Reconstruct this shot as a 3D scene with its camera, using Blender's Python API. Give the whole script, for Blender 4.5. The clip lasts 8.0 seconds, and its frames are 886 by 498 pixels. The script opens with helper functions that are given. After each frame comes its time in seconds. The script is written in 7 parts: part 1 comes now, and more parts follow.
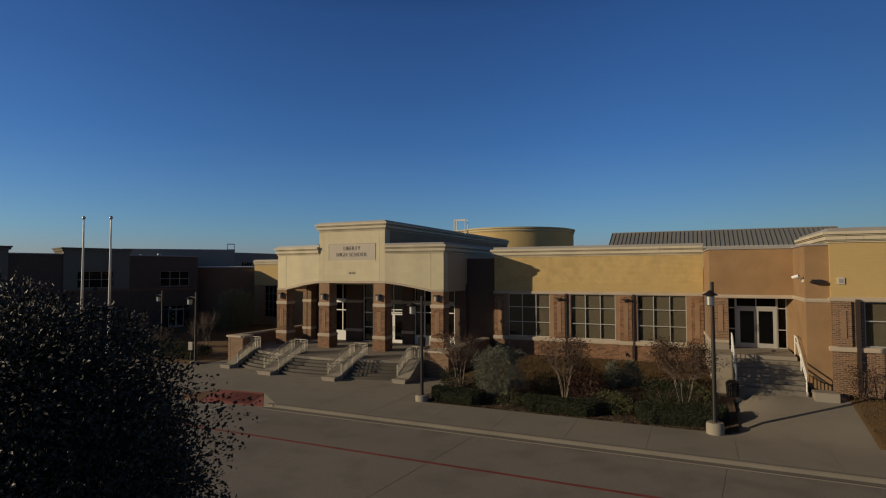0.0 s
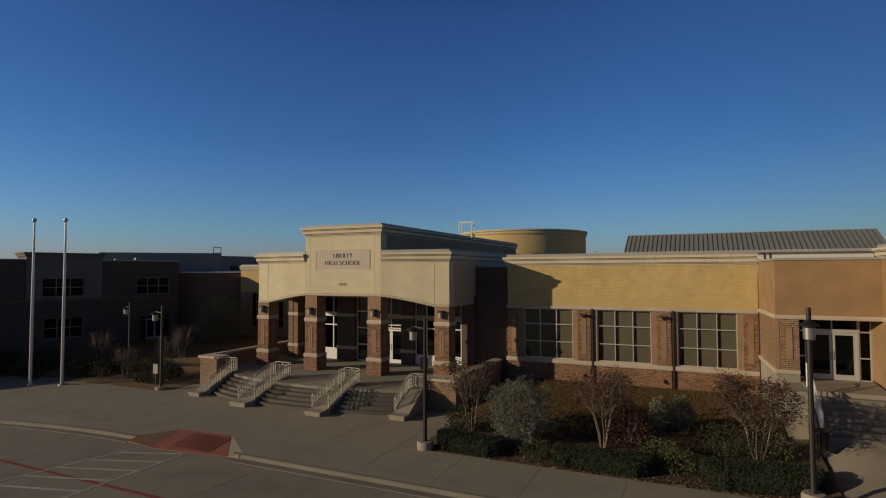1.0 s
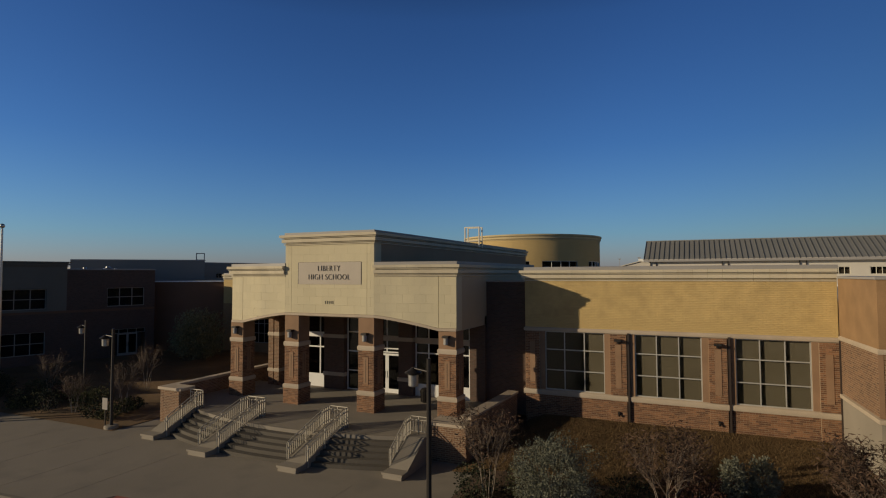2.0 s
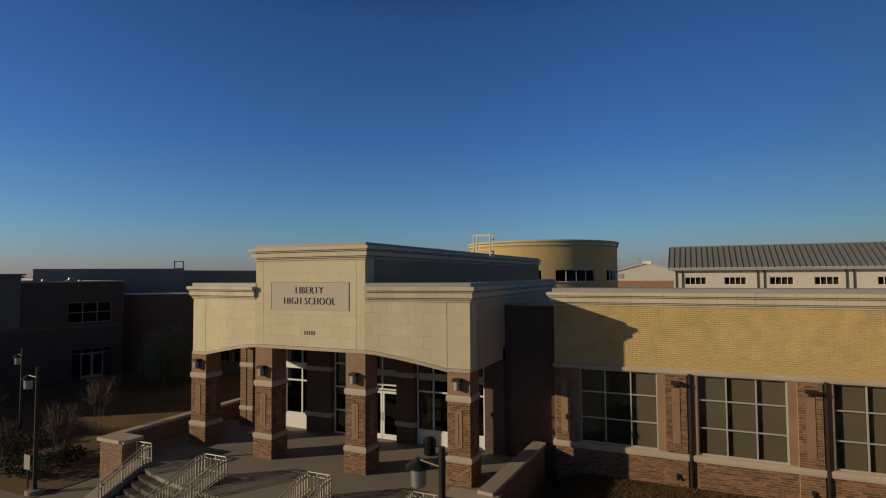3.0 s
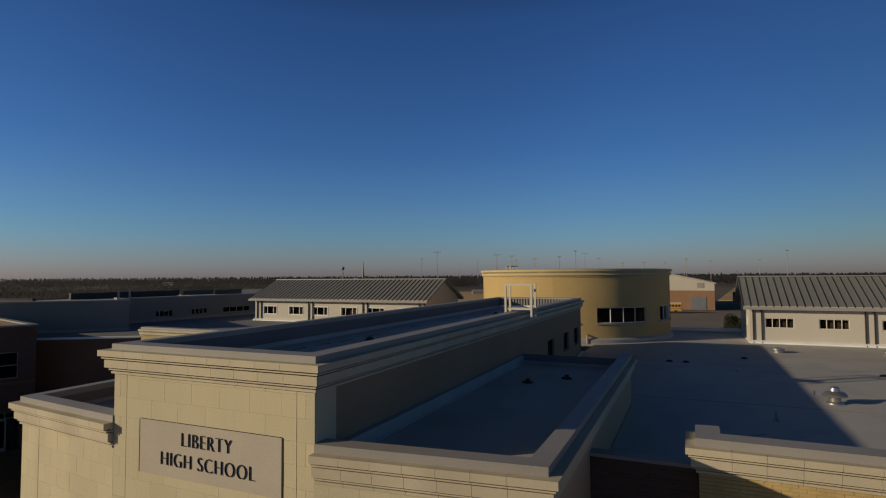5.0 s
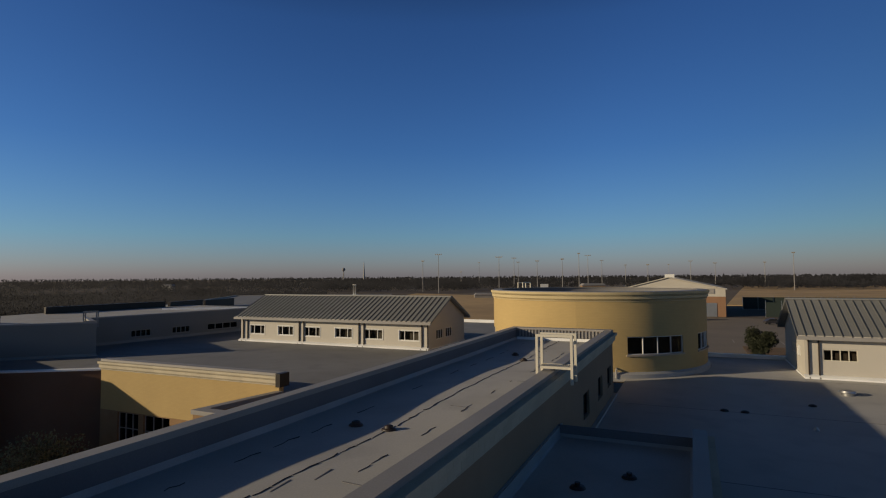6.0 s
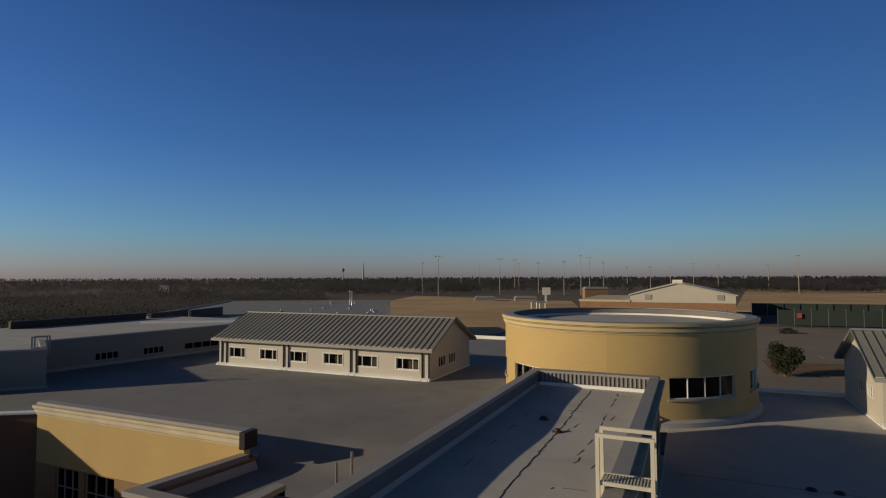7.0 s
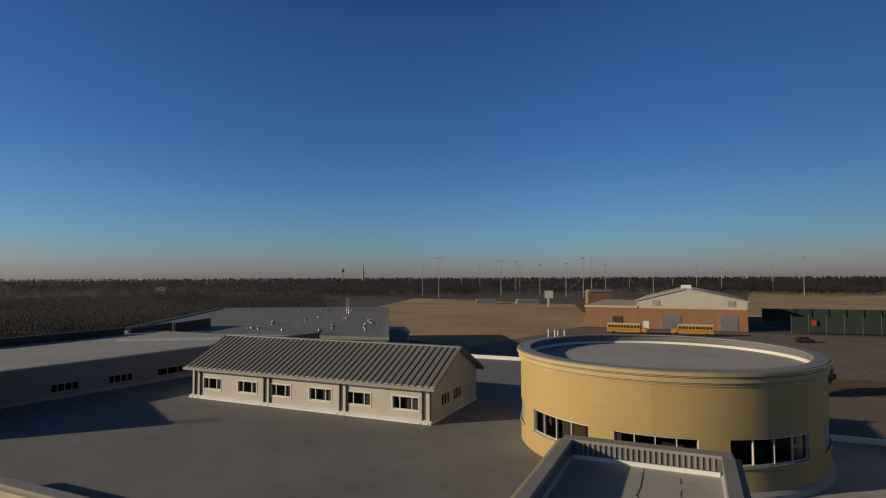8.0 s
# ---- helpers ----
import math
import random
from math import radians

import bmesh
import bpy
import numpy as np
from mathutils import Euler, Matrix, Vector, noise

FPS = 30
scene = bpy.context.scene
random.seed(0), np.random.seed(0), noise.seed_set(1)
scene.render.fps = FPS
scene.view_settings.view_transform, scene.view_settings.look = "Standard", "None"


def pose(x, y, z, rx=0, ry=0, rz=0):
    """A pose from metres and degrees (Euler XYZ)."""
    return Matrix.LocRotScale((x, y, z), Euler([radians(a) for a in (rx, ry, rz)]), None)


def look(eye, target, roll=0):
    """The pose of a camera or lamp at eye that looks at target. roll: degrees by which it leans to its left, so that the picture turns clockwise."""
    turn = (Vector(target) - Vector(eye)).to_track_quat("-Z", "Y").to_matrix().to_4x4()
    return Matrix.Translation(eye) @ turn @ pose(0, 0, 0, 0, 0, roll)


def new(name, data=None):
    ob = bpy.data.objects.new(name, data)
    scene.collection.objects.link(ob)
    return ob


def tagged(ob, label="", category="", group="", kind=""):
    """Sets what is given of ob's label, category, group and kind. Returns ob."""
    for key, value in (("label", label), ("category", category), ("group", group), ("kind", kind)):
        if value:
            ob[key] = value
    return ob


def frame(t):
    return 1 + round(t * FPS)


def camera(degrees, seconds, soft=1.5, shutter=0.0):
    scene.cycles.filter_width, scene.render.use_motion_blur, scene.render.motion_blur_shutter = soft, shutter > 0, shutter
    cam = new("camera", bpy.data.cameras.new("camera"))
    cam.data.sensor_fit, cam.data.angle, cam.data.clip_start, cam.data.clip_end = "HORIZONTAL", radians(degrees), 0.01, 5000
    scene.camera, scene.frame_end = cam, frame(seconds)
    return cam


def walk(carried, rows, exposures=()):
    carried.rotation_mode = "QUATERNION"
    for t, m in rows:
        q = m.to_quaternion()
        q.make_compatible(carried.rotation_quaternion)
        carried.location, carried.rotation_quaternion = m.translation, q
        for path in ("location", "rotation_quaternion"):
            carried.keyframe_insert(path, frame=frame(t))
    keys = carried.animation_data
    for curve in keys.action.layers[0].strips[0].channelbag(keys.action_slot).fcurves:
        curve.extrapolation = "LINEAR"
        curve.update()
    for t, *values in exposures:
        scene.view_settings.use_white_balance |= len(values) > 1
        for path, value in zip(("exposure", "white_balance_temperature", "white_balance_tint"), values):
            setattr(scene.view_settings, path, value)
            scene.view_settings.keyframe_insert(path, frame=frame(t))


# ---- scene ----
cam = camera(77.2, 8.0, soft=1.15)
PATH = [
    (0, (22.833, -34.052, 6.56), (22.004, -32.234, 6.641), -0.2),
    (0.5, (21.534, -31.664, 6.845), (20.707, -29.845, 6.929), -0.3),
    (1, (20.245, -29.258, 7.25), (19.418, -27.438, 7.331), -0.2),
    (2.5, (16.28, -21.847, 8.35), (15.461, -20.025, 8.444), -0.3),
    (3, (14.842, -19.254, 8.884), (14.027, -17.43, 8.977), -0.4),
    (3.5, (13.478, -16.612, 9.506), (12.662, -14.788, 9.599), -0.3),
    (4, (12.091, -13.969, 10.157), (11.277, -12.144, 10.253), -0.4),
    (4.5, (10.684, -11.293, 10.952), (9.872, -9.468, 11.047), -0.4),
    (6, (6.891, -3.989, 13.267), (6.075, -2.166, 13.365), -0.4),
    (6.5, (5.474, -1.366, 13.969), (4.659, 0.458, 14.067), -0.2),
    (7, (4.219, 1.263, 14.737), (3.404, 3.087, 14.836), -0.2),
    (7.5, (2.95, 3.852, 15.55), (2.135, 5.676, 15.648), -0.3),
    (8, (1.651, 6.416, 16.339), (0.836, 8.239, 16.438), -0.2),
]
walk(cam, [(t, look(eye, to, roll)) for t, eye, to, roll in PATH], ((0, 0.0), (3.5, 0.0), (4.0, -0.08), (4.5, -0.2), (5.2, -0.1), (6.0, 0.0), (8.0, 0.0)))

# ---- world, sun ----
SUN_ELEV, SUN_ROT = radians(14.5), radians(233.6)
world = bpy.data.worlds.new("sky")
scene.world = world
world.use_nodes = True
wn = world.node_tree.nodes
sky = wn.new("ShaderNodeTexSky")
sky.sky_type = "NISHITA"
sky.sun_disc = False
sky.sun_elevation, sky.sun_rotation = SUN_ELEV, SUN_ROT
sky.air_density, sky.dust_density, sky.ozone_density = 1.0, 0.6, 3.0
tone = wn.new("ShaderNodeMix")
tone.data_type, tone.blend_type = "RGBA", "MULTIPLY"
tone.inputs[0].default_value = 1.0
way = wn.new("ShaderNodeTexCoord")
up = wn.new("ShaderNodeSeparateXYZ")
world.node_tree.links.new(way.outputs["Generated"], up.inputs[0])
ramp = wn.new("ShaderNodeValToRGB")
world.node_tree.links.new(up.outputs[2], ramp.inputs[0])
for k, (at, col) in enumerate(((0.0, (0.82, 0.79, 1.18, 1)), (0.07, (0.61, 0.87, 1.22, 1)), (0.22, (0.405, 0.70, 1.15, 1)), (0.42, (0.345, 0.60, 1.02, 1)), (0.58, (0.15, 0.20, 0.28, 1)), (0.8, (0.07, 0.075, 0.085, 1)))):
    e = ramp.color_ramp.elements[k] if k < 2 else ramp.color_ramp.elements.new(at)
    e.position, e.color = at, col
# the sky round the sun: whiter and warmer than the far side
facing = wn.new("ShaderNodeVectorMath")
facing.operation = "DOT_PRODUCT"
facing.inputs[1].default_value = (math.sin(SUN_ROT), math.cos(SUN_ROT), 0.25)
world.node_tree.links.new(way.outputs["Generated"], facing.inputs[0])
side = wn.new("ShaderNodeMapRange")
side.interpolation_type = "SMOOTHSTEP"
side.inputs[1].default_value, side.inputs[2].default_value = 0.45, 1.0
world.node_tree.links.new(facing.outputs["Value"], side.inputs[0])
warm = wn.new("ShaderNodeMix")
warm.data_type = "RGBA"
warm.inputs[7].default_value = (0.42, 0.38, 0.35, 1)
world.node_tree.links.new(side.outputs[0], warm.inputs[0])
world.node_tree.links.new(ramp.outputs[0], warm.inputs[6])
# the side away from the sun is dimmer
away = wn.new("ShaderNodeMapRange")
away.interpolation_type = "SMOOTHSTEP"
away.inputs[1].default_value, away.inputs[2].default_value = -0.35, -1.0
world.node_tree.links.new(facing.outputs["Value"], away.inputs[0])
dusk = wn.new("ShaderNodeMix")
dusk.data_type, dusk.blend_type = "RGBA", "MULTIPLY"
dusk.inputs[7].default_value = (0.62, 0.56, 0.48, 1)
world.node_tree.links.new(away.outputs[0], dusk.inputs[0])
world.node_tree.links.new(warm.outputs[2], dusk.inputs[6])
world.node_tree.links.new(dusk.outputs[2], tone.inputs[7])
world.node_tree.links.new(sky.outputs[0], tone.inputs[6])
world.node_tree.links.new(tone.outputs[2], wn["Background"].inputs[0])
wn["Background"].inputs[1].default_value = 0.085
sun = new("sun", bpy.data.lights.new("sun", "SUN"))
sun.data.energy, sun.data.angle, sun.data.color = 3.3, radians(0.6), (1.0, 0.835, 0.585)
to_sun = Vector((math.sin(SUN_ROT) * math.cos(SUN_ELEV), math.cos(SUN_ROT) * math.cos(SUN_ELEV), math.sin(SUN_ELEV)))
sun.matrix_world = look(to_sun * 100, (0, 0, 0))



# ---- materials ----
def material(name, color, rough=0.8, metal=0.0, var=0.12, scale=3.0, fine=40.0, bump=0.15, stain=None, stain_amt=0.0, streak=False, spec=0.4):
    """Base colour varied at two scales, with fine relief; stain adds patches of another colour."""
    m = bpy.data.materials.new(name)
    m.use_nodes = True
    n, l = m.node_tree.nodes, m.node_tree.links
    b = n["Principled BSDF"]
    b.inputs["Roughness"].default_value, b.inputs["Metallic"].default_value = rough, metal
    b.inputs["Specular IOR Level"].default_value = spec
    tc = n.new("ShaderNodeTexCoord")
    mp = n.new("ShaderNodeMapping")
    mp.inputs["Scale"].default_value = (1, 1, 0.12) if streak else (1, 1, 1)
    l.new(tc.outputs["Object"], mp.inputs[0])
    big, small = n.new("ShaderNodeTexNoise"), n.new("ShaderNodeTexNoise")
    big.inputs["Scale"].default_value, small.inputs["Scale"].default_value = 1 / scale, fine
    big.inputs["Detail"].default_value = 6
    l.new(mp.outputs[0], big.inputs["Vector"])
    l.new(tc.outputs["Object"], small.inputs["Vector"])
    def shade(k):
        return tuple(min(1, c * k) for c in color) + (1,)
    r1 = n.new("ShaderNodeMix")
    r1.data_type = "RGBA"
    r1.inputs[6].default_value, r1.inputs[7].default_value = shade(1 - var), shade(1 + var)
    mr = n.new("ShaderNodeMapRange")
    mr.inputs[1].default_value, mr.inputs[2].default_value = 0.3, 0.7
    l.new(big.outputs[0], mr.inputs[0])
    l.new(mr.outputs[0], r1.inputs[0])
    r2 = n.new("ShaderNodeMix")
    r2.data_type, r2.blend_type = "RGBA", "MULTIPLY"
    r2.inputs[0].default_value = 0.5
    mr2 = n.new("ShaderNodeMapRange")
    mr2.inputs[3].default_value, mr2.inputs[4].default_value = 0.7, 1.3
    l.new(small.outputs[0], mr2.inputs[0])
    l.new(r1.outputs[2], r2.inputs[6])
    l.new(mr2.outputs[0], r2.inputs[7])
    out = r2.outputs[2]
    if stain:
        sn = n.new("ShaderNodeTexNoise")
        sn.inputs["Scale"].default_value, sn.inputs["Detail"].default_value = 0.6, 8
        l.new(mp.outputs[0], sn.inputs["Vector"])
        sr = n.new("ShaderNodeMapRange")
        sr.inputs[1].default_value, sr.inputs[2].default_value, sr.inputs[4].default_value = 0.5, 0.7, stain_amt
        l.new(sn.outputs[0], sr.inputs[0])
        sm = n.new("ShaderNodeMix")
        sm.data_type = "RGBA"
        sm.inputs[7].default_value = stain + (1,)
        l.new(sr.outputs[0], sm.inputs[0])
        l.new(out, sm.inputs[6])
        out = sm.outputs[2]
    info = n.new("ShaderNodeObjectInfo")
    hv = n.new("ShaderNodeHueSaturation")
    mv = n.new("ShaderNodeMapRange")
    mv.inputs[3].default_value, mv.inputs[4].default_value = 0.965, 1.035
    l.new(info.outputs["Random"], mv.inputs[0])
    l.new(mv.outputs[0], hv.inputs["Value"])
    l.new(out, hv.inputs["Color"])
    l.new(hv.outputs[0], b.inputs["Base Color"])
    if bump:
        bp = n.new("ShaderNodeBump")
        bp.inputs["Strength"].default_value, bp.inputs["Distance"].default_value = bump, 0.02
        l.new(small.outputs[0], bp.inputs["Height"])
        l.new(bp.outputs[0], b.inputs["Normal"])
    return m


def brick_material(name, c1, c2, mortar, bw=0.21, bh=0.07, joint=0.012, rough=0.85, radius=0.0, patchy=0.1):
    """Bricks laid along every upright face, in the object's own metres; radius: round a drum of that radius."""
    m = material(name, c1, rough, var=0.1, bump=0)
    n, l = m.node_tree.nodes, m.node_tree.links
    b = n["Principled BSDF"]
    tc = n.new("ShaderNodeTexCoord")
    sep, sn = n.new("ShaderNodeSeparateXYZ"), n.new("ShaderNodeSeparateXYZ")
    l.new(tc.outputs["Object"], sep.inputs[0])
    l.new(tc.outputs["Normal"], sn.inputs[0])
    def math_node(op, a, bb):
        q = n.new("ShaderNodeMath")
        q.operation = op
        l.new(a, q.inputs[0])
        l.new(bb, q.inputs[1])
        return q.outputs[0]
    u = math_node("SUBTRACT", math_node("MULTIPLY", sep.outputs[1], sn.outputs[0]), math_node("MULTIPLY", sep.outputs[0], sn.outputs[1]))
    if radius:
        turn = math_node("ARCTAN2", sep.outputs[0], sep.outputs[1])
        sc = n.new("ShaderNodeMath")
        sc.operation = "MULTIPLY"
        sc.inputs[1].default_value = radius
        l.new(turn, sc.inputs[0])
        u = sc.outputs[0]
    cb = n.new("ShaderNodeCombineXYZ")
    l.new(u, cb.inputs[0])
    l.new(sep.outputs[2], cb.inputs[1])
    bt = n.new("ShaderNodeTexBrick")
    bt.inputs["Color1"].default_value, bt.inputs["Color2"].default_value, bt.inputs["Mortar"].default_value = c1 + (1,), c2 + (1,), mortar + (1,)
    bt.inputs["Scale"].default_value = 1
    bt.inputs["Brick Width"].default_value, bt.inputs["Row Height"].default_value = bw, bh
    bt.inputs["Mortar Size"].default_value, bt.inputs["Mortar Smooth"].default_value = joint, 0.2
    l.new(cb.outputs[0], bt.inputs["Vector"])
    nz = n.new("ShaderNodeTexNoise")
    nz.inputs["Scale"].default_value, nz.inputs["Detail"].default_value = 0.35, 6
    l.new(tc.outputs["Object"], nz.inputs["Vector"])
    mr = n.new("ShaderNodeMapRange")
    mr.inputs[3].default_value, mr.inputs[4].default_value = 1 - 2 * patchy, 1 + 2 * patchy
    l.new(nz.outputs[0], mr.inputs[0])
    mx = n.new("ShaderNodeMix")
    mx.data_type, mx.blend_type = "RGBA", "MULTIPLY"
    mx.inputs[0].default_value = 1
    l.new(bt.outputs["Color"], mx.inputs[6])
    l.new(mr.outputs[0], mx.inputs[7])
    l.new(mx.outputs[2], b.inputs["Base Color"])
    bp = n.new("ShaderNodeBump")
    bp.inputs["Strength"].default_value, bp.inputs["Distance"].default_value = 0.5, 0.01
    bp.invert = True
    l.new(bt.outputs["Fac"], bp.inputs["Height"])
    l.new(bp.outputs[0], b.inputs["Normal"])
    return m


def leaf_material(name, color, var=0.35, rough=0.9, gloss=0.15):
    m = bpy.data.materials.new(name)
    m.use_nodes = True
    n, l = m.node_tree.nodes, m.node_tree.links
    b = n["Principled BSDF"]
    b.inputs["Roughness"].default_value = rough
    b.inputs["Specular IOR Level"].default_value = gloss
    g = n.new("ShaderNodeNewGeometry")
    mr = n.new("ShaderNodeMapRange")
    mr.inputs[3].default_value, mr.inputs[4].default_value = 1 - var, 1 + var
    l.new(g.outputs["Random Per Island"], mr.inputs[0])
    hv = n.new("ShaderNodeHueSaturation")
    hv.inputs["Color"].default_value = color + (1,)
    l.new(mr.outputs[0], hv.inputs["Value"])
    l.new(hv.outputs[0], b.inputs["Base Color"])
    return m


def glass_material(name, tint, ior=1.55):
    """A thin pane: partly clear, glossy by the angle of view."""
    m = bpy.data.materials.new(name)
    m.use_nodes = True
    n, l = m.node_tree.nodes, m.node_tree.links
    n.remove(n["Principled BSDF"])
    tr, gl, mix, fr = n.new("ShaderNodeBsdfTransparent"), n.new("ShaderNodeBsdfGlossy"), n.new("ShaderNodeMixShader"), n.new("ShaderNodeFresnel")
    tr.inputs[0].default_value = tint + (1,)
    gl.inputs["Roughness"].default_value = 0.03
    fr.inputs["IOR"].default_value = ior
    l.new(fr.outputs[0], mix.inputs[0])
    l.new(tr.outputs[0], mix.inputs[1])
    l.new(gl.outputs[0], mix.inputs[2])
    l.new(mix.outputs[0], n["Material Output"].inputs[0])
    return m


STONE = material("cast_stone", (0.56, 0.49, 0.325), 0.85, var=0.08, scale=2.5, fine=30, bump=0.2, stain=(0.42, 0.37, 0.27), stain_amt=0.35, streak=True)
STUCCO = material("cream_stucco", (0.46, 0.365, 0.235), 0.9, var=0.06, scale=3, fine=60, bump=0.2, stain=(0.34, 0.28, 0.19), stain_amt=0.3, streak=True)
TAN_STUCCO = material("tan_stucco", (0.31, 0.215, 0.135), 0.9, var=0.07, scale=3, fine=60, bump=0.2, stain=(0.25, 0.17, 0.105), stain_amt=0.4)
CORNICE = material("cornice_stucco", (0.54, 0.47, 0.34), 0.85, var=0.08, scale=1.5, fine=50, stain=(0.36, 0.31, 0.23), stain_amt=0.35, streak=True)
DRUM_CORNICE = material("drum_cornice_stucco", (0.53, 0.425, 0.235), 0.85, var=0.08, scale=1.5, fine=50)
TRIM = material("trim_stone", (0.44, 0.36, 0.27), 0.85, var=0.1, scale=1.2)
ORANGE = material("orange_stucco", (0.285, 0.173, 0.085), 0.9, var=0.13, scale=0.9, fine=35, stain=(0.24, 0.14, 0.07), stain_amt=0.3)
BROWN = material("brown_stucco", (0.18, 0.095, 0.055), 0.9, var=0.1, scale=3)
BRICK = brick_material("red_brick", (0.225, 0.115, 0.06), (0.11, 0.055, 0.032), (0.28, 0.21, 0.14), bw=0.24, bh=0.085)
# darker copy of the brick: shade on recessed and sunless walls is in its colour
SHADED_BRICK = brick_material("shaded_brick", (0.13, 0.07, 0.05), (0.09, 0.05, 0.035), (0.10, 0.08, 0.06))
YELLOW = brick_material("yellow_brick", (0.505, 0.357, 0.149), (0.485, 0.342, 0.142), (0.46, 0.325, 0.14), bw=0.3, bh=0.075, joint=0.008, patchy=0.06)


def laid_brick(name, dark, light):
    """Fired brick, every brick with a tone of its own."""
    m = material(name, light, 0.85, var=0.12, scale=0.5, fine=60, bump=0.3)
    n, l = m.node_tree.nodes, m.node_tree.links
    b = n["Principled BSDF"]
    old = b.inputs["Base Color"].links[0].from_socket
    g, o, s, f = n.new("ShaderNodeNewGeometry"), n.new("ShaderNodeObjectInfo"), n.new("ShaderNodeMath"), n.new("ShaderNodeMath")
    s.operation, f.operation = "ADD", "FRACT"
    l.new(g.outputs["Random Per Island"], s.inputs[0])
    l.new(o.outputs["Random"], s.inputs[1])
    l.new(s.outputs[0], f.inputs[0])
    mx, k = n.new("ShaderNodeMix"), n.new("ShaderNodeMix")
    mx.data_type = k.data_type = "RGBA"
    k.blend_type = "MULTIPLY"
    k.inputs[0].default_value = 1
    mx.inputs[6].default_value = tuple(a / c for a, c in zip(dark, light)) + (1,)
    mx.inputs[7].default_value = (1, 1, 1, 1)
    l.new(f.outputs[0], mx.inputs[0])
    l.new(mx.outputs[2], k.inputs[6])
    l.new(old, k.inputs[7])
    l.new(k.outputs[2], b.inputs["Base Color"])
    return m


RED_UNIT = laid_brick("laid_red_brick", (0.105, 0.048, 0.026), (0.265, 0.13, 0.064))
YELLOW_UNIT = laid_brick("laid_yellow_brick", (0.49, 0.352, 0.151), (0.515, 0.371, 0.16))
MORTAR = material("grey_mortar", (0.33, 0.25, 0.165), 0.95, var=0.1)
YELLOW_MORTAR = material("buff_mortar", (0.49, 0.353, 0.153), 0.95, var=0.1)
INSET = material("inset_brick_panel", (0.26, 0.158, 0.092), 0.85, var=0.12, scale=0.8)
MEMBRANE = material("roof_membrane", (0.23, 0.226, 0.224), 0.75, var=0.10, scale=6, fine=25, bump=0.1, stain=(0.17, 0.165, 0.165), stain_amt=0.5)
MEMBRANE_LIGHT = material("pale_roof_membrane", (0.46, 0.44, 0.41), 0.7, var=0.08, scale=6, fine=25, bump=0.1, stain=(0.33, 0.315, 0.30), stain_amt=0.5)
BAY = material("olive_stucco", (0.17, 0.15, 0.115), 0.9, var=0.08)
GREY_WALL = material("grey_stucco", (0.30, 0.275, 0.24), 0.9, var=0.06, scale=5)
UPPER_WALL = material("upper_stucco", (0.225, 0.208, 0.185), 0.9, var=0.06, scale=5)
FLASHING = material("white_flashing", (0.86, 0.85, 0.82), 0.4, var=0.08, scale=2)
GREY_FLASHING = material("grey_flashing", (0.40, 0.385, 0.36), 0.6, var=0.1, scale=1.5)
COPING = material("parapet_coping", (0.30, 0.28, 0.26), 0.55, var=0.08, scale=2, bump=0.05)
PARAPET = material("parapet_membrane", (0.16, 0.155, 0.16), 0.8, var=0.1, scale=2)
SEAM_ROOF = material("standing_seam_metal", (0.26, 0.258, 0.248), 0.45, metal=0.2, var=0.06, scale=5, fine=8, bump=0.03)
SEAM_RIB = material("seam_rib_metal", (0.17, 0.17, 0.163), 0.45, metal=0.3, var=0.05)
SIDING = material("cream_panel", (0.53, 0.485, 0.41), 0.75, var=0.05, scale=4, bump=0.05)
DOWNPIPE = material("brown_downpipe", (0.04, 0.028, 0.022), 0.5, var=0.1)
WHITE = material("white_paint", (0.74, 0.72, 0.67), 0.5, var=0.05, bump=0.03)
CREAM_METAL = material("cream_painted_steel", (0.62, 0.57, 0.46), 0.5, var=0.06, bump=0.03)
BRONZE = material("dark_bronze", (0.035, 0.03, 0.027), 0.45, metal=0.4, var=0.1, bump=0.02)
POLE = material("aluminium_pole", (0.45, 0.44, 0.42), 0.35, metal=0.8, var=0.08, bump=0.02)
RAIL = material("galvanised_rail", (0.42, 0.38, 0.31), 0.5, metal=0.2, var=0.08, bump=0.02)
CONCRETE = material("concrete_paving", (0.242, 0.21, 0.168), 0.85, var=0.10, scale=7, fine=20, bump=0.15, stain=(0.17, 0.15, 0.125), stain_amt=0.5)
ROAD = material("concrete_road", (0.23, 0.20, 0.165), 0.85, var=0.10, scale=9, fine=15, bump=0.15, stain=(0.14, 0.125, 0.105), stain_amt=0.55)
KERB = material("kerb_concrete", (0.175, 0.152, 0.122), 0.85, var=0.12, scale=2)
# front steps: the shade cast between the treads is darkened into this colour
SHADED_STEPSTONE = material("shaded_step_concrete", (0.095, 0.082, 0.066), 0.85, var=0.10, scale=2)
CHEEK = material("cheek_concrete", (0.26, 0.225, 0.178), 0.85, var=0.08, scale=2)
REDLINE = material("red_road_paint", (0.21, 0.05, 0.036), 0.7, var=0.2, scale=0.8)
WHITELINE = material("white_road_paint", (0.36, 0.34, 0.30), 0.7, var=0.2, scale=0.5)
RAMP = material("red_ramp_pavers", (0.27, 0.085, 0.06), 0.8, var=0.15, scale=0.7)
MULCH = material("bark_mulch", (0.085, 0.055, 0.035), 0.95, var=0.3, scale=0.8, fine=25, bump=0.6)
LAWN = material("dormant_lawn", (0.165, 0.098, 0.043), 0.95, var=0.22, scale=2.5, fine=30, bump=0.7, stain=(0.11, 0.085, 0.04), stain_amt=0.5)
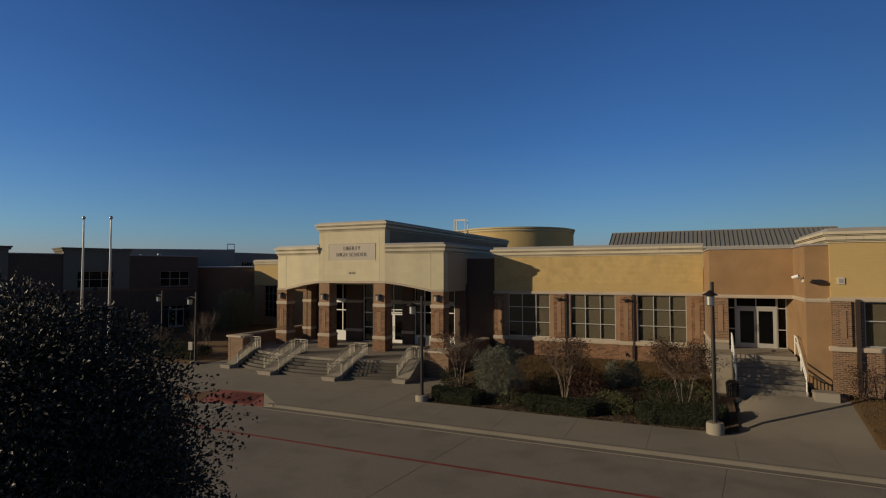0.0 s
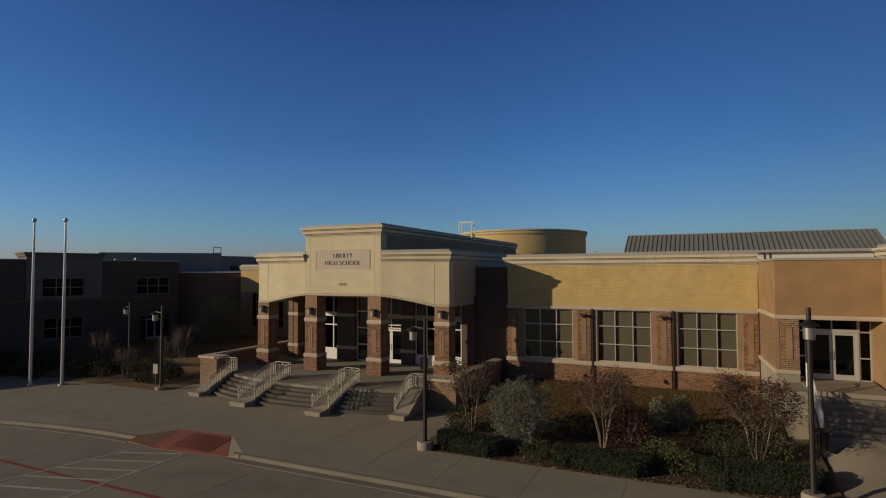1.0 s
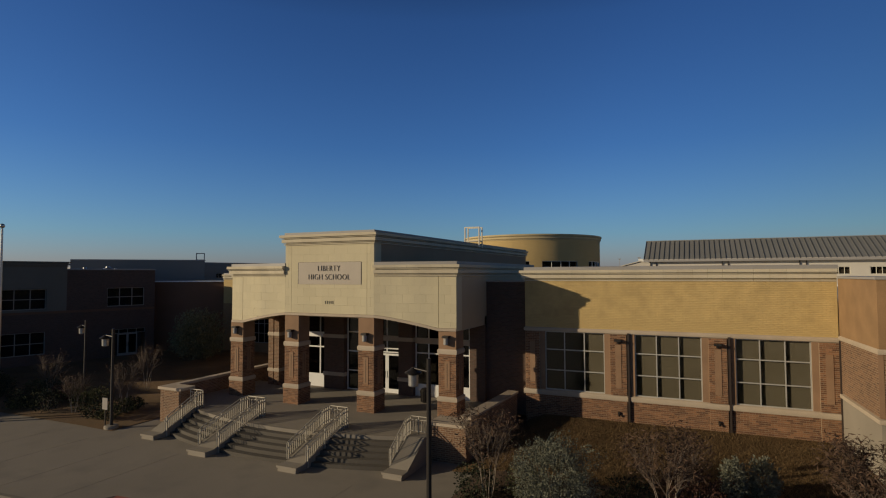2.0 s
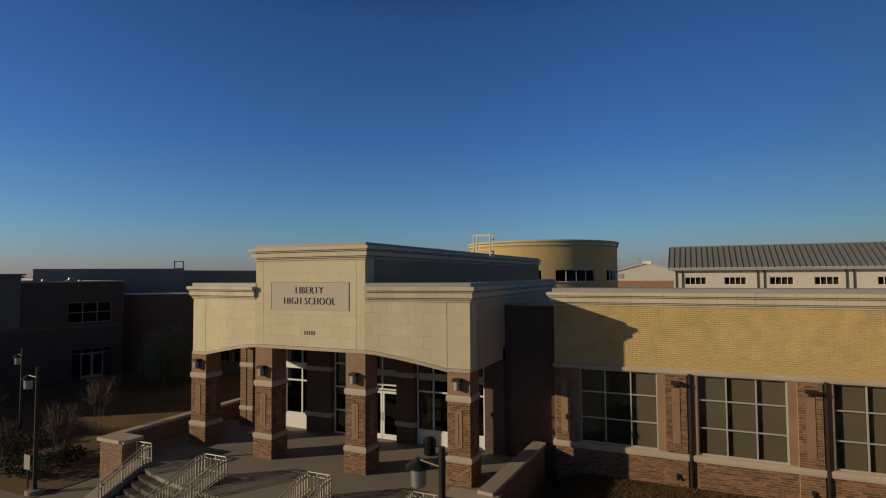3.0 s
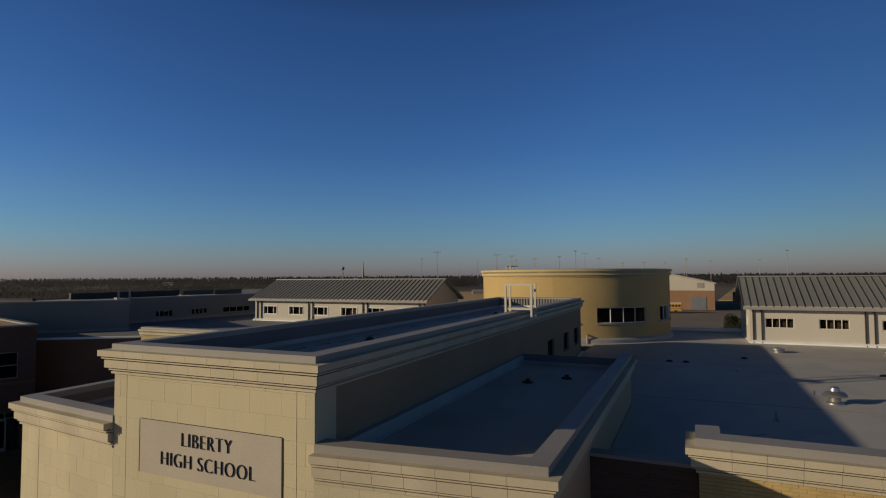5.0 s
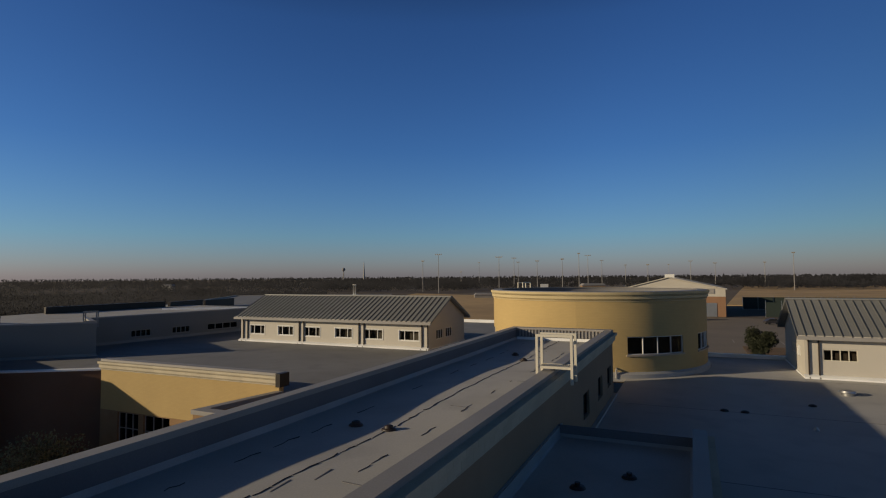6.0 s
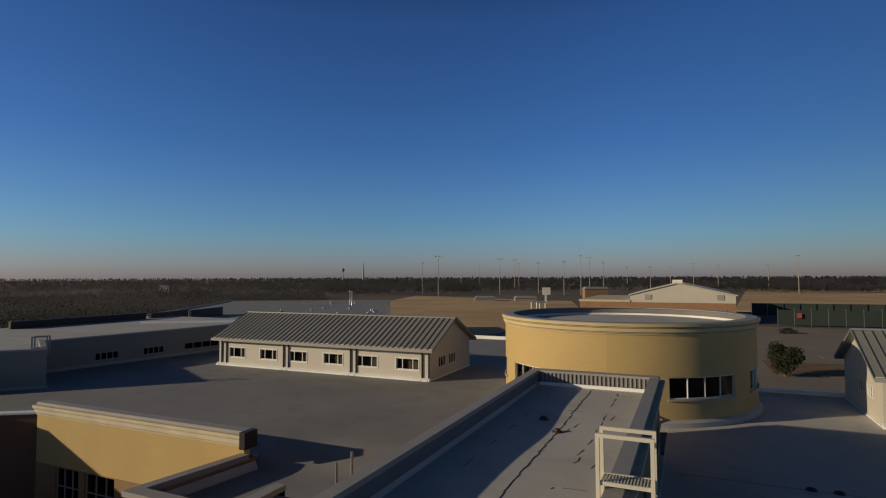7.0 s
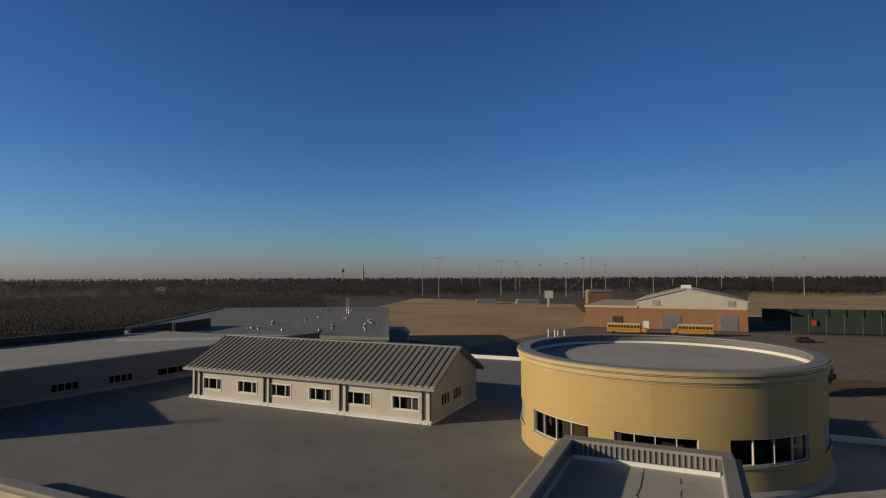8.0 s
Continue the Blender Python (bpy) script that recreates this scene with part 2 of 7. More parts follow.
FIELD = material("dry_field", (0.46, 0.31, 0.15), 0.95, var=0.25, scale=40, fine=0.3, bump=0.3, stain=(0.34, 0.23, 0.11), stain_amt=0.4)
SOIL = material("distant_ground", (0.12, 0.09, 0.06), 0.95, var=0.25, scale=60, fine=0.2, bump=0.2)
ASPHALT = material("car_park_asphalt", (0.20, 0.165, 0.13), 0.9, var=0.12, scale=12, fine=3)
# near-black: the dimness of unlit rooms is put into the colour of their walls
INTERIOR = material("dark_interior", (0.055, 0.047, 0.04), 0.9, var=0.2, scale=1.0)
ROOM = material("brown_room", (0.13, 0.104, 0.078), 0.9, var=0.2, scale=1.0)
BLIND = material("roller_blind", (0.205, 0.187, 0.155), 0.9, var=0.06, scale=2, bump=0.05)
GLASS = glass_material("window_glass", (0.42, 0.42, 0.40))
CLEAR_GLASS = glass_material("clear_window_glass", (0.72, 0.70, 0.64))
LAMP_GLASS = material("frosted_lamp_glass", (0.34, 0.32, 0.29), 0.4, var=0.06, bump=0.02)
FRAME = material("aluminium_frame", (0.46, 0.44, 0.40), 0.45, metal=0.3, var=0.05, bump=0.02)
DARK_GLASS = glass_material("dark_window_glass", (0.4, 0.37, 0.34), 1.3)
FAR_GLASS = glass_material("shaded_window_glass", (0.6, 0.59, 0.58), 1.14)
LETTER = material("bronze_letters", (0.03, 0.026, 0.022), 0.5, var=0.05, bump=0)
SIGN = material("sign_stone", (0.47, 0.41, 0.335), 0.8, var=0.04, scale=1)
BARK = material("grey_bark", (0.16, 0.12, 0.09), 0.95, var=0.25, scale=0.3, bump=0.6)
PALE_BARK = material("pale_bark", (0.29, 0.235, 0.175), 0.9, var=0.2, scale=0.2, bump=0.4)
LEAF_OAK = leaf_material("oak_leaves", (0.034, 0.031, 0.025), 0.4, 0.5, 0.3)
LEAF_DARK = leaf_material("dark_hedge_leaves", (0.038, 0.042, 0.024), 0.12)
LEAF_SAGE = leaf_material("sage_leaves", (0.15, 0.152, 0.112), 0.12, 0.75)
LEAF_OLIVE = leaf_material("olive_leaves", (0.085, 0.085, 0.04), 0.4)
LEAF_EVERGREEN = leaf_material("grey_evergreen_leaves", (0.22, 0.205, 0.11), 0.3)
LEAF_RED = leaf_material("russet_leaves", (0.062, 0.03, 0.022), 0.4)
LEAF_TWIG = leaf_material("dry_seed_twigs", (0.088, 0.055, 0.038), 0.4, 0.9)
LEAF_LITTER = leaf_material("fallen_leaves", (0.22, 0.15, 0.085), 0.45)
# dark twigs tinted bluish: the haze over the woods is mixed into the colour
LEAF_HAZED_WOOD = leaf_material("hazed_winter_wood", (0.0205, 0.0205, 0.0235), 0.06, 0.95)
n, l = LEAF_HAZED_WOOD.node_tree.nodes, LEAF_HAZED_WOOD.node_tree.links
tc, stands, mr, mx = n.new("ShaderNodeTexCoord"), n.new("ShaderNodeTexNoise"), n.new("ShaderNodeMapRange"), n.new("ShaderNodeMix")
stands.inputs["Scale"].default_value, stands.inputs["Detail"].default_value = 0.022, 5
mr.inputs[1].default_value, mr.inputs[2].default_value, mr.inputs[3].default_value, mr.inputs[4].default_value = 0.35, 0.68, 0.55, 1.9
mx.data_type, mx.blend_type = "RGBA", "MULTIPLY"
mx.inputs[0].default_value = 1
b = n["Principled BSDF"]
l.new(tc.outputs["Object"], stands.inputs["Vector"])
l.new(stands.outputs[0], mr.inputs[0])
l.new(b.inputs["Base Color"].links[0].from_socket, mx.inputs[6])
l.new(mr.outputs[0], mx.inputs[7])
l.new(mx.outputs[2], b.inputs["Base Color"])
# normals bent upwards and to the south-west, which evens the shading of the twigs
g, soft, unit = n.new("ShaderNodeNewGeometry"), n.new("ShaderNodeVectorMath"), n.new("ShaderNodeVectorMath")
soft.operation, unit.operation = "MULTIPLY_ADD", "NORMALIZE"
soft.inputs[1].default_value, soft.inputs[2].default_value = (0.45, 0.45, 0.45), (-0.2, -0.25, 0.6)
l.new(g.outputs["Normal"], soft.inputs[0])
l.new(soft.outputs[0], unit.inputs[0])
l.new(unit.outputs[0], b.inputs["Normal"])
BUS = material("bus_yellow", (0.50, 0.275, 0.05), 0.5, var=0.05)
BLACK = material("black_rubber", (0.02, 0.02, 0.02), 0.7, var=0.1)
GREEN_SCREEN = material("green_windscreen", (0.028, 0.04, 0.033), 0.8, var=0.12, scale=8)
RED_SIGN = material("red_banner", (0.35, 0.05, 0.035), 0.7, var=0.1)
CAR_PAINT = material("dark_car_paint", (0.05, 0.045, 0.045), 0.3, var=0.05)


# ---- building helpers ----
def thing(name, label, category, m=None, group="", kind=""):
    ob = new(name)
    ob.empty_display_size = 0.2
    if m is not None:
        ob.matrix_world = m
    return tagged(ob, label, category, group, kind)


def mesh_from(bm, name, mat):
    bmesh.ops.recalc_face_normals(bm, faces=bm.faces)
    for f in bm.faces:
        f.smooth = True
    for e in bm.edges:
        e.smooth = len(e.link_faces) == 2 and e.calc_face_angle(3) < 0.6
    me = bpy.data.meshes.new(name)
    bm.to_mesh(me)
    bm.free()
    me.materials.append(mat)
    return me


def part(name, bm, mat, parent=None, label="", kind=""):
    ob = new(name, mesh_from(bm, name, mat))
    ob.parent = parent
    return tagged(ob, label, kind=kind)


def piece(name, me, parent, m):
    ob = new(name, me)
    ob.parent = parent
    ob.matrix_basis = m
    return ob


def box(bm, x0, y0, z0, x1, y1, z1, m=None):
    v = [bm.verts.new((x, y, z)) for z in (z0, z1) for y in (y0, y1) for x in (x0, x1)]
    for f in ((0, 2, 3, 1), (4, 5, 7, 6), (0, 1, 5, 4), (2, 6, 7, 3), (0, 4, 6, 2), (1, 3, 7, 5)):
        bm.faces.new([v[i] for i in f])
    if m is not None:
        bmesh.ops.transform(bm, matrix=m, verts=v)
    return v


def cube(*a, m=None):
    bm = bmesh.new()
    box(bm, *a, m=m)
    return bm


def prism(bm, pts, z0, z1):
    """An upright prism over a polygon in plan."""
    lo, hi = [bm.verts.new((x, y, z0)) for x, y in pts], [bm.verts.new((x, y, z1)) for x, y in pts]
    bm.faces.new(lo[::-1])
    bm.faces.new(hi)
    for i in range(len(pts)):
        j = (i + 1) % len(pts)
        bm.faces.new((lo[i], lo[j], hi[j], hi[i]))


def slab_xz(bm, pts, y0, y1, m=None):
    """A polygon in x and z, made y1 - y0 thick."""
    a, b = [bm.verts.new((x, y0, z)) for x, z in pts], [bm.verts.new((x, y1, z)) for x, z in pts]
    bm.faces.new(a)
    bm.faces.new(b[::-1])
    for i in range(len(pts)):
        j = (i + 1) % len(pts)
        bm.faces.new((a[j], a[i], b[i], b[j]))
    if m is not None:
        bmesh.ops.transform(bm, matrix=m, verts=a + b)


def sweep(bm, path, profile, closed=False):
    """A moulding: the profile of (outwards, up) run along a plan path with mitred corners; outwards is to the right of the way."""
    n = len(path)
    P = [Vector(p) for p in path]
    rings = []
    for i in range(n):
        a = (P[i] - P[i - 1]).normalized() if closed or i > 0 else None
        b = (P[(i + 1) % n] - P[i]).normalized() if closed or i < n - 1 else None
        a, b = a or b, b or a
        na, nb = Vector((a.y, -a.x)), Vector((b.y, -b.x))
        mit = (na + nb).normalized()
        mit /= max(0.3, mit.dot(na))
        rings.append([bm.verts.new((P[i].x + mit.x * d, P[i].y + mit.y * d, z)) for d, z in profile])
    for i in range(n if closed else n - 1):
        r, s = rings[i], rings[(i + 1) % n]
        for k in range(len(profile)):
            q = (k + 1) % len(profile)
            bm.faces.new((r[k], s[k], s[q], r[q]))
    if not closed:
        bm.faces.new(rings[0])
        bm.faces.new(rings[-1][::-1])


def moulding(name, path, profile, mat, parent, closed=False, label=""):
    bm = bmesh.new()
    sweep(bm, path, profile, closed)
    return part(name, bm, mat, parent, label)


def cornice_profile(z0, z1, out=0.28, back=0.25):
    """Stepped bands, each pair parted by two thin undercut shadow lines with a fillet between."""
    h = z1 - z0
    steps = ((0.06, 0.00, 0.09, -0.04), (0.10, 0.15, 0.20, -0.02), (0.17, 0.26, 0.58, 0.02), (0.22, 0.64, 0.69, 0.06), (0.28, 0.75, 1.0, 0.0))
    prof, low = [(-back, z0)], 0.0
    for d, a, b, inner in steps:
        d = d * out / 0.28
        prof += [(low, z0 + a * h), (d, z0 + a * h), (d, z0 + b * h)]
        low = inner
        if b < 1:
            prof.append((low, z0 + b * h))
    return prof + [(-back, z1)]


def cornice_run(name, path, profile, mat, parent, step=0.62, label=""):
    """A cornice in lengths with open joints, the corners mitred."""
    P = [Vector(p) for p in path]
    group = new(name)
    group.parent = parent
    tagged(group, label)
    for i in range(len(P) - 1):
        a, b = P[i], P[i + 1]
        L = (b - a).length
        n = max(1, round(L / step))
        d = (b - a).normalized()
        for k in range(n):
            s0, s1 = a + d * (L * k / n), a + d * (L * (k + 1) / n - 0.006)
            pts = [s0, s1]
            bm = bmesh.new()
            if k == n - 1 and i < len(P) - 2:
                continue
            if k == 0 and i > 0:
                m0 = P[i - 1]
                Lp = (a - m0).length
                np_ = max(1, round(Lp / step))
                pts = [m0 + (a - m0).normalized() * (Lp * (np_ - 1) / np_), a, s1]
            sweep(bm, [tuple(q) for q in pts], profile)
            part("cornice_length", bm, mat, group)
    return group


def tube(bm, pts, r, n=8):
    """A round bar along points; r: one radius or one per point."""
    rs = r if isinstance(r, (list, tuple)) else [r] * len(pts)
    P = [Vector(p) for p in pts]
    rings = []
    for i, p in enumerate(P):
        d = (P[min(i + 1, len(P) - 1)] - P[max(i - 1, 0)]).normalized()
        u = d.cross(Vector((0, 0, 1)) if abs(d.z) < 0.9 else Vector((1, 0, 0))).normalized()
        w = d.cross(u)
        rings.append([bm.verts.new(p + (u * math.cos(6.28318 * k / n) + w * math.sin(6.28318 * k / n)) * rs[i]) for k in range(n)])
    for a, b in zip(rings, rings[1:]):
        for k in range(n):
            bm.faces.new((a[k], a[(k + 1) % n], b[(k + 1) % n], b[k]))
    bm.faces.new(rings[0][::-1])
    bm.faces.new(rings[-1])


def bar(name, pts, r, mat, parent, n=8, label=""):
    bm = bmesh.new()
    tube(bm, pts, r, n)
    return part(name, bm, mat, parent, label)


def lathe(bm, prof, n=16, cx=0, cy=0):
    rings = [[bm.verts.new((cx + r * math.cos(6.28318 * k / n), cy + r * math.sin(6.28318 * k / n), z)) for k in range(n)] for r, z in prof]
    for a, b in zip(rings, rings[1:]):
        for k in range(n):
            bm.faces.new((a[k], a[(k + 1) % n], b[(k + 1) % n], b[k]))
    bm.faces.new(rings[0][::-1])
    bm.faces.new(rings[-1])


def wall_with_openings(bm, x0, x1, z0, z1, y0, y1, holes, m=None):
    """A wall along x with holes (xa, xb, za, zb) that go through it."""
    xs = sorted({x0, x1, *[min(x1, max(x0, h[k])) for h in holes for k in (0, 1)]})
    zs = sorted({z0, z1, *[min(z1, max(z0, h[k])) for h in holes for k in (2, 3)]})
    def solid(i, j):
        if not (0 <= i < len(xs) - 1 and 0 <= j < len(zs) - 1):
            return False
        x, z = (xs[i] + xs[i + 1]) / 2, (zs[j] + zs[j + 1]) / 2
        return not any(h[0] < x < h[1] and h[2] < z < h[3] for h in holes)
    V = {}
    def vert(i, j, k):
        if (i, j, k) not in V:
            V[i, j, k] = bm.verts.new((xs[i], (y0, y1)[k], zs[j]))
        return V[i, j, k]
    for i in range(len(xs) - 1):
        for j in range(len(zs) - 1):
            if solid(i, j):
                for k in (0, 1):
                    bm.faces.new([vert(a, b, k) for a, b in ((i, j), (i + 1, j), (i + 1, j + 1), (i, j + 1))])
                for (di, dj), (a, b) in (((-1, 0), ((i, j), (i, j + 1))), ((1, 0), ((i + 1, j), (i + 1, j + 1))), ((0, -1), ((i, j), (i + 1, j))), ((0, 1), ((i, j + 1), (i + 1, j + 1)))):
                    if not solid(i + di, j + dj):
                        bm.faces.new((vert(*a, 0), vert(*b, 0), vert(*b, 1), vert(*a, 1)))
    if m is not None:
        bmesh.ops.transform(bm, matrix=m, verts=list(V.values()))


def window(parent, x0, x1, z0, z1, y, cols, rows, frame_mat, glass, m=None, bar_w=0.06, depth=0.09, blind=None, back=None, name="window", splits=None, levels=None):
    """A window in a wall along x whose outer face is at y: frame with glazing bars, single panes, and a blind or a
    shallow box coloured as a dim room behind.
    """
    m = m or Matrix()
    win = new(name)
    win.parent = parent
    win.matrix_basis = m
    fr = bmesh.new()
    xs = splits or [x0 + (x1 - x0) * i / cols for i in range(cols + 1)]
    zs = levels or [z0 + (z1 - z0) * i / rows for i in range(rows + 1)]
    for i, x in enumerate(xs):
        a = x if i == 0 else x - bar_w / 2 if i < cols else x - bar_w
        box(fr, a, y, z0, a + bar_w, y + depth, z1)
    for j, z in enumerate(zs):
        a = z if j == 0 else z - bar_w / 2 if j < rows else z - bar_w
        for i in range(cols):
            box(fr, xs[i] + bar_w * (1 if i == 0 else 0.5), y + 0.004, a, xs[i + 1] - bar_w * (1 if i == cols - 1 else 0.5), y + depth - 0.004, a + bar_w)
    part("window_frame", fr, frame_mat, win)
    for i in range(cols):
        for j in range(rows):
            g = part("pane", cube(xs[i] + 0.01, y + depth * 0.45, zs[j] + 0.01, xs[i + 1] - 0.01, y + depth * 0.6, zs[j + 1] - 0.01), glass, win)
            g.visible_shadow = False
    if blind:
        for i in range(cols):
            part("blind", cube(xs[i] + 0.03, y + 0.13, z0 + 0.02, xs[i + 1] - 0.03, y + 0.145, z1 - 0.02), blind, win)
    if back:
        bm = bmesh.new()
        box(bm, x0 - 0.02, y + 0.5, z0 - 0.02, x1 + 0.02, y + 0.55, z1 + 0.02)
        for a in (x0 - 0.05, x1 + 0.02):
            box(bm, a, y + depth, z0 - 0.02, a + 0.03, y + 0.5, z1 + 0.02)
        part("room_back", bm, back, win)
    return win


def extruded_text(body, size, mat, parent, m, name="lettering", depth=0.03):
    cu = bpy.data.curves.new(name, "FONT")
    cu.body, cu.size, cu.extrude, cu.align_x, cu.align_y = body, size, depth / 2, "CENTER", "CENTER"
    cu.space_character, cu.offset = 1.14, -0.0128
    tmp = bpy.data.objects.new(name, cu)
    scene.collection.objects.link(tmp)
    me = bpy.data.meshes.new_from_object(tmp.evaluated_get(bpy.context.evaluated_depsgraph_get()))
    bpy.data.objects.remove(tmp)
    whole = bmesh.new()
    whole.from_mesh(me)
    bpy.data.meshes.remove(me)
    bmesh.ops.remove_doubles(whole, verts=whole.verts, dist=0.0005)
    left = set(whole.verts)
    while left:
        stack, island = [left.pop()], set()
        while stack:
            v = stack.pop()
            island.add(v)
            for e in v.link_edges:
                o = e.other_vert(v)
                if o in left:
                    left.discard(o)
                    stack.append(o)
        one, at = bmesh.new(), {}
        for v in island:
            at[v] = one.verts.new(m @ v.co)
        for f in {f for v in island for f in v.link_faces}:
            one.faces.new([at[v] for v in f.verts])
        part(name, one, mat, parent)
    whole.free()


rng = random.Random(7)


def leaves(bm, centre, radii, count, size, flat=0.6, shell=0.35, lump=0.25, seed=0, floor=None):
    """Small folded leaves scattered in an uneven, clumped ellipsoid with gaps."""
    r = random.Random(seed)
    c = Vector(centre)
    for _ in range(count):
        d = Vector((r.gauss(0, 1), r.gauss(0, 1), r.gauss(0, 1))).normalized()
        k = noise.noise(d * 2.3 + c) * lump * 2 + noise.noise(d * 6.0 + c * 1.7) * lump
        if noise.noise(d * 4.5 + c * 0.9) < -0.28:
            continue
        rad = (1 - shell * r.random() ** 1.6) * (1 + k)
        p = c + Vector((d.x * radii[0], d.y * radii[1], d.z * radii[2])) * rad
        if floor is not None and p.z < floor:
            p.z = floor + r.random() * 0.12
        u = (d + Vector((r.uniform(-1, 1), r.uniform(-1, 1), r.uniform(-1, 1)))).normalized()
        w = u.cross(Vector((r.uniform(-1, 1), r.uniform(-1, 1), r.uniform(-1, 1)))).normalized()
        s = size * r.uniform(0.6, 1.3)
        a, b = u * s, w * s * flat * 0.5
        q = u.cross(w) * s * 0.12
        v = [bm.verts.new(p - a * 0.5), bm.verts.new(p + b + q), bm.verts.new(p + a * 0.5), bm.verts.new(p - b + q)]
        bm.faces.new((v[0], v[1], v[2]))
        bm.faces.new((v[0], v[2], v[3]))


# ---- ground ----
def grade(x, y):
    """The level of the ground: flat forecourt, rising to the walls behind the beds and at the side door."""
    if y < -11.9:
        return -0.5
    if y > 50:
        return 0.0
    bed = max(0, min(1, (y + 8) / 9)) * 0.68 * max(0, min(1, (x - 9) / 1.5))
    side = max(0, min(1, (y + 9) / 4.5)) * 0.9 * max(0, min(1, (x - 23.5) / 1.5))
    return max(bed, side)


def sheet(name, xs, ys, zf, mat, label, inside=None, kind="structure", category=""):
    bm = bmesh.new()
    V = [[bm.verts.new((x, y, zf(x, y))) for x in xs] for y in ys]
    for j in range(len(ys) - 1):
        for i in range(len(xs) - 1):
            if inside is None or inside((xs[i] + xs[i + 1]) / 2, (ys[j] + ys[j + 1]) / 2):
                bm.faces.new((V[j][i], V[j][i + 1], V[j + 1][i + 1], V[j + 1][i]))
    for v in [v for v in bm.verts if not v.link_faces]:
        bm.verts.remove(v)
    return tagged(part(name, bm, mat), label, category, kind=kind)


def span(a, b, step):
    n = max(1, round((b - a) / step))
    return [a + (b - a) * i / n for i in range(n + 1)]


far_x = [-3000, -1200, -500, -200, -90] + span(-60, 60, 3) + [90, 200, 500, 1200, 3000]
far_y = [-600, -150, -60, -30, -12.01, -11.89, -9.0] + span(-7.5, 6, 1.5) + [12, 30, 60, 120, 250, 500, 1000, 2000, 4000]
sheet("ground", far_x, far_y, lambda x, y: grade(x, y) - 0.06 if y > -8.9 or abs(x) > 5 else -0.5, SOIL, "dark winter ground reaching to the horizon", category="ground")
line_y = -16.25
tagged(part("road", cube(-90, -60, -0.45, 90, -12.25, -0.15), ROAD), "grey-brown concrete drive in front of the school", "road", kind="structure")


def kerb_y(x):
    return -12.05 if x > -2.5 else -12.05 - 0.012 * (-2.5 - x) ** 2 if x > -14 else -13.64 - 0.28 * (-14 - x)


bm = bmesh.new()
kx = span(-40, -2.5, 1.5) + span(3.2, 60, 3)
sweep(bm, [(x, kerb_y(x)) for x in kx if x <= -2.5], [(0.0, -0.4), (0.0, 0.0), (0.16, 0.0), (0.20, -0.03), (0.22, -0.14), (0.62, -0.125), (0.62, -0.4)])
sweep(bm, [(x, kerb_y(x)) for x in kx if x >= 3.2], [(0.0, -0.4), (0.0, 0.0), (0.16, 0.0), (0.20, -0.03), (0.22, -0.14), (0.62, -0.125), (0.62, -0.4)])
tagged(part("kerb", bm, KERB), "pale worn concrete kerb and gutter along the drive", "kerb", kind="structure")


def forecourt(x, y):
    if y > 6 or x < -60 or x > 60 or (-2.4 < x < 3.6 and y < -10.4):
        return False
    if x < -9.6:
        return y < (-4.9 if x > -24 else -7.6)
    if x > 9.6:
        return y < -8.6 or (24.3 < x < 29.0 and y < -3.0)
    return True


bm = bmesh.new()
px, py = span(-60, 60, 1.2), [kerb_y(0)] + span(-11.2, 6, 0.8)
V = {}
for i in range(len(px) - 1):
    for j in range(len(py) - 1):
        if forecourt((px[i] + px[i + 1]) / 2, (py[j] + py[j + 1]) / 2):
            q = []
            for a, b in ((i, j), (i + 1, j), (i + 1, j + 1), (i, j + 1)):
                if (a, b) not in V:
                    y = kerb_y(px[a]) if b == 0 and (px[a] < -2.5 or px[a] > 3.1) else py[b]
                    V[a, b] = bm.verts.new((px[a], y, max(0, grade(px[a], y) if px[a] > 24.4 else 0)))
                q.append(V[a, b])
            bm.faces.new(q)
tagged(part("pavement", bm, CONCRETE), "brownish concrete forecourt paving in front of the stairs", "pavement", kind="structure")

# red fire lane line, crossing lines and kerb ramp
tagged(part("lane_line", cube(-60, line_y - 0.085, -0.152, 60, line_y + 0.085, -0.146), REDLINE), "faded red painted line along the drive", "road marking", kind="structure")
rz = -0.148
for xa, xb in ((-1.35, -2.75), (1.15, 1.2)):
    bm = bmesh.new()
    prism(bm, [(xb - 0.06, -19), (xb + 0.06, -19), (xa + 0.06, -12.85), (xa - 0.06, -12.85)], rz, rz + 0.006)
    tagged(part("crossing_edge", bm, WHITELINE), "worn white edge line of the crossing", "road marking", kind="structure", group="crossing lines")
for k in range(6):
    bm = bmesh.new()
    y = -13.7 - k * 1.05
    x = -1.3 + (y + 12.85) * 0.228
    prism(bm, [(x, y - 0.06), (1.1, y + 0.9), (1.1, y + 1.02), (x, y + 0.06)], rz, rz + 0.005)
    tagged(part("crossing_line", bm, WHITELINE), "worn white slanted crossing line on the drive", "road marking", kind="structure", group="crossing lines")
# open joints between the slabs of the drive
for k in range(6):
    x = 23.3 - 9.2 * k
    bm = bmesh.new()
    prism(bm, [(x - 0.7, -24), (x - 0.688, -24), (x + 0.342, -12.7), (x + 0.33, -12.7)], rz, rz + 0.002)
    tagged(part("slab_joint", bm, KERB if k else PARAPET), "dark joint between concrete slabs of the drive", "joint", kind="structure", group="slab joints")
for k in range(14):
    x = 27.1 - 3.05 * k
    if not -3 < x < 4:
        tagged(part("slab_joint", cube(x - 0.005, -12.0, 0.0, x + 0.005, -8.9 if x > 9.6 else -6.4, 0.003), KERB), "dark joint between slabs of the forecourt", "joint", kind="structure", group="slab joints")


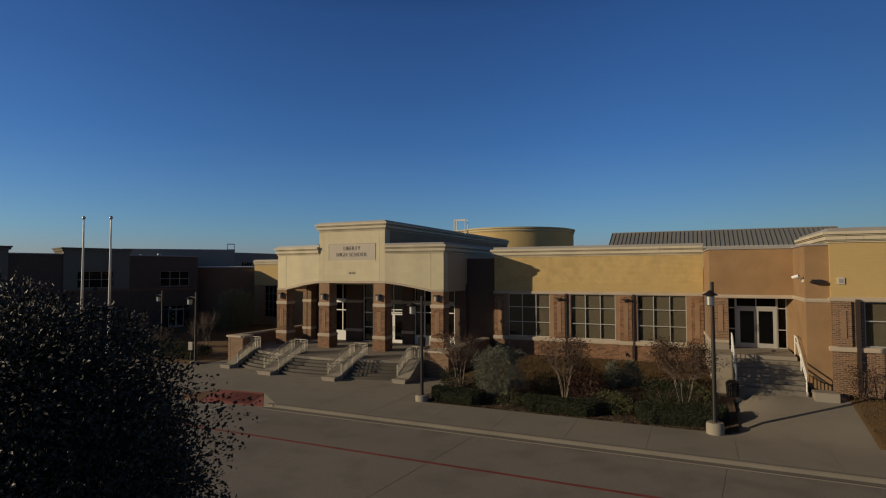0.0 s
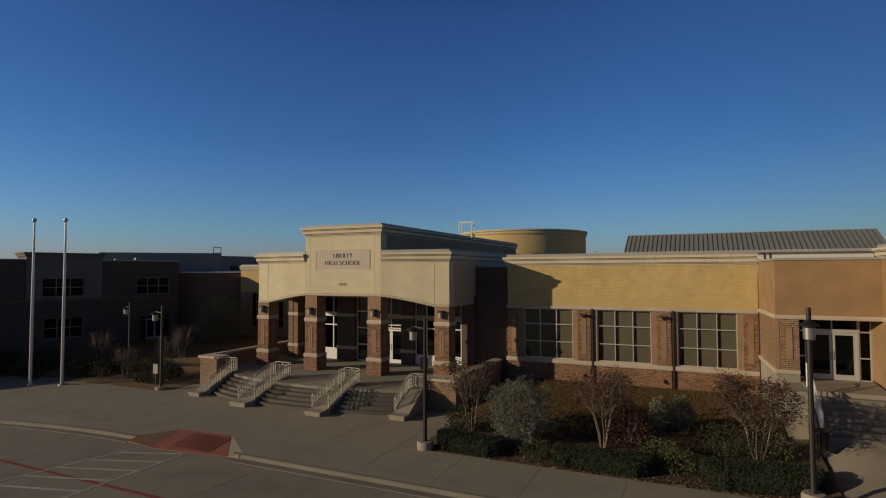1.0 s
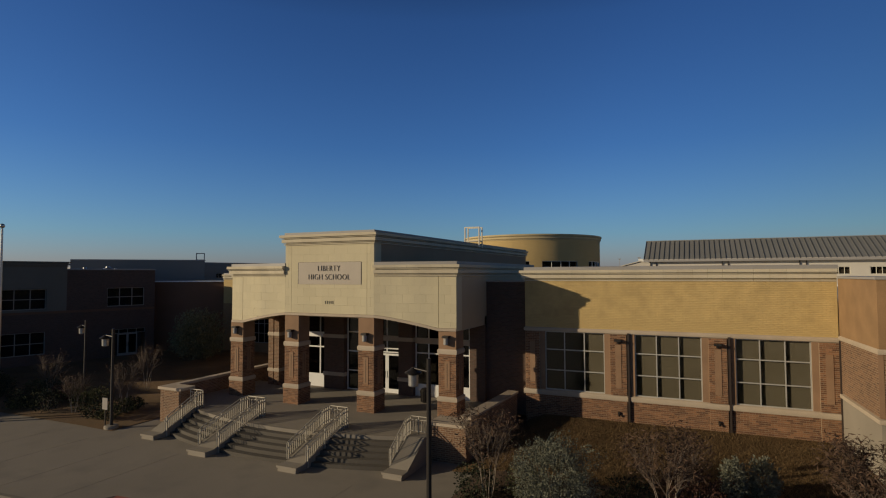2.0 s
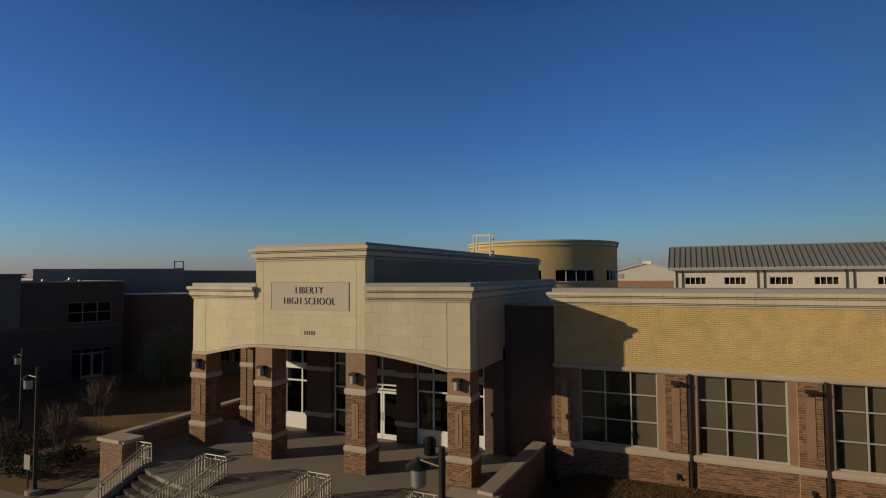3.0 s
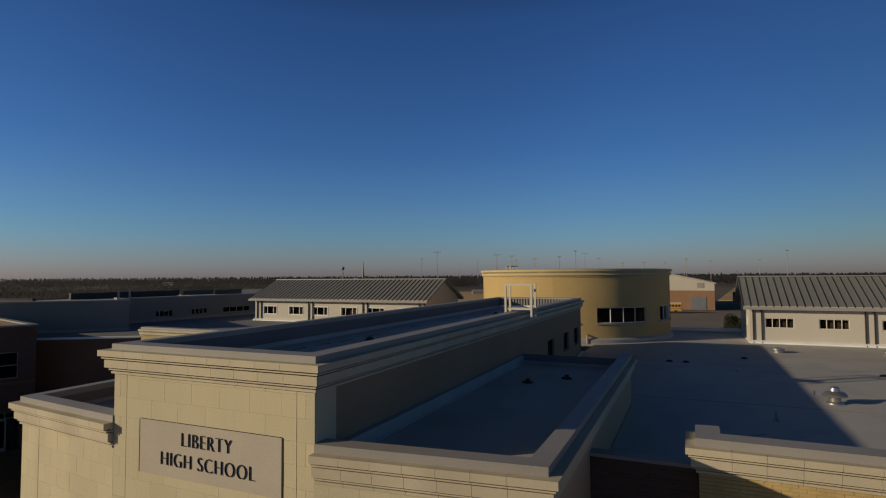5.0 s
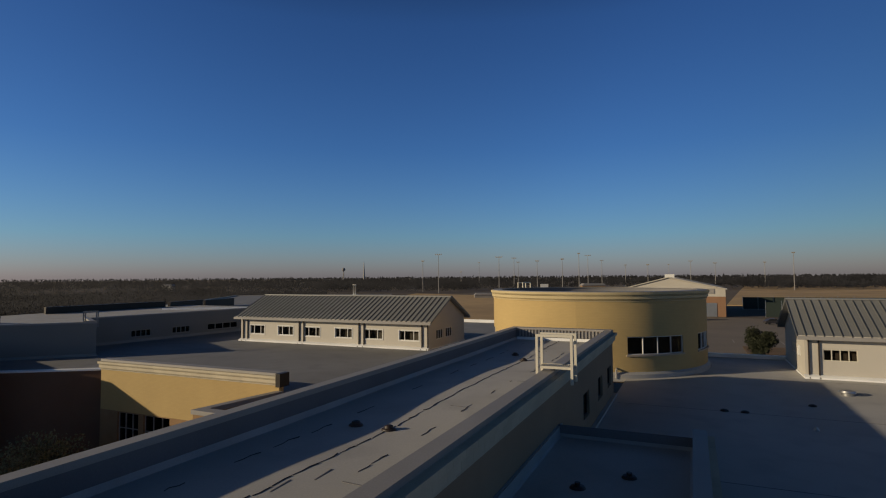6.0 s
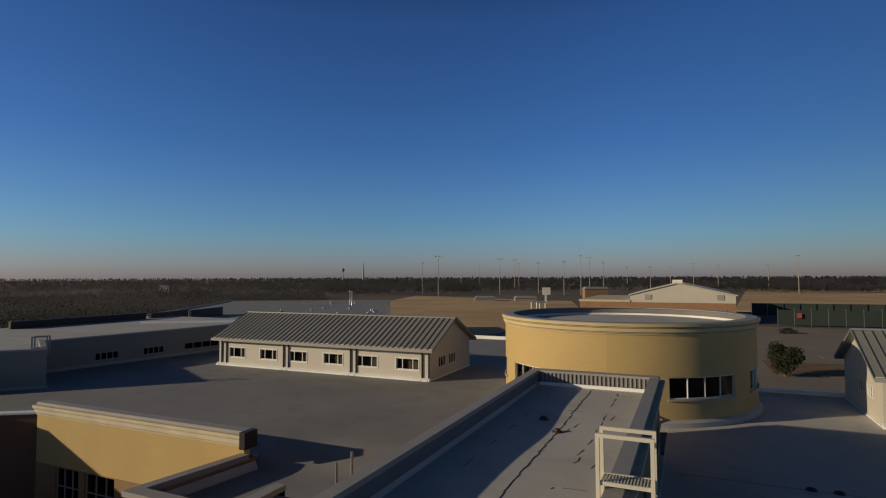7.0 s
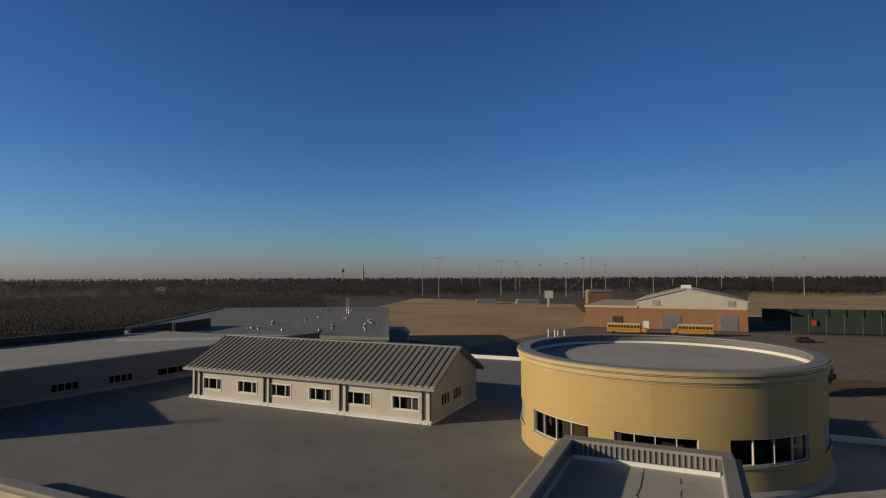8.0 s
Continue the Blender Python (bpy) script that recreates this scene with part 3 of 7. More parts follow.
def flat_slab(corners, thick=0.15):
    bm = bmesh.new()
    a, b = [bm.verts.new(p) for p in corners], [bm.verts.new((p[0], p[1], p[2] - thick)) for p in corners]
    bm.faces.new(a)
    bm.faces.new(b[::-1])
    for i in range(len(a)):
        j = (i + 1) % len(a)
        bm.faces.new((a[j], a[i], b[i], b[j]))
    bmesh.ops.recalc_face_normals(bm, faces=bm.faces[:])
    return bm


tagged(part("ramp_landing", flat_slab([(-2.4, -12.06, 0.0), (-1.5, -10.62, 0.0), (1.25, -10.35, 0.0), (3.6, -12.06, 0.0), (3.6, -10.3, 0.001), (-2.4, -10.3, 0.001)]), CONCRETE), "brownish concrete paving round the kerb ramp", "pavement", kind="structure")
tagged(part("ramp_flare", flat_slab([(-2.5, -12.6, -0.08), (-0.8, -12.72, -0.14), (-1.4, -10.64, 0.0), (-2.45, -12.06, 0.002)]), BROWN), "sloped concrete flare beside the kerb ramp", "ramp", kind="structure")
tagged(part("ramp_flare", flat_slab([(3.05, -12.3, -0.13), (3.6, -12.28, 0.0), (3.6, -12.05, 0.002), (1.3, -10.38, 0.0)]), CONCRETE), "sloped concrete flare beside the kerb ramp", "ramp", kind="structure")
ramp = tagged(part("kerb_ramp", flat_slab([(-1.5, -10.64, 0.004), (-0.8, -12.75, -0.135), (3.05, -12.3, -0.128), (1.25, -10.37, 0.004)]), RAMP), "rust-red ribbed kerb ramp down to the drive", "ramp", kind="structure")
rib = mesh_from(cube(-0.02, -0.8, 0, 0.02, 0.8, 0.012), "ramp_rib", RAMP)
for k in range(12):
    piece("ramp_rib", rib, ramp, Matrix.Translation((-0.35 + k * 0.19, -11.5, -0.058)) @ Matrix.Rotation(radians(3.8), 4, "X") @ Matrix.Rotation(radians(12), 4, "Z"))

# beds and lawns
def bed_side(x, y):
    return 9.4 < x < 24.3 and y < 4.5 and y > -8.85 + (0.35 * (10.8 - x) if x < 10.8 else 0) + (0.5 * (x - 23) if x > 23 else 0)


sheet("planting_bed", span(9.0, 24.3, 0.7), span(-9.1, -3.6, 0.5), lambda x, y: grade(x, y) + 0.02 + 0.04 * noise.noise((x, y, 0)), MULCH, "dark bark mulch bed planted with shrubs", bed_side, category="flower bed")
sheet("lawn", span(8.6, 23.5, 0.8), span(-3.6, 4.5, 0.6), lambda x, y: grade(x, y) + 0.02 + 0.03 * noise.noise((x, y, 3)), LAWN, "dormant brown lawn sloping up to the brick wall", category="lawn")
sheet("side_lawn", span(28.78, 60, 1.2), span(-8.9, -3.0, 0.8), lambda x, y: grade(x, y) + 0.03 + 0.03 * noise.noise((x, y, 5)), LAWN, "dormant brown lawn beside the side walkway", category="lawn")
sheet("far_lawn", span(-60, -9.6, 1.2), span(-7.6, 22, 1.2), lambda x, y: 0.03 + 0.05 * noise.noise((x * 0.5, y * 0.5, 2)), LAWN, "dormant brown lawn in the shade of the far wing", lambda x, y: y > (-4.9 if x > -24 else -7.6), category="lawn")

# ---- portico ----
HC, HO, YO = 2.845, 7.19, 0.48
CX = -0.065
portico = thing("entrance_portico", "cream stone entrance portico on four brick columns with raised sign", "building", pose(CX, 0, 0))


def arch(x):
    s = max(0, (abs(x) - HC) / (6.27 - HC))
    return 5.74 - 0.57 * min(1, s) ** 1.3


def face_y(x):
    return 0 if abs(x) <= HC else YO * (abs(x) - HC) / (HO - HC)


# core walls behind the stone face
xs = [-HO, -6.27] + span(-6.27, -HC, 0.4)[1:] + span(-HC, HC, 0.7)[1:] + span(HC, 6.27, 0.4)[1:] + [HO]
front = {}
for sec, lo, hi, top in (("l", -HO, -HC, 8.3), ("c", -HC, HC, 9.9), ("r", HC, HO, 8.3)):
    bm = bmesh.new()
    cols = [[bm.verts.new(p) for p in ((x, face_y(x) + 0.03, arch(x)), (x, face_y(x) + 0.03, top), (x, face_y(x) + 0.7, top), (x, face_y(x) + 0.7, arch(x)))] for x in xs if lo - 1e-6 <= x <= hi + 1e-6]
    for p, q in zip(cols, cols[1:]):
        for k in range(4):
            bm.faces.new((p[k], q[k], q[(k + 1) % 4], p[(k + 1) % 4]))
    bm.faces.new(cols[0])
    bm.faces.new(cols[-1])
    front[sec] = part("front_wall", bm, STONE, portico, "cream cast stone wall with an arched lower edge")
# moulded trim along the arched edge
bm = bmesh.new()
for a, b in zip(xs, xs[1:]):
    v = []
    for x in (a, b):
        for d, h in ((-0.045, 0.0), (-0.045, 0.13), (0.06, 0.13), (0.06, 0.0)):
            v.append(bm.verts.new((x, face_y(x) + d, arch(x) + h)))
    for k in range(4):
        bm.faces.new((v[k], v[(k + 1) % 4], v[4 + (k + 1) % 4], v[4 + k]))
part("arch_trim", bm, TRIM, portico, "pinkish stone trim under the arched wall")

# columns
BRICKED = []


def column(x, y, top, w=0.93):
    col = new("column")
    col.parent = portico
    col.matrix_basis = pose(x, y, 0)
    h = w / 2
    bm = bmesh.new()
    for z0, z1, e in ((0.9, 1.78, 0.05), (2.02, 4.05, 0.0)):
        box(bm, -h - e, -e, z0, h + e, w + e, z1)
        BRICKED.append((col, [((-h - e, -e), (h + e, -e)), ((h + e, -e), (h + e, w + e)), ((h + e, w + e), (-h - e, w + e)), ((-h - e, w + e), (-h - e, -e))], z0, z1, 45, x > 0))
    part("brick_shaft", bm, MORTAR, col)
    part("column_head", cube(-h, 0, 4.3, h, w, top), INSET, col, "plain tan column head")
    for z0, z1, e in ((1.78, 2.02, 0.07), (4.05, 4.3, 0.05)):
        bm = bmesh.new()
        sweep(bm, [(-h, 0), (h, 0), (h, w), (-h, w)], [(-0.2, z0), (e * 0.6, z0), (e, z0 + 0.06), (e, z1 - 0.05), (0.01, z1), (-0.2, z1)], True)
        part("stone_band", bm, TRIM, col)
    for m in (Matrix(), Matrix.Translation((0, w / 2, 0)) @ Matrix.Rotation(radians(90), 4, "Z") @ Matrix.Translation((0, -w / 2, 0))):
        bm = bmesh.new()
        box(bm, -0.14, -0.03, 2.35, 0.14, 0.05, 3.72, m)
        part("inset_panel", bm, INSET, col)
        # near-black strip on the panel, drawn in place of a groove's shade
        bm = bmesh.new()
        box(bm, -0.012, -0.034, 2.45, 0.012, 0.02, 3.62, m)
        part("panel_groove", bm, BRONZE, col)
    lamp = new("wall_lamp")
    lamp.parent = col
    bm = bmesh.new()
    box(bm, -0.17, -0.30, 4.86, 0.17, 0.0, 4.90)
    box(bm, -0.15, -0.28, 4.90, 0.15, 0.0, 4.96)
    box(bm, -0.05, -0.06, 4.5, 0.05, 0.0, 4.86)
    part("lamp_hood", bm, BRONZE, lamp, "dark bronze lamp hood")
    bm = bmesh.new()
    lathe(bm, [(0.09, 4.52), (0.12, 4.55), (0.12, 4.84), (0.09, 4.87)], 12, 0, -0.16)
    part("lamp_glass", bm, LAMP_GLASS, lamp, "frosted lamp glass")
    return col


for s in (-1, 1):
    column(s * (HO - 0.465), YO - 0.06, 5.16)
    column(s * (HC - 0.465), 0.0, 5.73)

# cast stone blocks in running bond
def blocks(x0, x1, z0, z1, row, wide, seed):
    r = random.Random(seed)
    zr, k = z0, 0
    while zr < z1 - 0.05:
        zt = min(z1, zr + row)
        x = x0
        first = wide * (0.5 if k % 2 else 1.0)
        while x < x1 - 0.02:
            xe = min(x1, x + (first if x == x0 else wide))
            if x1 - xe < wide * 0.3:
                xe = x1
            g, pr = 0.001, r.uniform(0, 0.0025)
            za, zb = max(zr, arch(x) + 0.14), max(zr, arch(xe) + 0.14)
            if zt - min(za, zb) > 0.06:
                za, zb = min(za, zt - 0.03), min(zb, zt - 0.03)
                bm = bmesh.new()
                v = []
                for xx, zz in ((x + g, za + g), (xe - g, zb + g), (xe - g, zt - g), (x + g, zt - g)):
                    v.append((xx, zz))
                f = [bm.verts.new((p[0], face_y(p[0]) - 0.0 - pr, p[1])) for p in v]
                bk = [bm.verts.new((p[0], face_y(p[0]) + 0.06, p[1])) for p in v]
                bm.faces.new(f)
                for i in range(4):
                    j = (i + 1) % 4
                    bm.faces.new((f[j], f[i], bk[i], bk[j]))
                bmesh.ops.bevel(bm, geom=[e for e in bm.edges if e.verts[0] in f and e.verts[1] in f], offset=0.0016, segments=1, affect="EDGES")
                part("stone_block", bm, STONE, front["c" if abs(x + xe) / 2 < HC else "l" if x < 0 else "r"])
            x = xe
        zr, k = zt, k + 1


blocks(-HC, -HC + 0.42, 5.87, 9.62, 0.45, 0.42, 1)
blocks(-HC + 0.43, HC - 0.43, 5.87, 9.62, 0.45, 0.81, 2)
blocks(HC - 0.42, HC, 5.87, 9.62, 0.45, 0.42, 3)
for s in (-1, 1):
    a, b = sorted((s * HC, s * 6.27))
    blocks(a, b, 5.14, 7.9, 0.45, 0.62, 4 + s)
    a, b = sorted((s * 6.29, s * HO))
    blocks(a, b, 5.14, 7.9, 0.45, 0.6, 8 + s)

# sign
sign = new("sign_panel")
sign.parent = portico
sign.matrix_basis = pose(-CX, 0, 0)
part("panel", cube(-2.0, -0.018, 7.42, 2.0, 0.0, 8.6), SIGN, sign, "grey stone sign panel")
bm = bmesh.new()
for b in ((-2.035, -0.012, 7.42, -2.0, 0.0, 8.6), (2.0, -0.012, 7.42, 2.035, 0.0, 8.6), (-2.0, -0.012, 8.6, 2.0, 0.0, 8.612)):
    box(bm, *b)
part("panel_edge", bm, BRONZE, sign, "dark edge of the sign panel")
for body, z, size in (("LIBERTY", 8.26, 0.40), ("HIGH SCHOOL", 7.80, 0.40)):
    extruded_text(body, size, LETTER, sign, pose(0, -0.033, z, 90, 0, 0) @ Matrix.Diagonal((0.9, 1.1, 1, 1)), "letter")
for k in range(5):
    part("number_bar", cube(-0.235 + k * 0.12, -0.02, 6.39, -0.2 + k * 0.12, 0.0, 6.55), LETTER, sign, "dark unreadable number bar")

# cornices and parapets of the spine and the two side bays
SY, BY = 28.05, 14.7
cornice_run("spine_cornice", [(-HC, SY), (-HC, 0), (HC, 0), (HC, SY)], cornice_profile(9.55, 10.1, 0.26, 0.3), CORNICE, portico, label="stepped cream cornice")
moulding("spine_coping", [(-HC, SY), (-HC, 0), (HC, 0), (HC, SY)], [(-0.34, 10.1), (0.05, 10.1), (0.05, 10.235), (-0.34, 10.245)], COPING, portico, label="grey metal coping")
bm = bmesh.new()
box(bm, -HC, 0.7, 5.9, -HC + 0.3, SY, 10.15)
SP_WIN = [(18.9, 20.3, 7.42, 8.45), (22.7, 24.1, 7.42, 8.45), (25.8, 27.2, 7.42, 8.45)]
wall_with_openings(bm, 0.7, SY, 5.9, 10.15, -HC, -HC + 0.3, SP_WIN, Matrix.Rotation(radians(90), 4, "Z"))
box(bm, -HC + 0.3, SY - 0.4, 5.9, HC - 0.3, SY, 10.15)
part("spine_wall", bm, TAN_STUCCO, portico, "cream stucco upper wall running back from the sign")
for xa, xb, za, zb in SP_WIN:
    window(portico, xa, xb, za, zb, -HC + 0.1, 2, 1, BRONZE, DARK_GLASS, Matrix.Rotation(radians(90), 4, "Z"), back=INTERIOR)
DRAINS = ((0.05, 8.1), (0.05, 20.1))


def spine_z(x, y):
    """The roof membrane, dished towards its two drains."""
    return 9.57 - sum(0.07 * math.exp(-((y - b) / 2.6) ** 2 - ((x - a) / 2.2) ** 2) for a, b in DRAINS)


bm = bmesh.new()
gx, gy = span(-HC + 0.29, HC - 0.29, 0.44), span(0.65, SY - 0.39, 0.55)
V = [[bm.verts.new((x, y, spine_z(x, y))) for x in gx] for y in gy]
for j in range(len(gy) - 1):
    for i in range(len(gx) - 1):
        bm.faces.new((V[j][i], V[j][i + 1], V[j + 1][i + 1], V[j + 1][i]))
part("spine_roof", bm, MEMBRANE_LIGHT, portico, "grey membrane roof with cracked seams")
moulding("spine_flashing", [(-HC + 0.3, 0.7), (-HC + 0.3, SY - 0.4), (HC - 0.3, SY - 0.4), (HC - 0.3, 0.7)], [(0.0, 9.55), (0.09, 9.55), (0.0, 9.7)], GREY_FLASHING, portico, True)
moulding("spine_upstand", [(-HC + 0.3, 0.7), (-HC + 0.3, SY - 0.4), (HC - 0.3, SY - 0.4), (HC - 0.3, 0.7)], [(0.0, 9.7), (0.012, 9.7), (0.012, 10.1), (0.0, 10.1)], PARAPET, portico, True)
bm = bmesh.new()
box(bm, -HC, SY - 0.45, 10.15, HC, SY + 0.1, 10.25)
part("back_coping", bm, COPING, portico)
rib = mesh_from(cube(-0.035, -0.05, 9.74, 0.035, 0.0, 10.15), "back_rib", COPING)
for k in range(25):
    piece("back_rib", rib, portico, Matrix.Translation((-2.3 + k * 0.19, SY - 0.41, 0)))
part("back_flashing", cube(-HC + 0.4, SY - 0.52, 9.57, HC - 0.4, SY - 0.46, 9.72), FLASHING, portico, "white flashing at the roof end")
# cracked seams and scuffs of the spine roof
for x, y0, y1, wide, gaps in ((0.05, 1.2, 27.4, 0.009, (0.0, 0.02, 0.05)), (1.05, 2, 15, 0.005, (0.1, 0.5, 1.6)), (1.25, 17, 26.9, 0.005, (0.2, 0.6, 1.4)), (-1.5, 3, 26, 0.005, (0.4, 1.2, 2.4))):
    y = y0
    while y < y1:
        e = min(y1, y + rng.uniform(0.4, 0.9))
        bm = bmesh.new()
        path = [(x + rng.gauss(0, 0.025), y + (e - y) * i / 3) for i in range(4)]
        w, z = wide * rng.uniform(0.5, 1.1), spine_z(x, (y + e) / 2)
        sweep(bm, path, [(-w, z - 0.02), (w, z - 0.02), (w, z + 0.012), (-w, z + 0.013)])
        part("roof_seam", bm, LETTER, portico)
        y = e + rng.choice(gaps)
for k in range(16):
    x, y = rng.uniform(0.0, 2.1), rng.uniform(3, 27)
    z = spine_z(x, y)
    part("roof_scuff", cube(-0.3, -0.012, z - 0.01, 0.3, 0.012, z + 0.009, m=Matrix.Translation((x, y, 0)) @ Matrix.Rotation(radians(rng.choice((5, 82, 95, -4))), 4, "Z")), PARAPET, portico)
for x, y in DRAINS + ((-0.9, 8.1), (-0.75, 21.5)):
    z = spine_z(x, y)
    bm = bmesh.new()
    lathe(bm, [(0.2, z - 0.02), (0.17, z + 0.04), (0.12, z + 0.06), (0.1, z + 0.11), (0.04, z + 0.13)], 12, x, y)
    part("roof_drain", bm, DOWNPIPE, portico)

for s in (-1, 1):
    f = [(s * HO, YO), (s * HO, BY), (s * HC, BY)]
    loop = [(s * HC, 0.02), (s * HO, YO), (s * HO, BY)]
    if s < 0:
        loop = loop[::-1]
    cornice_run("bay_cornice", loop, cornice_profile(7.84, 8.42, 0.25, 0.3), CORNICE, portico, label="stepped cream cornice")
    moulding("bay_coping", loop, [(-0.34, 8.42), (0.05, 8.42), (0.05, 8.575), (-0.34, 8.585)], COPING, portico, label="grey metal coping")
    bm = bmesh.new()
    a, b = sorted((s * HO, s * (HO - 0.3)))
    box(bm, a, YO + 0.7, 5.15, b, BY, 8.5)
    c, d = sorted((s * HC, s * (HO - 0.3)))
    box(bm, c, BY - 0.4, 5.15, d, BY, 8.1)
    part("bay_side_wall", bm, STUCCO, portico, "plain cream stucco side wall")
    bm = bmesh.new()
    prism(bm, [(s * HC, 0.22), (s * (HO - 0.3), 0.66), (s * (HO - 0.3), BY - 0.4), (s * HC, BY - 0.4)], 7.7, 8.06)
    part("bay_roof", bm, MEMBRANE_LIGHT, portico, "grey membrane roof over the side bay")
    up = [(s * HC, 0.3), (s * HC, BY - 0.4), (s * (HO - 0.3), BY - 0.4), (s * (HO - 0.3), 0.76)][::s]
    moulding("bay_flashing", up, [(0.0, 8.06), (0.12, 8.06), (0.0, 8.14)], GREY_FLASHING, portico, True)
    moulding("bay_upstand", up, [(0.0, 8.14), (0.012, 8.14), (0.012, 8.42), (0.0, 8.42)], PARAPET, portico, True)
    part("bay_wall_flashing", cube(*sorted((s * HC, s * (HC + 0.06)))[:1], 0.9, 8.06, *sorted((s * HC, s * (HC + 0.06)))[1:], BY, 8.36), GREY_FLASHING, portico)
    part("bay_end_curb", cube(c, BY - 0.4, 8.1, d, BY, 8.16), COPING, portico)
    for x, y in ((0.35, 10.0), (0.62, 11.2)):
        bm = bmesh.new()
        lathe(bm, [(0.2, 8.06), (0.16, 8.12), (0.07, 8.14), (0.07, 8.2)], 12, c + (d - c) * x, y)
        part("roof_drain", bm, DOWNPIPE, portico)
part("soffit", cube(-HO + 0.4, 0.8, 5.62, HO - 0.4, 4.6, 5.75), STUCCO, portico, "plain soffit under the portico")

# lobby front behind the columns
lobby = thing("entrance_lobby", "brick lobby wall coloured dark for shade, with white-framed doors and glazing", "building", pose(CX, 0, 0))
GY, PZ = 4.45, 0.95
LOB = [(-4.9, -3.35, PZ, 5.6), (-1.8, 0.02, PZ, 5.6), (0.1, 1.9, PZ, 5.6), (2.9, 6.3, PZ, 5.6)]
bm = bmesh.new()
wall_with_openings(bm, -HO, HO, PZ - 0.2, 5.62, GY, GY + 0.3, LOB)
for x0, x1 in ((-3.31, -1.84), (1.94, 2.86)):
    box(bm, x0, GY - 0.25, PZ, x1, GY, 5.6)
part("lobby_wall", bm, SHADED_BRICK, lobby)
for x0, x1 in ((-3.31, -1.84), (1.94, 2.86)):
    for z in (1.75, 4.05):
        moulding("stone_band", [(x0, GY), (x0, GY - 0.25), (x1, GY - 0.25), (x1, GY)], [(-0.1, z), (0.05, z), (0.05, z + 0.22), (-0.1, z + 0.22)], TRIM, lobby)
window(lobby, -4.9, -3.35, PZ + 0.72, 5.6, GY + 0.05, 2, 3, WHITE, GLASS, splits=[-4.9, -3.83, -3.35], bar_w=0.08, levels=[PZ + 0.72, 3.42, 4.2, 5.6])
part("panel_below", cube(-4.9, GY + 0.03, PZ, -3.35, GY + 0.12, PZ + 0.72), WHITE, lobby, "white panel below the glazing")
part("transom_panel", cube(-4.9, GY - 0.02, 4.05, -3.35, GY + 0.05, 4.35), WHITE, lobby, "white transom panel")
window(lobby, -1.8, 0.02, PZ, 5.6, GY + 0.05, 2, 4, WHITE, GLASS, bar_w=0.07)
window(lobby, 0.1, 1.9, 3.3, 5.6, GY + 0.05, 2, 3, WHITE, GLASS, bar_w=0.07, levels=[3.3, 3.55, 4.1, 5.6])
part("transom_panel", cube(0.1, GY - 0.02, 4.0, 1.9, GY + 0.05, 4.32), TRIM, lobby)
window(lobby, 2.9, 6.3, PZ + 0.62, 5.6, GY + 0.05, 3, 3, WHITE, GLASS, splits=[2.9, 3.75, 5.1, 6.3], bar_w=0.07, levels=[PZ + 0.62, 3.4, 4.1, 5.6])
part("panel_below", cube(2.9, GY + 0.03, PZ, 6.3, GY + 0.12, PZ + 0.62), WHITE, lobby, "white panel below the glazing")
part("transom_panel", cube(2.9, GY - 0.02, 3.95, 6.3, GY + 0.05, 4.28), TRIM, lobby)


def door_leaf(parent, x0, x1, z0, z1, y, paint=WHITE, side=1):
    leaf = new("door")
    leaf.parent = parent
    bm = bmesh.new()
    for b in ((x0, y, z0, x0 + 0.1, y + 0.05, z1), (x1 - 0.1, y, z0, x1, y + 0.05, z1), (x0 + 0.1, y, z0, x1 - 0.1, y + 0.05, z0 + 0.24), (x0 + 0.1, y, z1 - 0.11, x1 - 0.1, y + 0.05, z1)):
        box(bm, *b)
    part("door_frame", bm, paint, leaf)
    g = part("pane", cube(x0 + 0.09, y + 0.02, z0 + 0.23, x1 - 0.09, y + 0.03, z1 - 0.1), GLASS, leaf)
    g.visible_shadow = False
    hx = x1 - 0.06 if side > 0 else x0 + 0.06
    bar("handle", [(hx, y, z0 + 0.9), (hx, y - 0.06, z0 + 0.92), (hx, y - 0.06, z0 + 1.25), (hx, y, z0 + 1.27)], 0.015, BRONZE, leaf)
    return leaf


door_leaf(lobby, 0.1, 0.99, PZ, 3.25, GY + 0.06, side=1)
door_leaf(lobby, 1.01, 1.9, PZ, 3.25, GY + 0.06, side=-1)
bm = bmesh.new()
box(bm, -HO + 0.3, 9.0, PZ - 0.1, HO - 0.3, 9.2, 5.6)
box(bm, -HO, GY + 0.3, PZ - 0.1, -HO + 0.3, 9.2, 5.6)
box(bm, HO - 0.3, GY + 0.3, PZ - 0.1, HO, 9.2, 5.6)
box(bm, -HO, GY + 0.3, PZ - 0.15, HO, 9.2, PZ - 0.1)
part("lobby_interior", bm, INTERIOR, lobby)

# end pier of the lobby wall
pier = thing("lobby_pier", "paired brick pier with stone bands at the lobby corner", "pier", pose(-6.95, 3.75, 0))
for x0, x1 in ((-0.45, -0.06), (0.02, 0.4)):
    bm = bmesh.new()
    for z0, z1 in ((PZ, 1.78), (2.0, 4.05), (4.28, 5.6)):
        box(bm, x0, 0, z0, x1, 0.69, z1)
    part("brick_shaft", bm, BRICK, pier)
    for z0, z1 in ((1.78, 2.0), (4.05, 4.28)):
        bm = bmesh.new()
        sweep(bm, [(x0, 0), (x1, 0), (x1, 0.69), (x0, 0.69)], [(-0.1, z0), (0.03, z0), (0.035, z1 - 0.05), (0.0, z1), (-0.1, z1)], True)
        part("stone_band", bm, TRIM, pier)

# brick link between portico and wing
link = thing("link_wall", "brick wall coloured dark for shade between the portico and the wing", "wall")
part("brick_wall", cube(7.0, 4.75, 0.4, 9.5, 5.05, 7.5), SHADED_BRICK, link)
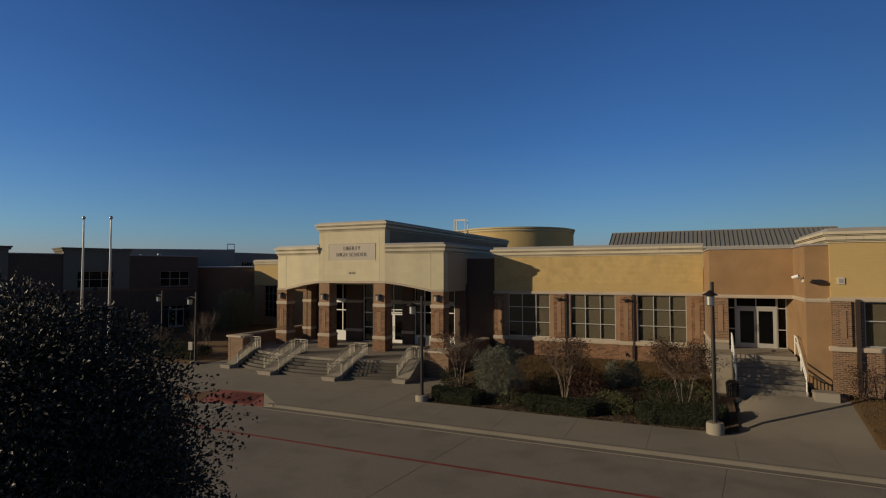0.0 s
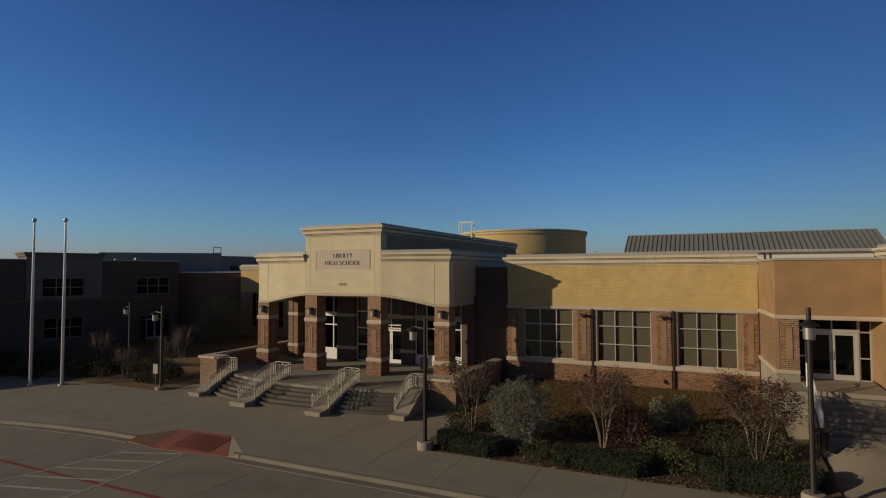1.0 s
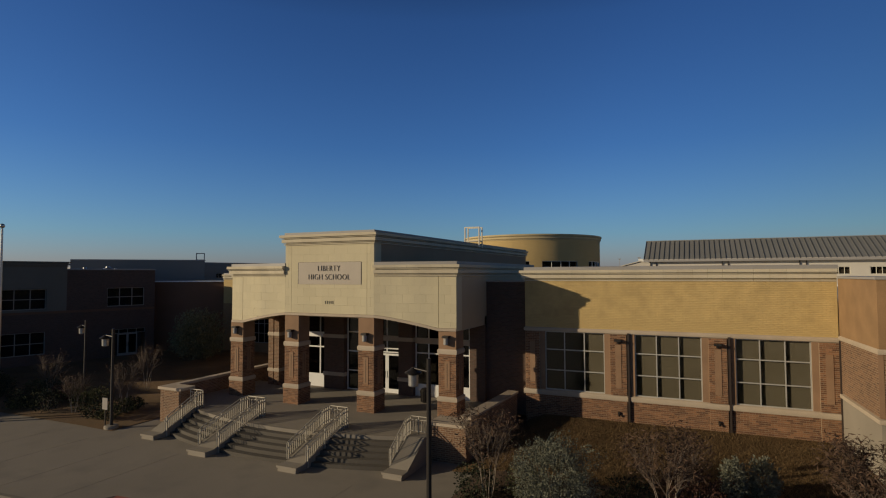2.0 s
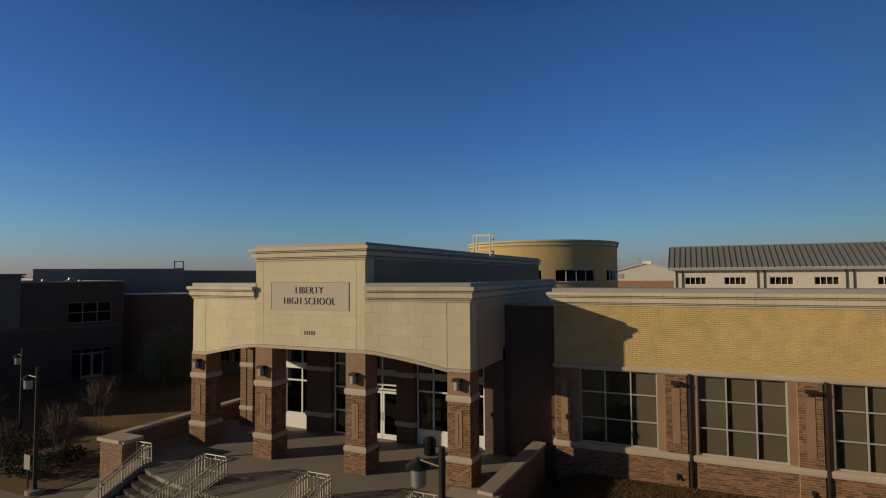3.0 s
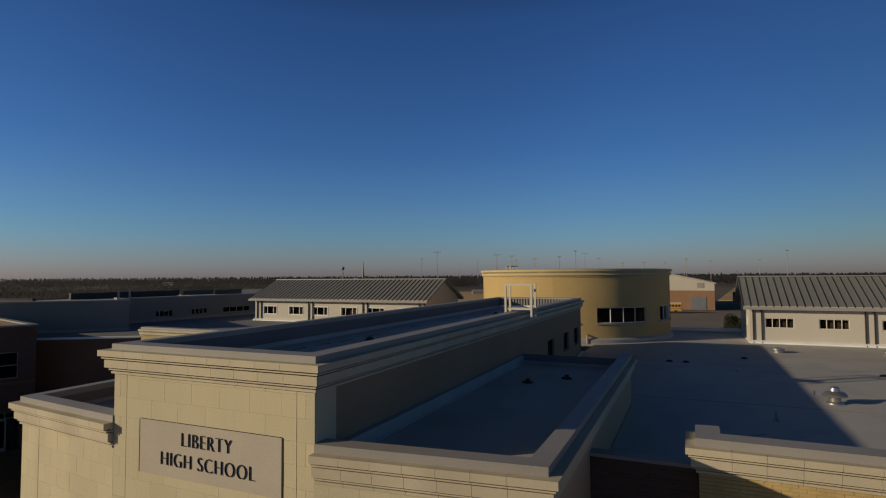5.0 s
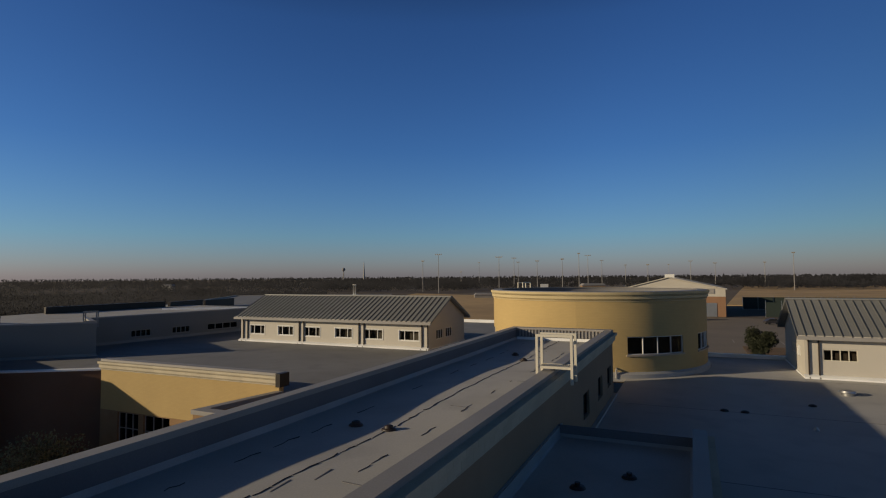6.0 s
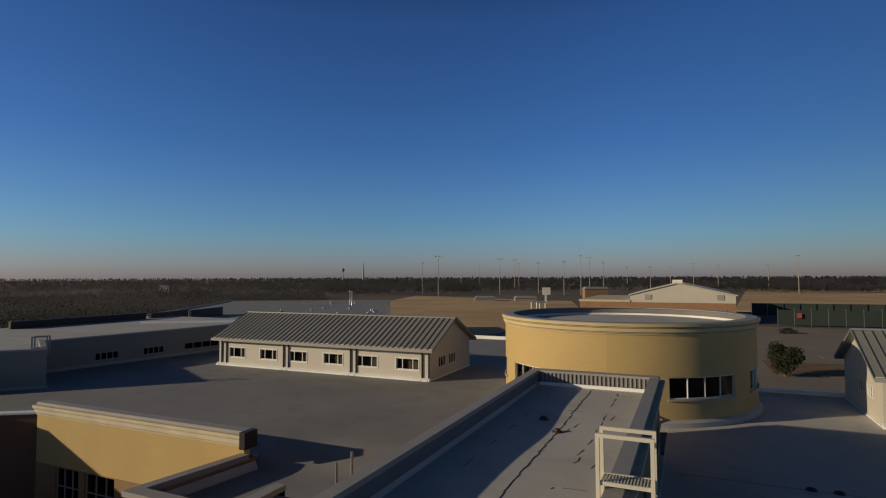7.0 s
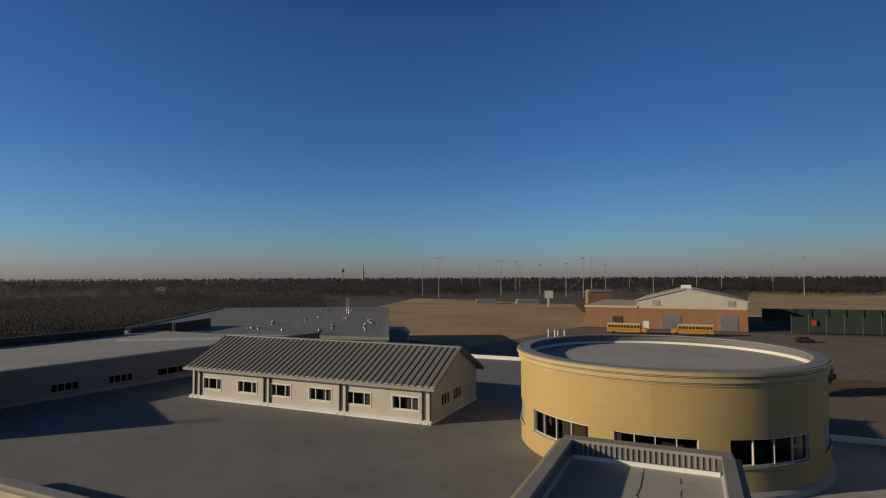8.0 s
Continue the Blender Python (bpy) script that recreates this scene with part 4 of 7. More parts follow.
part("coping", cube(7.0, 4.7, 7.5, 9.5, 5.1, 7.58), COPING, link)

# ---- plaza and stairs ----
plaza = thing("raised_plaza", "raised concrete entrance plaza with curved front steps", "plaza")
def step_y(x):
    return -5.62 + 0.028 * x * x


outline = [(-9.2, 4.45), (-9.2, -2.2), (-8.0, -2.6)] + [(x, step_y(x) + 1.6) for x in span(-7.0, 7.0, 0.7)] + [(8.4, -2.5), (8.8, 4.45)]
bm = bmesh.new()
prism(bm, outline, -0.05, PZ)
part("plaza_floor", bm, CONCRETE, plaza)
for n, (xa, xb) in enumerate(((-6.2, -2.95), (-1.9, 2.1), (3.0, 6.4))):
    for k in range(5):
        bm = bmesh.new()
        d = 0.32 * k
        z = PZ * (k + 1) / 6
        xsn = span(xa, xb, 0.45)
        prism(bm, [(x, step_y(x) + d) for x in xsn] + [(x, step_y(x) + 1.65) for x in xsn[::-1]], z - PZ / 6, z)
        bmesh.ops.bevel(bm, geom=[e for e in bm.edges if all(abs(v.co.z - z) < 1e-5 for v in e.verts)], offset=0.02, segments=2, affect="EDGES")
        part("step", bm, SHADED_STEPSTONE, plaza)


def cheek(xa, xb, yf, yb):
    """A broad sloped wall beside the steps, with a low block at its foot and rails on both edges."""
    c = new("cheek_wall")
    c.parent = plaza
    bm = bmesh.new()
    prof = [(yf, -0.05), (yf, 0.15), (yf + 0.5, 0.22), (yb - 0.4, 1.1), (yb + 0.1, 1.12), (yb + 0.1, -0.05)]
    va, vb = [bm.verts.new((xa, y, z)) for y, z in prof], [bm.verts.new((xb, y, z)) for y, z in prof]
    bm.faces.new(va)
    bm.faces.new(vb[::-1])
    for i in range(6):
        j = (i + 1) % 6
        bm.faces.new((va[j], va[i], vb[i], vb[j]))
    bmesh.ops.bevel(bm, geom=bm.edges[:], offset=0.02, segments=1, affect="EDGES")
    part("wall_body", bm, CHEEK, c)
    part("foot_cap", cube(xa - 0.03, yf - 0.04, 0.15, xb + 0.03, yf + 0.52, 0.235), CHEEK, c)
    return c


def rail_run(pts, parent, spacing=0.13, height=0.72, skirt=False):
    """A guard rail: top, hand and bottom rail with upright balusters between; with a skirt its posts run down beside the wall."""
    r = new("railing")
    r.parent = parent
    P = [Vector(p) for p in pts]
    bar("top_rail", [p + Vector((0, 0, height)) for p in P], 0.024, RAIL, r, 6)
    bar("mid_rail", [p + Vector((0, 0, height - 0.14)) for p in P], 0.016, RAIL, r, 6)
    bar("bottom_rail", [p + Vector((0, 0, 0.10)) for p in P], 0.016, RAIL, r, 6)
    bal = mesh_from(cube(-0.012, -0.012, 0.10, 0.012, 0.012, height - 0.14), "baluster", RAIL)
    post = mesh_from(cube(-0.022, -0.022, -0.26 if skirt else -0.02, 0.022, 0.022, height), "post", RAIL)
    if skirt:
        bar("hand_rail", [P[0] + Vector((0.05, -0.12, height - 0.3))] + [p + Vector((0.05, 0, height - 0.16)) for p in P], 0.02, RAIL, r, 6)
        bar("end_loop", [P[0] + Vector((0, 0, height)), P[0] + Vector((0, -0.1, height - 0.06)), P[0] + Vector((0, -0.12, height - 0.3)), P[0] + Vector((0, -0.1, 0.02))], 0.02, RAIL, r, 6)
    for a, b in zip(P, P[1:]):
        n = max(1, int((b - a).length / spacing))
        for k in range(n + 1):
            end = k % max(1, n // 2) == 0
            piece("post" if end else "baluster", post if end else bal, r, Matrix.Translation(a.lerp(b, k / n)))
    return r


for xa, xb, yf, yb, sides in ((-7.05, -6.2, -5.46, -2.6, "r"), (-2.97, -1.9, -6.3, -2.7, "lr"), (2.08, 3.02, -6.3, -2.75, "lr"), (6.4, 7.25, -5.28, -2.9, "l")):
    c = cheek(xa, xb, yf, yb)
    lo, hi = (lambda x: (x, yf + 0.72, 0.27)), (lambda x: (x, yb - 0.4, 1.1))
    top = lambda x: (x, yb + 0.05, 1.12)
    if "l" in sides:
        rail_run([lo(xa - 0.03), hi(xa - 0.03), top(xa - 0.03)], c, skirt=True)
    if "r" in sides:
        rail_run([lo(xb + 0.03), hi(xb + 0.03), top(xb + 0.03)], c, skirt=True)
    rail_run([top(xa - 0.03), top(xb + 0.03)], c)


def low_wall(pts, z0, z1, label):
    w = thing("low_wall", label, "wall")
    bm = bmesh.new()
    sweep(bm, pts, [(-0.2, z0), (0.2, z0), (0.2, z1), (-0.2, z1)])
    part("brick_body", bm, BRICK, w)
    bm = bmesh.new()
    sweep(bm, pts, [(-0.27, z1), (0.27, z1), (0.27, z1 + 0.1), (-0.27, z1 + 0.13)])
    part("stone_cap", bm, TRIM, w)
    return w


low_wall([(-9.0, 6.5), (-9.0, -2.1)], -0.05, 1.75, "low brick plaza wall with a pale stone cap")
pier = thing("brick_pier", "square brick pier with stone cap at the stair end", "pier")
part("brick_body", cube(-8.72, -2.9, -0.05, -7.42, -2.1, 1.76), BRICK, pier)
part("end_fin", cube(-9.0, -2.86, -0.05, -8.78, -2.1, 1.76), BRICK, pier)
part("recess", cube(-8.78, -2.7, -0.05, -8.72, -2.1, 1.76), SHADED_BRICK, pier)
part("stone_cap", cube(-9.07, -2.98, 1.76, -7.35, -2.02, 1.9), TRIM, pier)
low_wall([(8.45, -1.7), (8.75, 4.4)], -0.05, 1.62, "low brick plaza wall beside the planting bed")
pier = thing("brick_pier", "brick pier beneath the end column of the portico", "pier")
part("brick_body", cube(7.2, -2.65, -0.05, 8.85, -1.5, 1.5), BRICK, pier)
part("stone_cap", cube(7.14, -2.71, 1.5, 8.91, -1.44, 1.62), TRIM, pier)


def bench_bin(x, y, z):
    b = thing("litter_bin", "dark slatted metal litter bin with a grey top", "litter bin", pose(x, y, z) @ Matrix.Scale(0.82, 4))
    bm = bmesh.new()
    lathe(bm, [(0.22, 0.0), (0.25, 0.05), (0.29, 0.78), (0.24, 0.8)], 18)
    part("bin_body", bm, BRONZE, b)
    bm = bmesh.new()
    lathe(bm, [(0.31, 0.78), (0.32, 0.84), (0.2, 0.93), (0.1, 0.95)], 18)
    part("bin_lid", bm, BRONZE, b)
    sl = mesh_from(cube(-0.015, -0.012, 0.04, 0.015, 0.012, 0.78), "slat", BRONZE)
    for k in range(18):
        piece("slat", sl, b, Matrix.Rotation(k * math.pi / 9, 4, "Z") @ Matrix.Translation((0.285, 0, 0)) @ Matrix.Rotation(radians(4), 4, "Y"))
    return b


bench_bin(4.1, 3.2, PZ)
bench_bin(24.25, -4.9, 0.72)

# ---- right wing ----
WY = 4.3
wing = thing("classroom_wing", "long wing with yellow block upper wall, brick piers and gridded windows", "building")
WWIN = [(10.5, 13.5), (14.93, 17.9), (19.28, 22.22)]
X0, X1 = 9.46, 23.22
bm = bmesh.new()
wall_with_openings(bm, X0, X1, 5.17, 8.15, WY, WY + 0.35, [])
part("upper_wall", bm, YELLOW_MORTAR, wing, "yellow split-face block wall")
part("end_wall", cube(X0, WY + 0.35, 0.3, X0 + 0.35, 5.4, 8.12), YELLOW, wing)
bm = bmesh.new()
box(bm, X0, WY, 0.2, X1, WY + 0.35, 1.7)
for a, b in zip([X0] + [w[1] for w in WWIN], [w[0] for w in WWIN] + [X1]):
    box(bm, a, WY, 1.97, b, WY + 0.35, 4.97)
part("brick_wall", bm, MORTAR, wing, "red-brown brick lower wall and piers")
moulding("stone_band", [(X0, WY + 0.3), (X0, WY), (X1, WY)], [(-0.2, 4.97), (0.05, 4.97), (0.07, 5.02), (0.07, 5.12), (0.0, 5.17), (-0.2, 5.17)], TRIM, wing, label="pale stone string course")
moulding("sill_band", [(X0, WY + 0.3), (X0, WY), (X1, WY)], [(-0.2, 1.7), (0.06, 1.7), (0.09, 1.76), (0.09, 1.93), (0.02, 1.97), (-0.2, 1.97)], TRIM, wing, label="pale stone sill course")
cornice_run("cornice", [(X0, 5.4), (X0, WY), (X1, WY)], cornice_profile(7.57, 8.12, 0.25, 0.3), CORNICE, wing, label="stepped cream cornice")
moulding("coping", [(X0, 5.4), (X0, WY), (X1, WY), (X1, 6.5)], [(-0.45, 8.12), (0.05, 8.12), (0.05, 8.29), (-0.45, 8.305)], COPING, wing, label="grey metal coping")
part("parapet_back", cube(X0 + 0.36, WY + 0.36, 6.6, X1 - 0.05, WY + 0.42, 8.2), PARAPET, wing)
for a, b in zip([X0] + [w[1] for w in WWIN], [w[0] for w in WWIN] + [X1]):
    part("side_panel", cube(a, WY - 0.014, 1.98, b, WY - 0.001, 4.94), INSET, wing, "flat tan wall panel beside the window")
for x0, x1 in WWIN:
    window(wing, x0, x1, 1.97, 4.97, WY + 0.08, 3, 3, FRAME, CLEAR_GLASS, bar_w=0.05, blind=BLIND, back=INTERIOR, levels=[1.97, 2.98, 4.03, 4.97])
for k, (x0, x1) in enumerate(((9.5, 10.25), (13.78, 14.56), (18.18, 18.95), (22.48, 23.2))):
    bm = bmesh.new()
    box(bm, x0, WY - 0.1, 1.98, x1, WY, 4.94)
    pr = part("brick_pier", bm, MORTAR, wing)
    cx = (x0 + x1) / 2
    part("inset_panel", cube(cx - 0.14, WY - 0.13, 2.35, cx + 0.14, WY - 0.098, 4.45), INSET, pr)
    if k:
        bm = bmesh.new()
        box(bm, x0, WY - 0.1, 0.2, x1, WY, 1.69)
        part("pier_base", bm, MORTAR, wing)
        if k < 3:
            part("downpipe", cube(x1 + 0.04, WY - 0.13, 0.4, x1 + 0.13, WY - 0.03, 5.02), DOWNPIPE, wing, "brown metal downpipe")
            lp = new("wall_light")
            lp.parent = wing
            bm = bmesh.new()
            box(bm, cx - 0.16, WY - 0.42, 4.62, cx + 0.16, WY - 0.1, 4.72)
            box(bm, cx - 0.06, WY - 0.2, 4.5, cx + 0.06, WY - 0.1, 4.62)
            part("lamp_hood", bm, BRONZE, lp)
            bm = bmesh.new()
            box(bm, cx - 0.05, WY - 0.2, 1.05, cx + 0.05, WY - 0.1, 1.2)
            tube(bm, [(cx, WY - 0.15, 1.1), (cx + 0.02, WY - 0.26, 1.02)], 0.05, 8)
            part("tap", bm, BRONZE, wing, "small bronze wall tap")

# ---- side entrance and far right wing ----
entry = thing("side_entrance", "orange stucco side entrance with recessed glazed doors", "building")
EY, DY, FY = -0.3, 0.75, -3.6
bm = bmesh.new()
prism(bm, [(23.24, 4.3), (23.48, EY), (24.36, EY), (24.36, DY + 0.3), (24.0, 4.3)], 2.86, 5.08)
part("brick_wall", bm, BRICK, entry)
bm = bmesh.new()
prism(bm, [(23.24, 4.3), (23.48, EY), (24.36, EY), (24.36, DY + 0.3), (24.0, 4.3)], 0.4, 2.66)
part("base_wall", bm, CHEEK, entry, "pale concrete base wall beside the stairs")
outer = [(23.24, 4.25), (23.48, EY), (27.4, EY), (27.42, FY), (28.36, FY)]
bm = bmesh.new()
prism(bm, outer + [(28.7, FY), (28.7, 4.25)], 5.26, 7.7)
part("upper_wall", bm, ORANGE, entry, "plain orange stucco upper wall")
bm = bmesh.new()
prism(bm, [(27.2, DY + 0.3), (27.2, DY), (27.4, EY), (27.42, FY), (28.7, FY), (28.7, DY + 0.3)], 0.4, 5.08)
part("lower_wall", bm, ORANGE, entry)
part("porch_soffit", cube(24.36, EY + 0.05, 5.08, 27.3, DY + 0.3, 5.2), ORANGE, entry)
moulding("stone_band", outer, [(-0.3, 5.08), (0.04, 5.08), (0.06, 5.13), (0.06, 5.2), (0.0, 5.26), (-0.3, 5.26)], TRIM, entry)
moulding("coping", outer, [(-0.4, 7.7), (0.06, 7.7), (0.06, 7.79), (-0.4, 7.81)], COPING, entry)
part("corner_trim", cube(23.44, EY - 0.015, 2.87, 23.6, EY + 0.01, 5.07), INSET, entry)
part("corner_pipe", cube(23.2, 4.12, 0.6, 23.32, 4.24, 5.05), DOWNPIPE, entry, "brown metal downpipe in the corner")
part("inset_panel", cube(23.86, EY - 0.03, 3.3, 24.1, EY + 0.01, 4.7), INSET, entry)
moulding("sill_band", [(23.24, 4.3), (23.48, EY), (24.36, EY)], [(-0.1, 2.66), (0.06, 2.66), (0.08, 2.72), (0.08, 2.82), (-0.1, 2.86)], TRIM, entry)
FL = 2.35
window(entry, 24.36, 24.78, FL, 5.08, DY, 1, 3, CREAM_METAL, DARK_GLASS, bar_w=0.06, back=INTERIOR, levels=[FL, 3.35, 4.5, 5.08])
window(entry, 26.74, 27.2, FL, 5.08, DY, 1, 3, FRAME, DARK_GLASS, bar_w=0.05, back=INTERIOR, levels=[FL, 3.35, 4.5, 5.08])
window(entry, 24.78, 26.74, 4.55, 5.08, DY, 2, 1, FRAME, DARK_GLASS, bar_w=0.05, back=INTERIOR)
bm = bmesh.new()
for b in ((24.78, DY - 0.03, FL, 24.87, DY + 0.1, 4.55), (26.65, DY - 0.03, FL, 26.74, DY + 0.1, 4.55), (24.87, DY - 0.03, 4.45, 26.65, DY + 0.1, 4.55)):
    box(bm, *b)
part("door_surround", bm, FRAME, entry)
door_leaf(entry, 24.87, 25.75, FL, 4.45, DY, FRAME, 1)
door_leaf(entry, 25.77, 26.65, FL, 4.45, DY, FRAME, -1)
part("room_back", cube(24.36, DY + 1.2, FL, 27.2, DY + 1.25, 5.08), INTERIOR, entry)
bm = bmesh.new()
tube(bm, [(26.98, FY + 0.4, 6.22), (27.2, FY + 0.15, 6.3)], 0.075, 10)
tube(bm, [(27.42, FY + 0.5, 6.12), (27.25, FY + 0.35, 6.16), (27.1, FY + 0.28, 6.24)], 0.03, 8)
box(bm, 27.36, FY + 0.38, 6.0, 27.42, FY + 0.62, 6.22)
part("camera_bracket", bm, WHITE, entry, "white security camera on a bracket")
bm = bmesh.new()
box(bm, 27.6, FY - 0.32, 5.97, 28.12, FY, 6.06)
box(bm, 27.66, FY - 0.2, 6.06, 28.06, FY, 6.13)
part("wall_light", bm, BRONZE, entry, "dark bronze wall light")

stairs = thing("side_stairs", "concrete side stairs with white handrails", "stairs")
part("landing", cube(24.38, -2.3, 0.3, 27.2, 0.7, FL), CHEEK, stairs)
for k in range(7):
    part("step", cube(24.38, -2.3 - 0.31 * (k + 1), 0.3, 27.3, -2.3 - 0.31 * k, FL - 0.178 * (k + 1)), KERB, stairs)
part("cheek_wall", cube(23.6, -2.4, 0.3, 24.36, EY - 0.02, 2.3), CHEEK, stairs)
for x in (24.44, 27.24):
    r = new("handrail")
    r.parent = stairs
    for dz in (0.0, -0.28):
        bar("rail", [(x, -1.3, 3.3 + dz), (x, -2.1, 3.25 + dz), (x, -4.5, 1.86 + dz)], 0.035, WHITE, r, 8)
    for y, z in ((-1.4, 3.3), (-3.1, 2.67), (-4.45, 1.88)):
        bar("post", [(x, y, z - 0.95), (x, y, z)], 0.03, WHITE, r, 8)
    if x < 25:
        bal = mesh_from(cube(-0.011, -0.011, -0.85, 0.011, 0.011, 0.0), "baluster", WHITE)
        for k in range(16):
            piece("baluster", bal, r, Matrix.Translation((x, -2.1 - k * 0.15, 3.25 - k * 0.087)))

block = thing("concrete_block", "low concrete block at the foot of the side stairs", "block")
bm = bmesh.new()
box(bm, 27.45, -4.95, 0.3, 28.4, -4.15, 1.2)
bmesh.ops.bevel(bm, geom=bm.edges[:], offset=0.03, segments=2, affect="EDGES")
part("block_body", bm, CHEEK, block)
dr = thing("dark_railing", "short dark metal railing beside the side stairs", "railing")
for dz in (0.0, 0.55):
    bar("rail", [(27.45, -3.75, 1.75 - dz), (27.9, -3.72, 1.45 - dz), (28.6, -3.72, 1.32 - dz)], 0.02, BRONZE, dr, 6)
bal = mesh_from(cube(-0.01, -0.01, -0.75, 0.01, 0.01, 0.0), "baluster", BRONZE)
for k in range(9):
    x = 27.45 + k * 0.14
    piece("baluster", bal, dr, Matrix.Translation((x, -3.73, 1.75 - (x - 27.45) * 0.667 if x < 27.9 else 1.45 - (x - 27.9) * 0.186)))

east = thing("east_wing", "yellow block east wing with brick base and cream cornice", "building")
EYY, EX = -3.75, 28.36
bm = bmesh.new()
box(bm, EX, EYY, 5.34, 46, EYY + 0.35, 8.3)
box(bm, EX, EYY + 0.35, 5.34, EX + 0.35, 4.0, 8.3)
part("upper_wall", bm, YELLOW, east)
bm = bmesh.new()
wall_with_openings(bm, EX, 46, 0.4, 5.15, EYY, EYY + 0.35, [(29.6, 32.6, 3.13, 5.15), (35.2, 38.2, 3.13, 5.15)])
part("brick_wall", bm, BRICK, east)
part("brick_pier", cube(28.5, EYY - 0.1, 3.14, 29.1, EYY, 5.14), BRICK, east)
part("inset_panel", cube(28.7, EYY - 0.13, 3.5, 28.9, EYY - 0.09, 4.75), INSET, east)
moulding("stone_band", [(EX, 1.0), (EX, EYY), (46, EYY)], [(-0.2, 5.15), (0.05, 5.15), (0.07, 5.2), (0.07, 5.29), (0.0, 5.34), (-0.2, 5.34)], TRIM, east)
moulding("sill_band", [(EX, 1.0), (EX, EYY), (46, EYY)], [(-0.2, 2.9), (0.08, 2.9), (0.1, 2.95), (0.1, 3.08), (0.02, 3.13), (-0.2, 3.13)], TRIM, east)
cornice_run("cornice", [(EX, 4.0), (EX, EYY), (46, EYY)], cornice_profile(7.8, 8.3, 0.28, 0.35), CORNICE, east)
moulding("coping", [(EX, 4.0), (EX, EYY), (46, EYY)], [(-0.5, 8.3), (0.05, 8.3), (0.05, 8.47), (-0.5, 8.49)], COPING, east)
part("downpipe", cube(29.26, EYY - 0.16, 0.6, 29.42, EYY - 0.02, 5.25), DOWNPIPE, east)
vent = part("wall_vent", cube(28.62, EYY - 0.05, 5.93, 28.9, EYY, 6.23), SIDING, east, "white square wall vent")
part("vent_grille", cube(28.68, EYY - 0.06, 5.99, 28.84, EYY - 0.045, 6.17), COPING, vent)
for x0, x1 in ((29.6, 32.6), (35.2, 38.2)):
    window(east, x0, x1, 3.13, 5.15, EYY + 0.1, 3, 2, FRAME, CLEAR_GLASS, bar_w=0.05, blind=BLIND, back=INTERIOR, levels=[3.13, 4.28, 5.15])

# ---- flat roofs ----
RZ, LZ = 6.68, 7.05
roof = thing("flat_roof", "pale grey membrane roof over the wing with vents", "roof", kind="structure")
bm = bmesh.new()
prism(bm, [(2.9, 14.75), (7.15, 14.75), (7.15, 5.02), (9.4, 5.02), (9.4, 4.7), (23.4, 4.7), (23.4, 4.4), (28.6, 4.4), (28.6, -3.3), (46, -3.3), (46, 46.0), (2.9, 46.0)], RZ - 0.3, RZ)
part("membrane", bm, MEMBRANE_LIGHT, roof)
moulding("flashing", [(46, 46.0), (2.9, 46.0)], [(-0.25, RZ), (0.1, RZ), (0.1, RZ + 0.28), (-0.25, RZ + 0.28)], FLASHING, roof)
part("roof_flashing", cube(X0 + 0.4, WY + 0.42, RZ, X1, WY + 0.5, RZ + 0.1), FLASHING, roof)
part("spine_foot_flashing", cube(2.8, 14.8, RZ, 2.98, 28.0, RZ + 0.12), GREY_FLASHING, roof)
bm = bmesh.new()
box(bm, 2.9, 45.8, 0, 46, 46.0, RZ - 0.3)
box(bm, 45.8, -3, 0, 46, 45.8, RZ - 0.3)
part("outer_wall", bm, SIDING, roof)
roof_l = thing("west_roof", "grey membrane roof between the pavilions and the far wing", "roof", kind="structure")
bm = bmesh.new()
prism(bm, [(-2.95, 24.2), (-2.95, 66.5), (-38.5, 66.5), (-70, 66.5), (-60, 14), (-36.2, 16.4), (-28.7, 21.1), (-28.0, 20.2), (-13.3, 20.2), (-13.3, 24.2)], LZ - 0.3, LZ)
part("membrane", bm, MEMBRANE, roof_l)


def link_z(x, y):
    """The membrane falls away from the main roof into the low corner behind the link's parapet."""
    fall = max(0, min(1, (24.2 - y) / 4))
    return LZ - 0.55 * fall * fall * (3 - 2 * fall) * (1 if y < 20.25 else max(0, min(1, (x + 13.3) / 1.6)))


bm = bmesh.new()
rows = []
for y in span(14.8, 20.2, 0.6) + span(20.2, 24.2, 0.4)[1:]:
    x0 = -13.3 - 0.75 * max(0, 20.2 - y) / 5.4
    rows.append([bm.verts.new((x, y, link_z(x, y))) for x in [x0 + (-2.95 - x0) * k / 16 for k in range(17)]])
for a, b in zip(rows, rows[1:]):
    for k in range(16):
        bm.faces.new((a[k], a[k + 1], b[k + 1], b[k]))
part("low_membrane", bm, MEMBRANE, roof_l)
moulding("flashing", [(-2.95, 66.5), (-38.5, 66.5)], [(-0.4, LZ), (0.1, LZ), (0.1, LZ + 0.25), (-0.4, LZ + 0.4)], FLASHING, roof_l)
bm = bmesh.new()
box(bm, -38.5, 66.3, 0, -2.95, 66.5, LZ - 0.3)
part("outer_wall", bm, SIDING, roof_l)


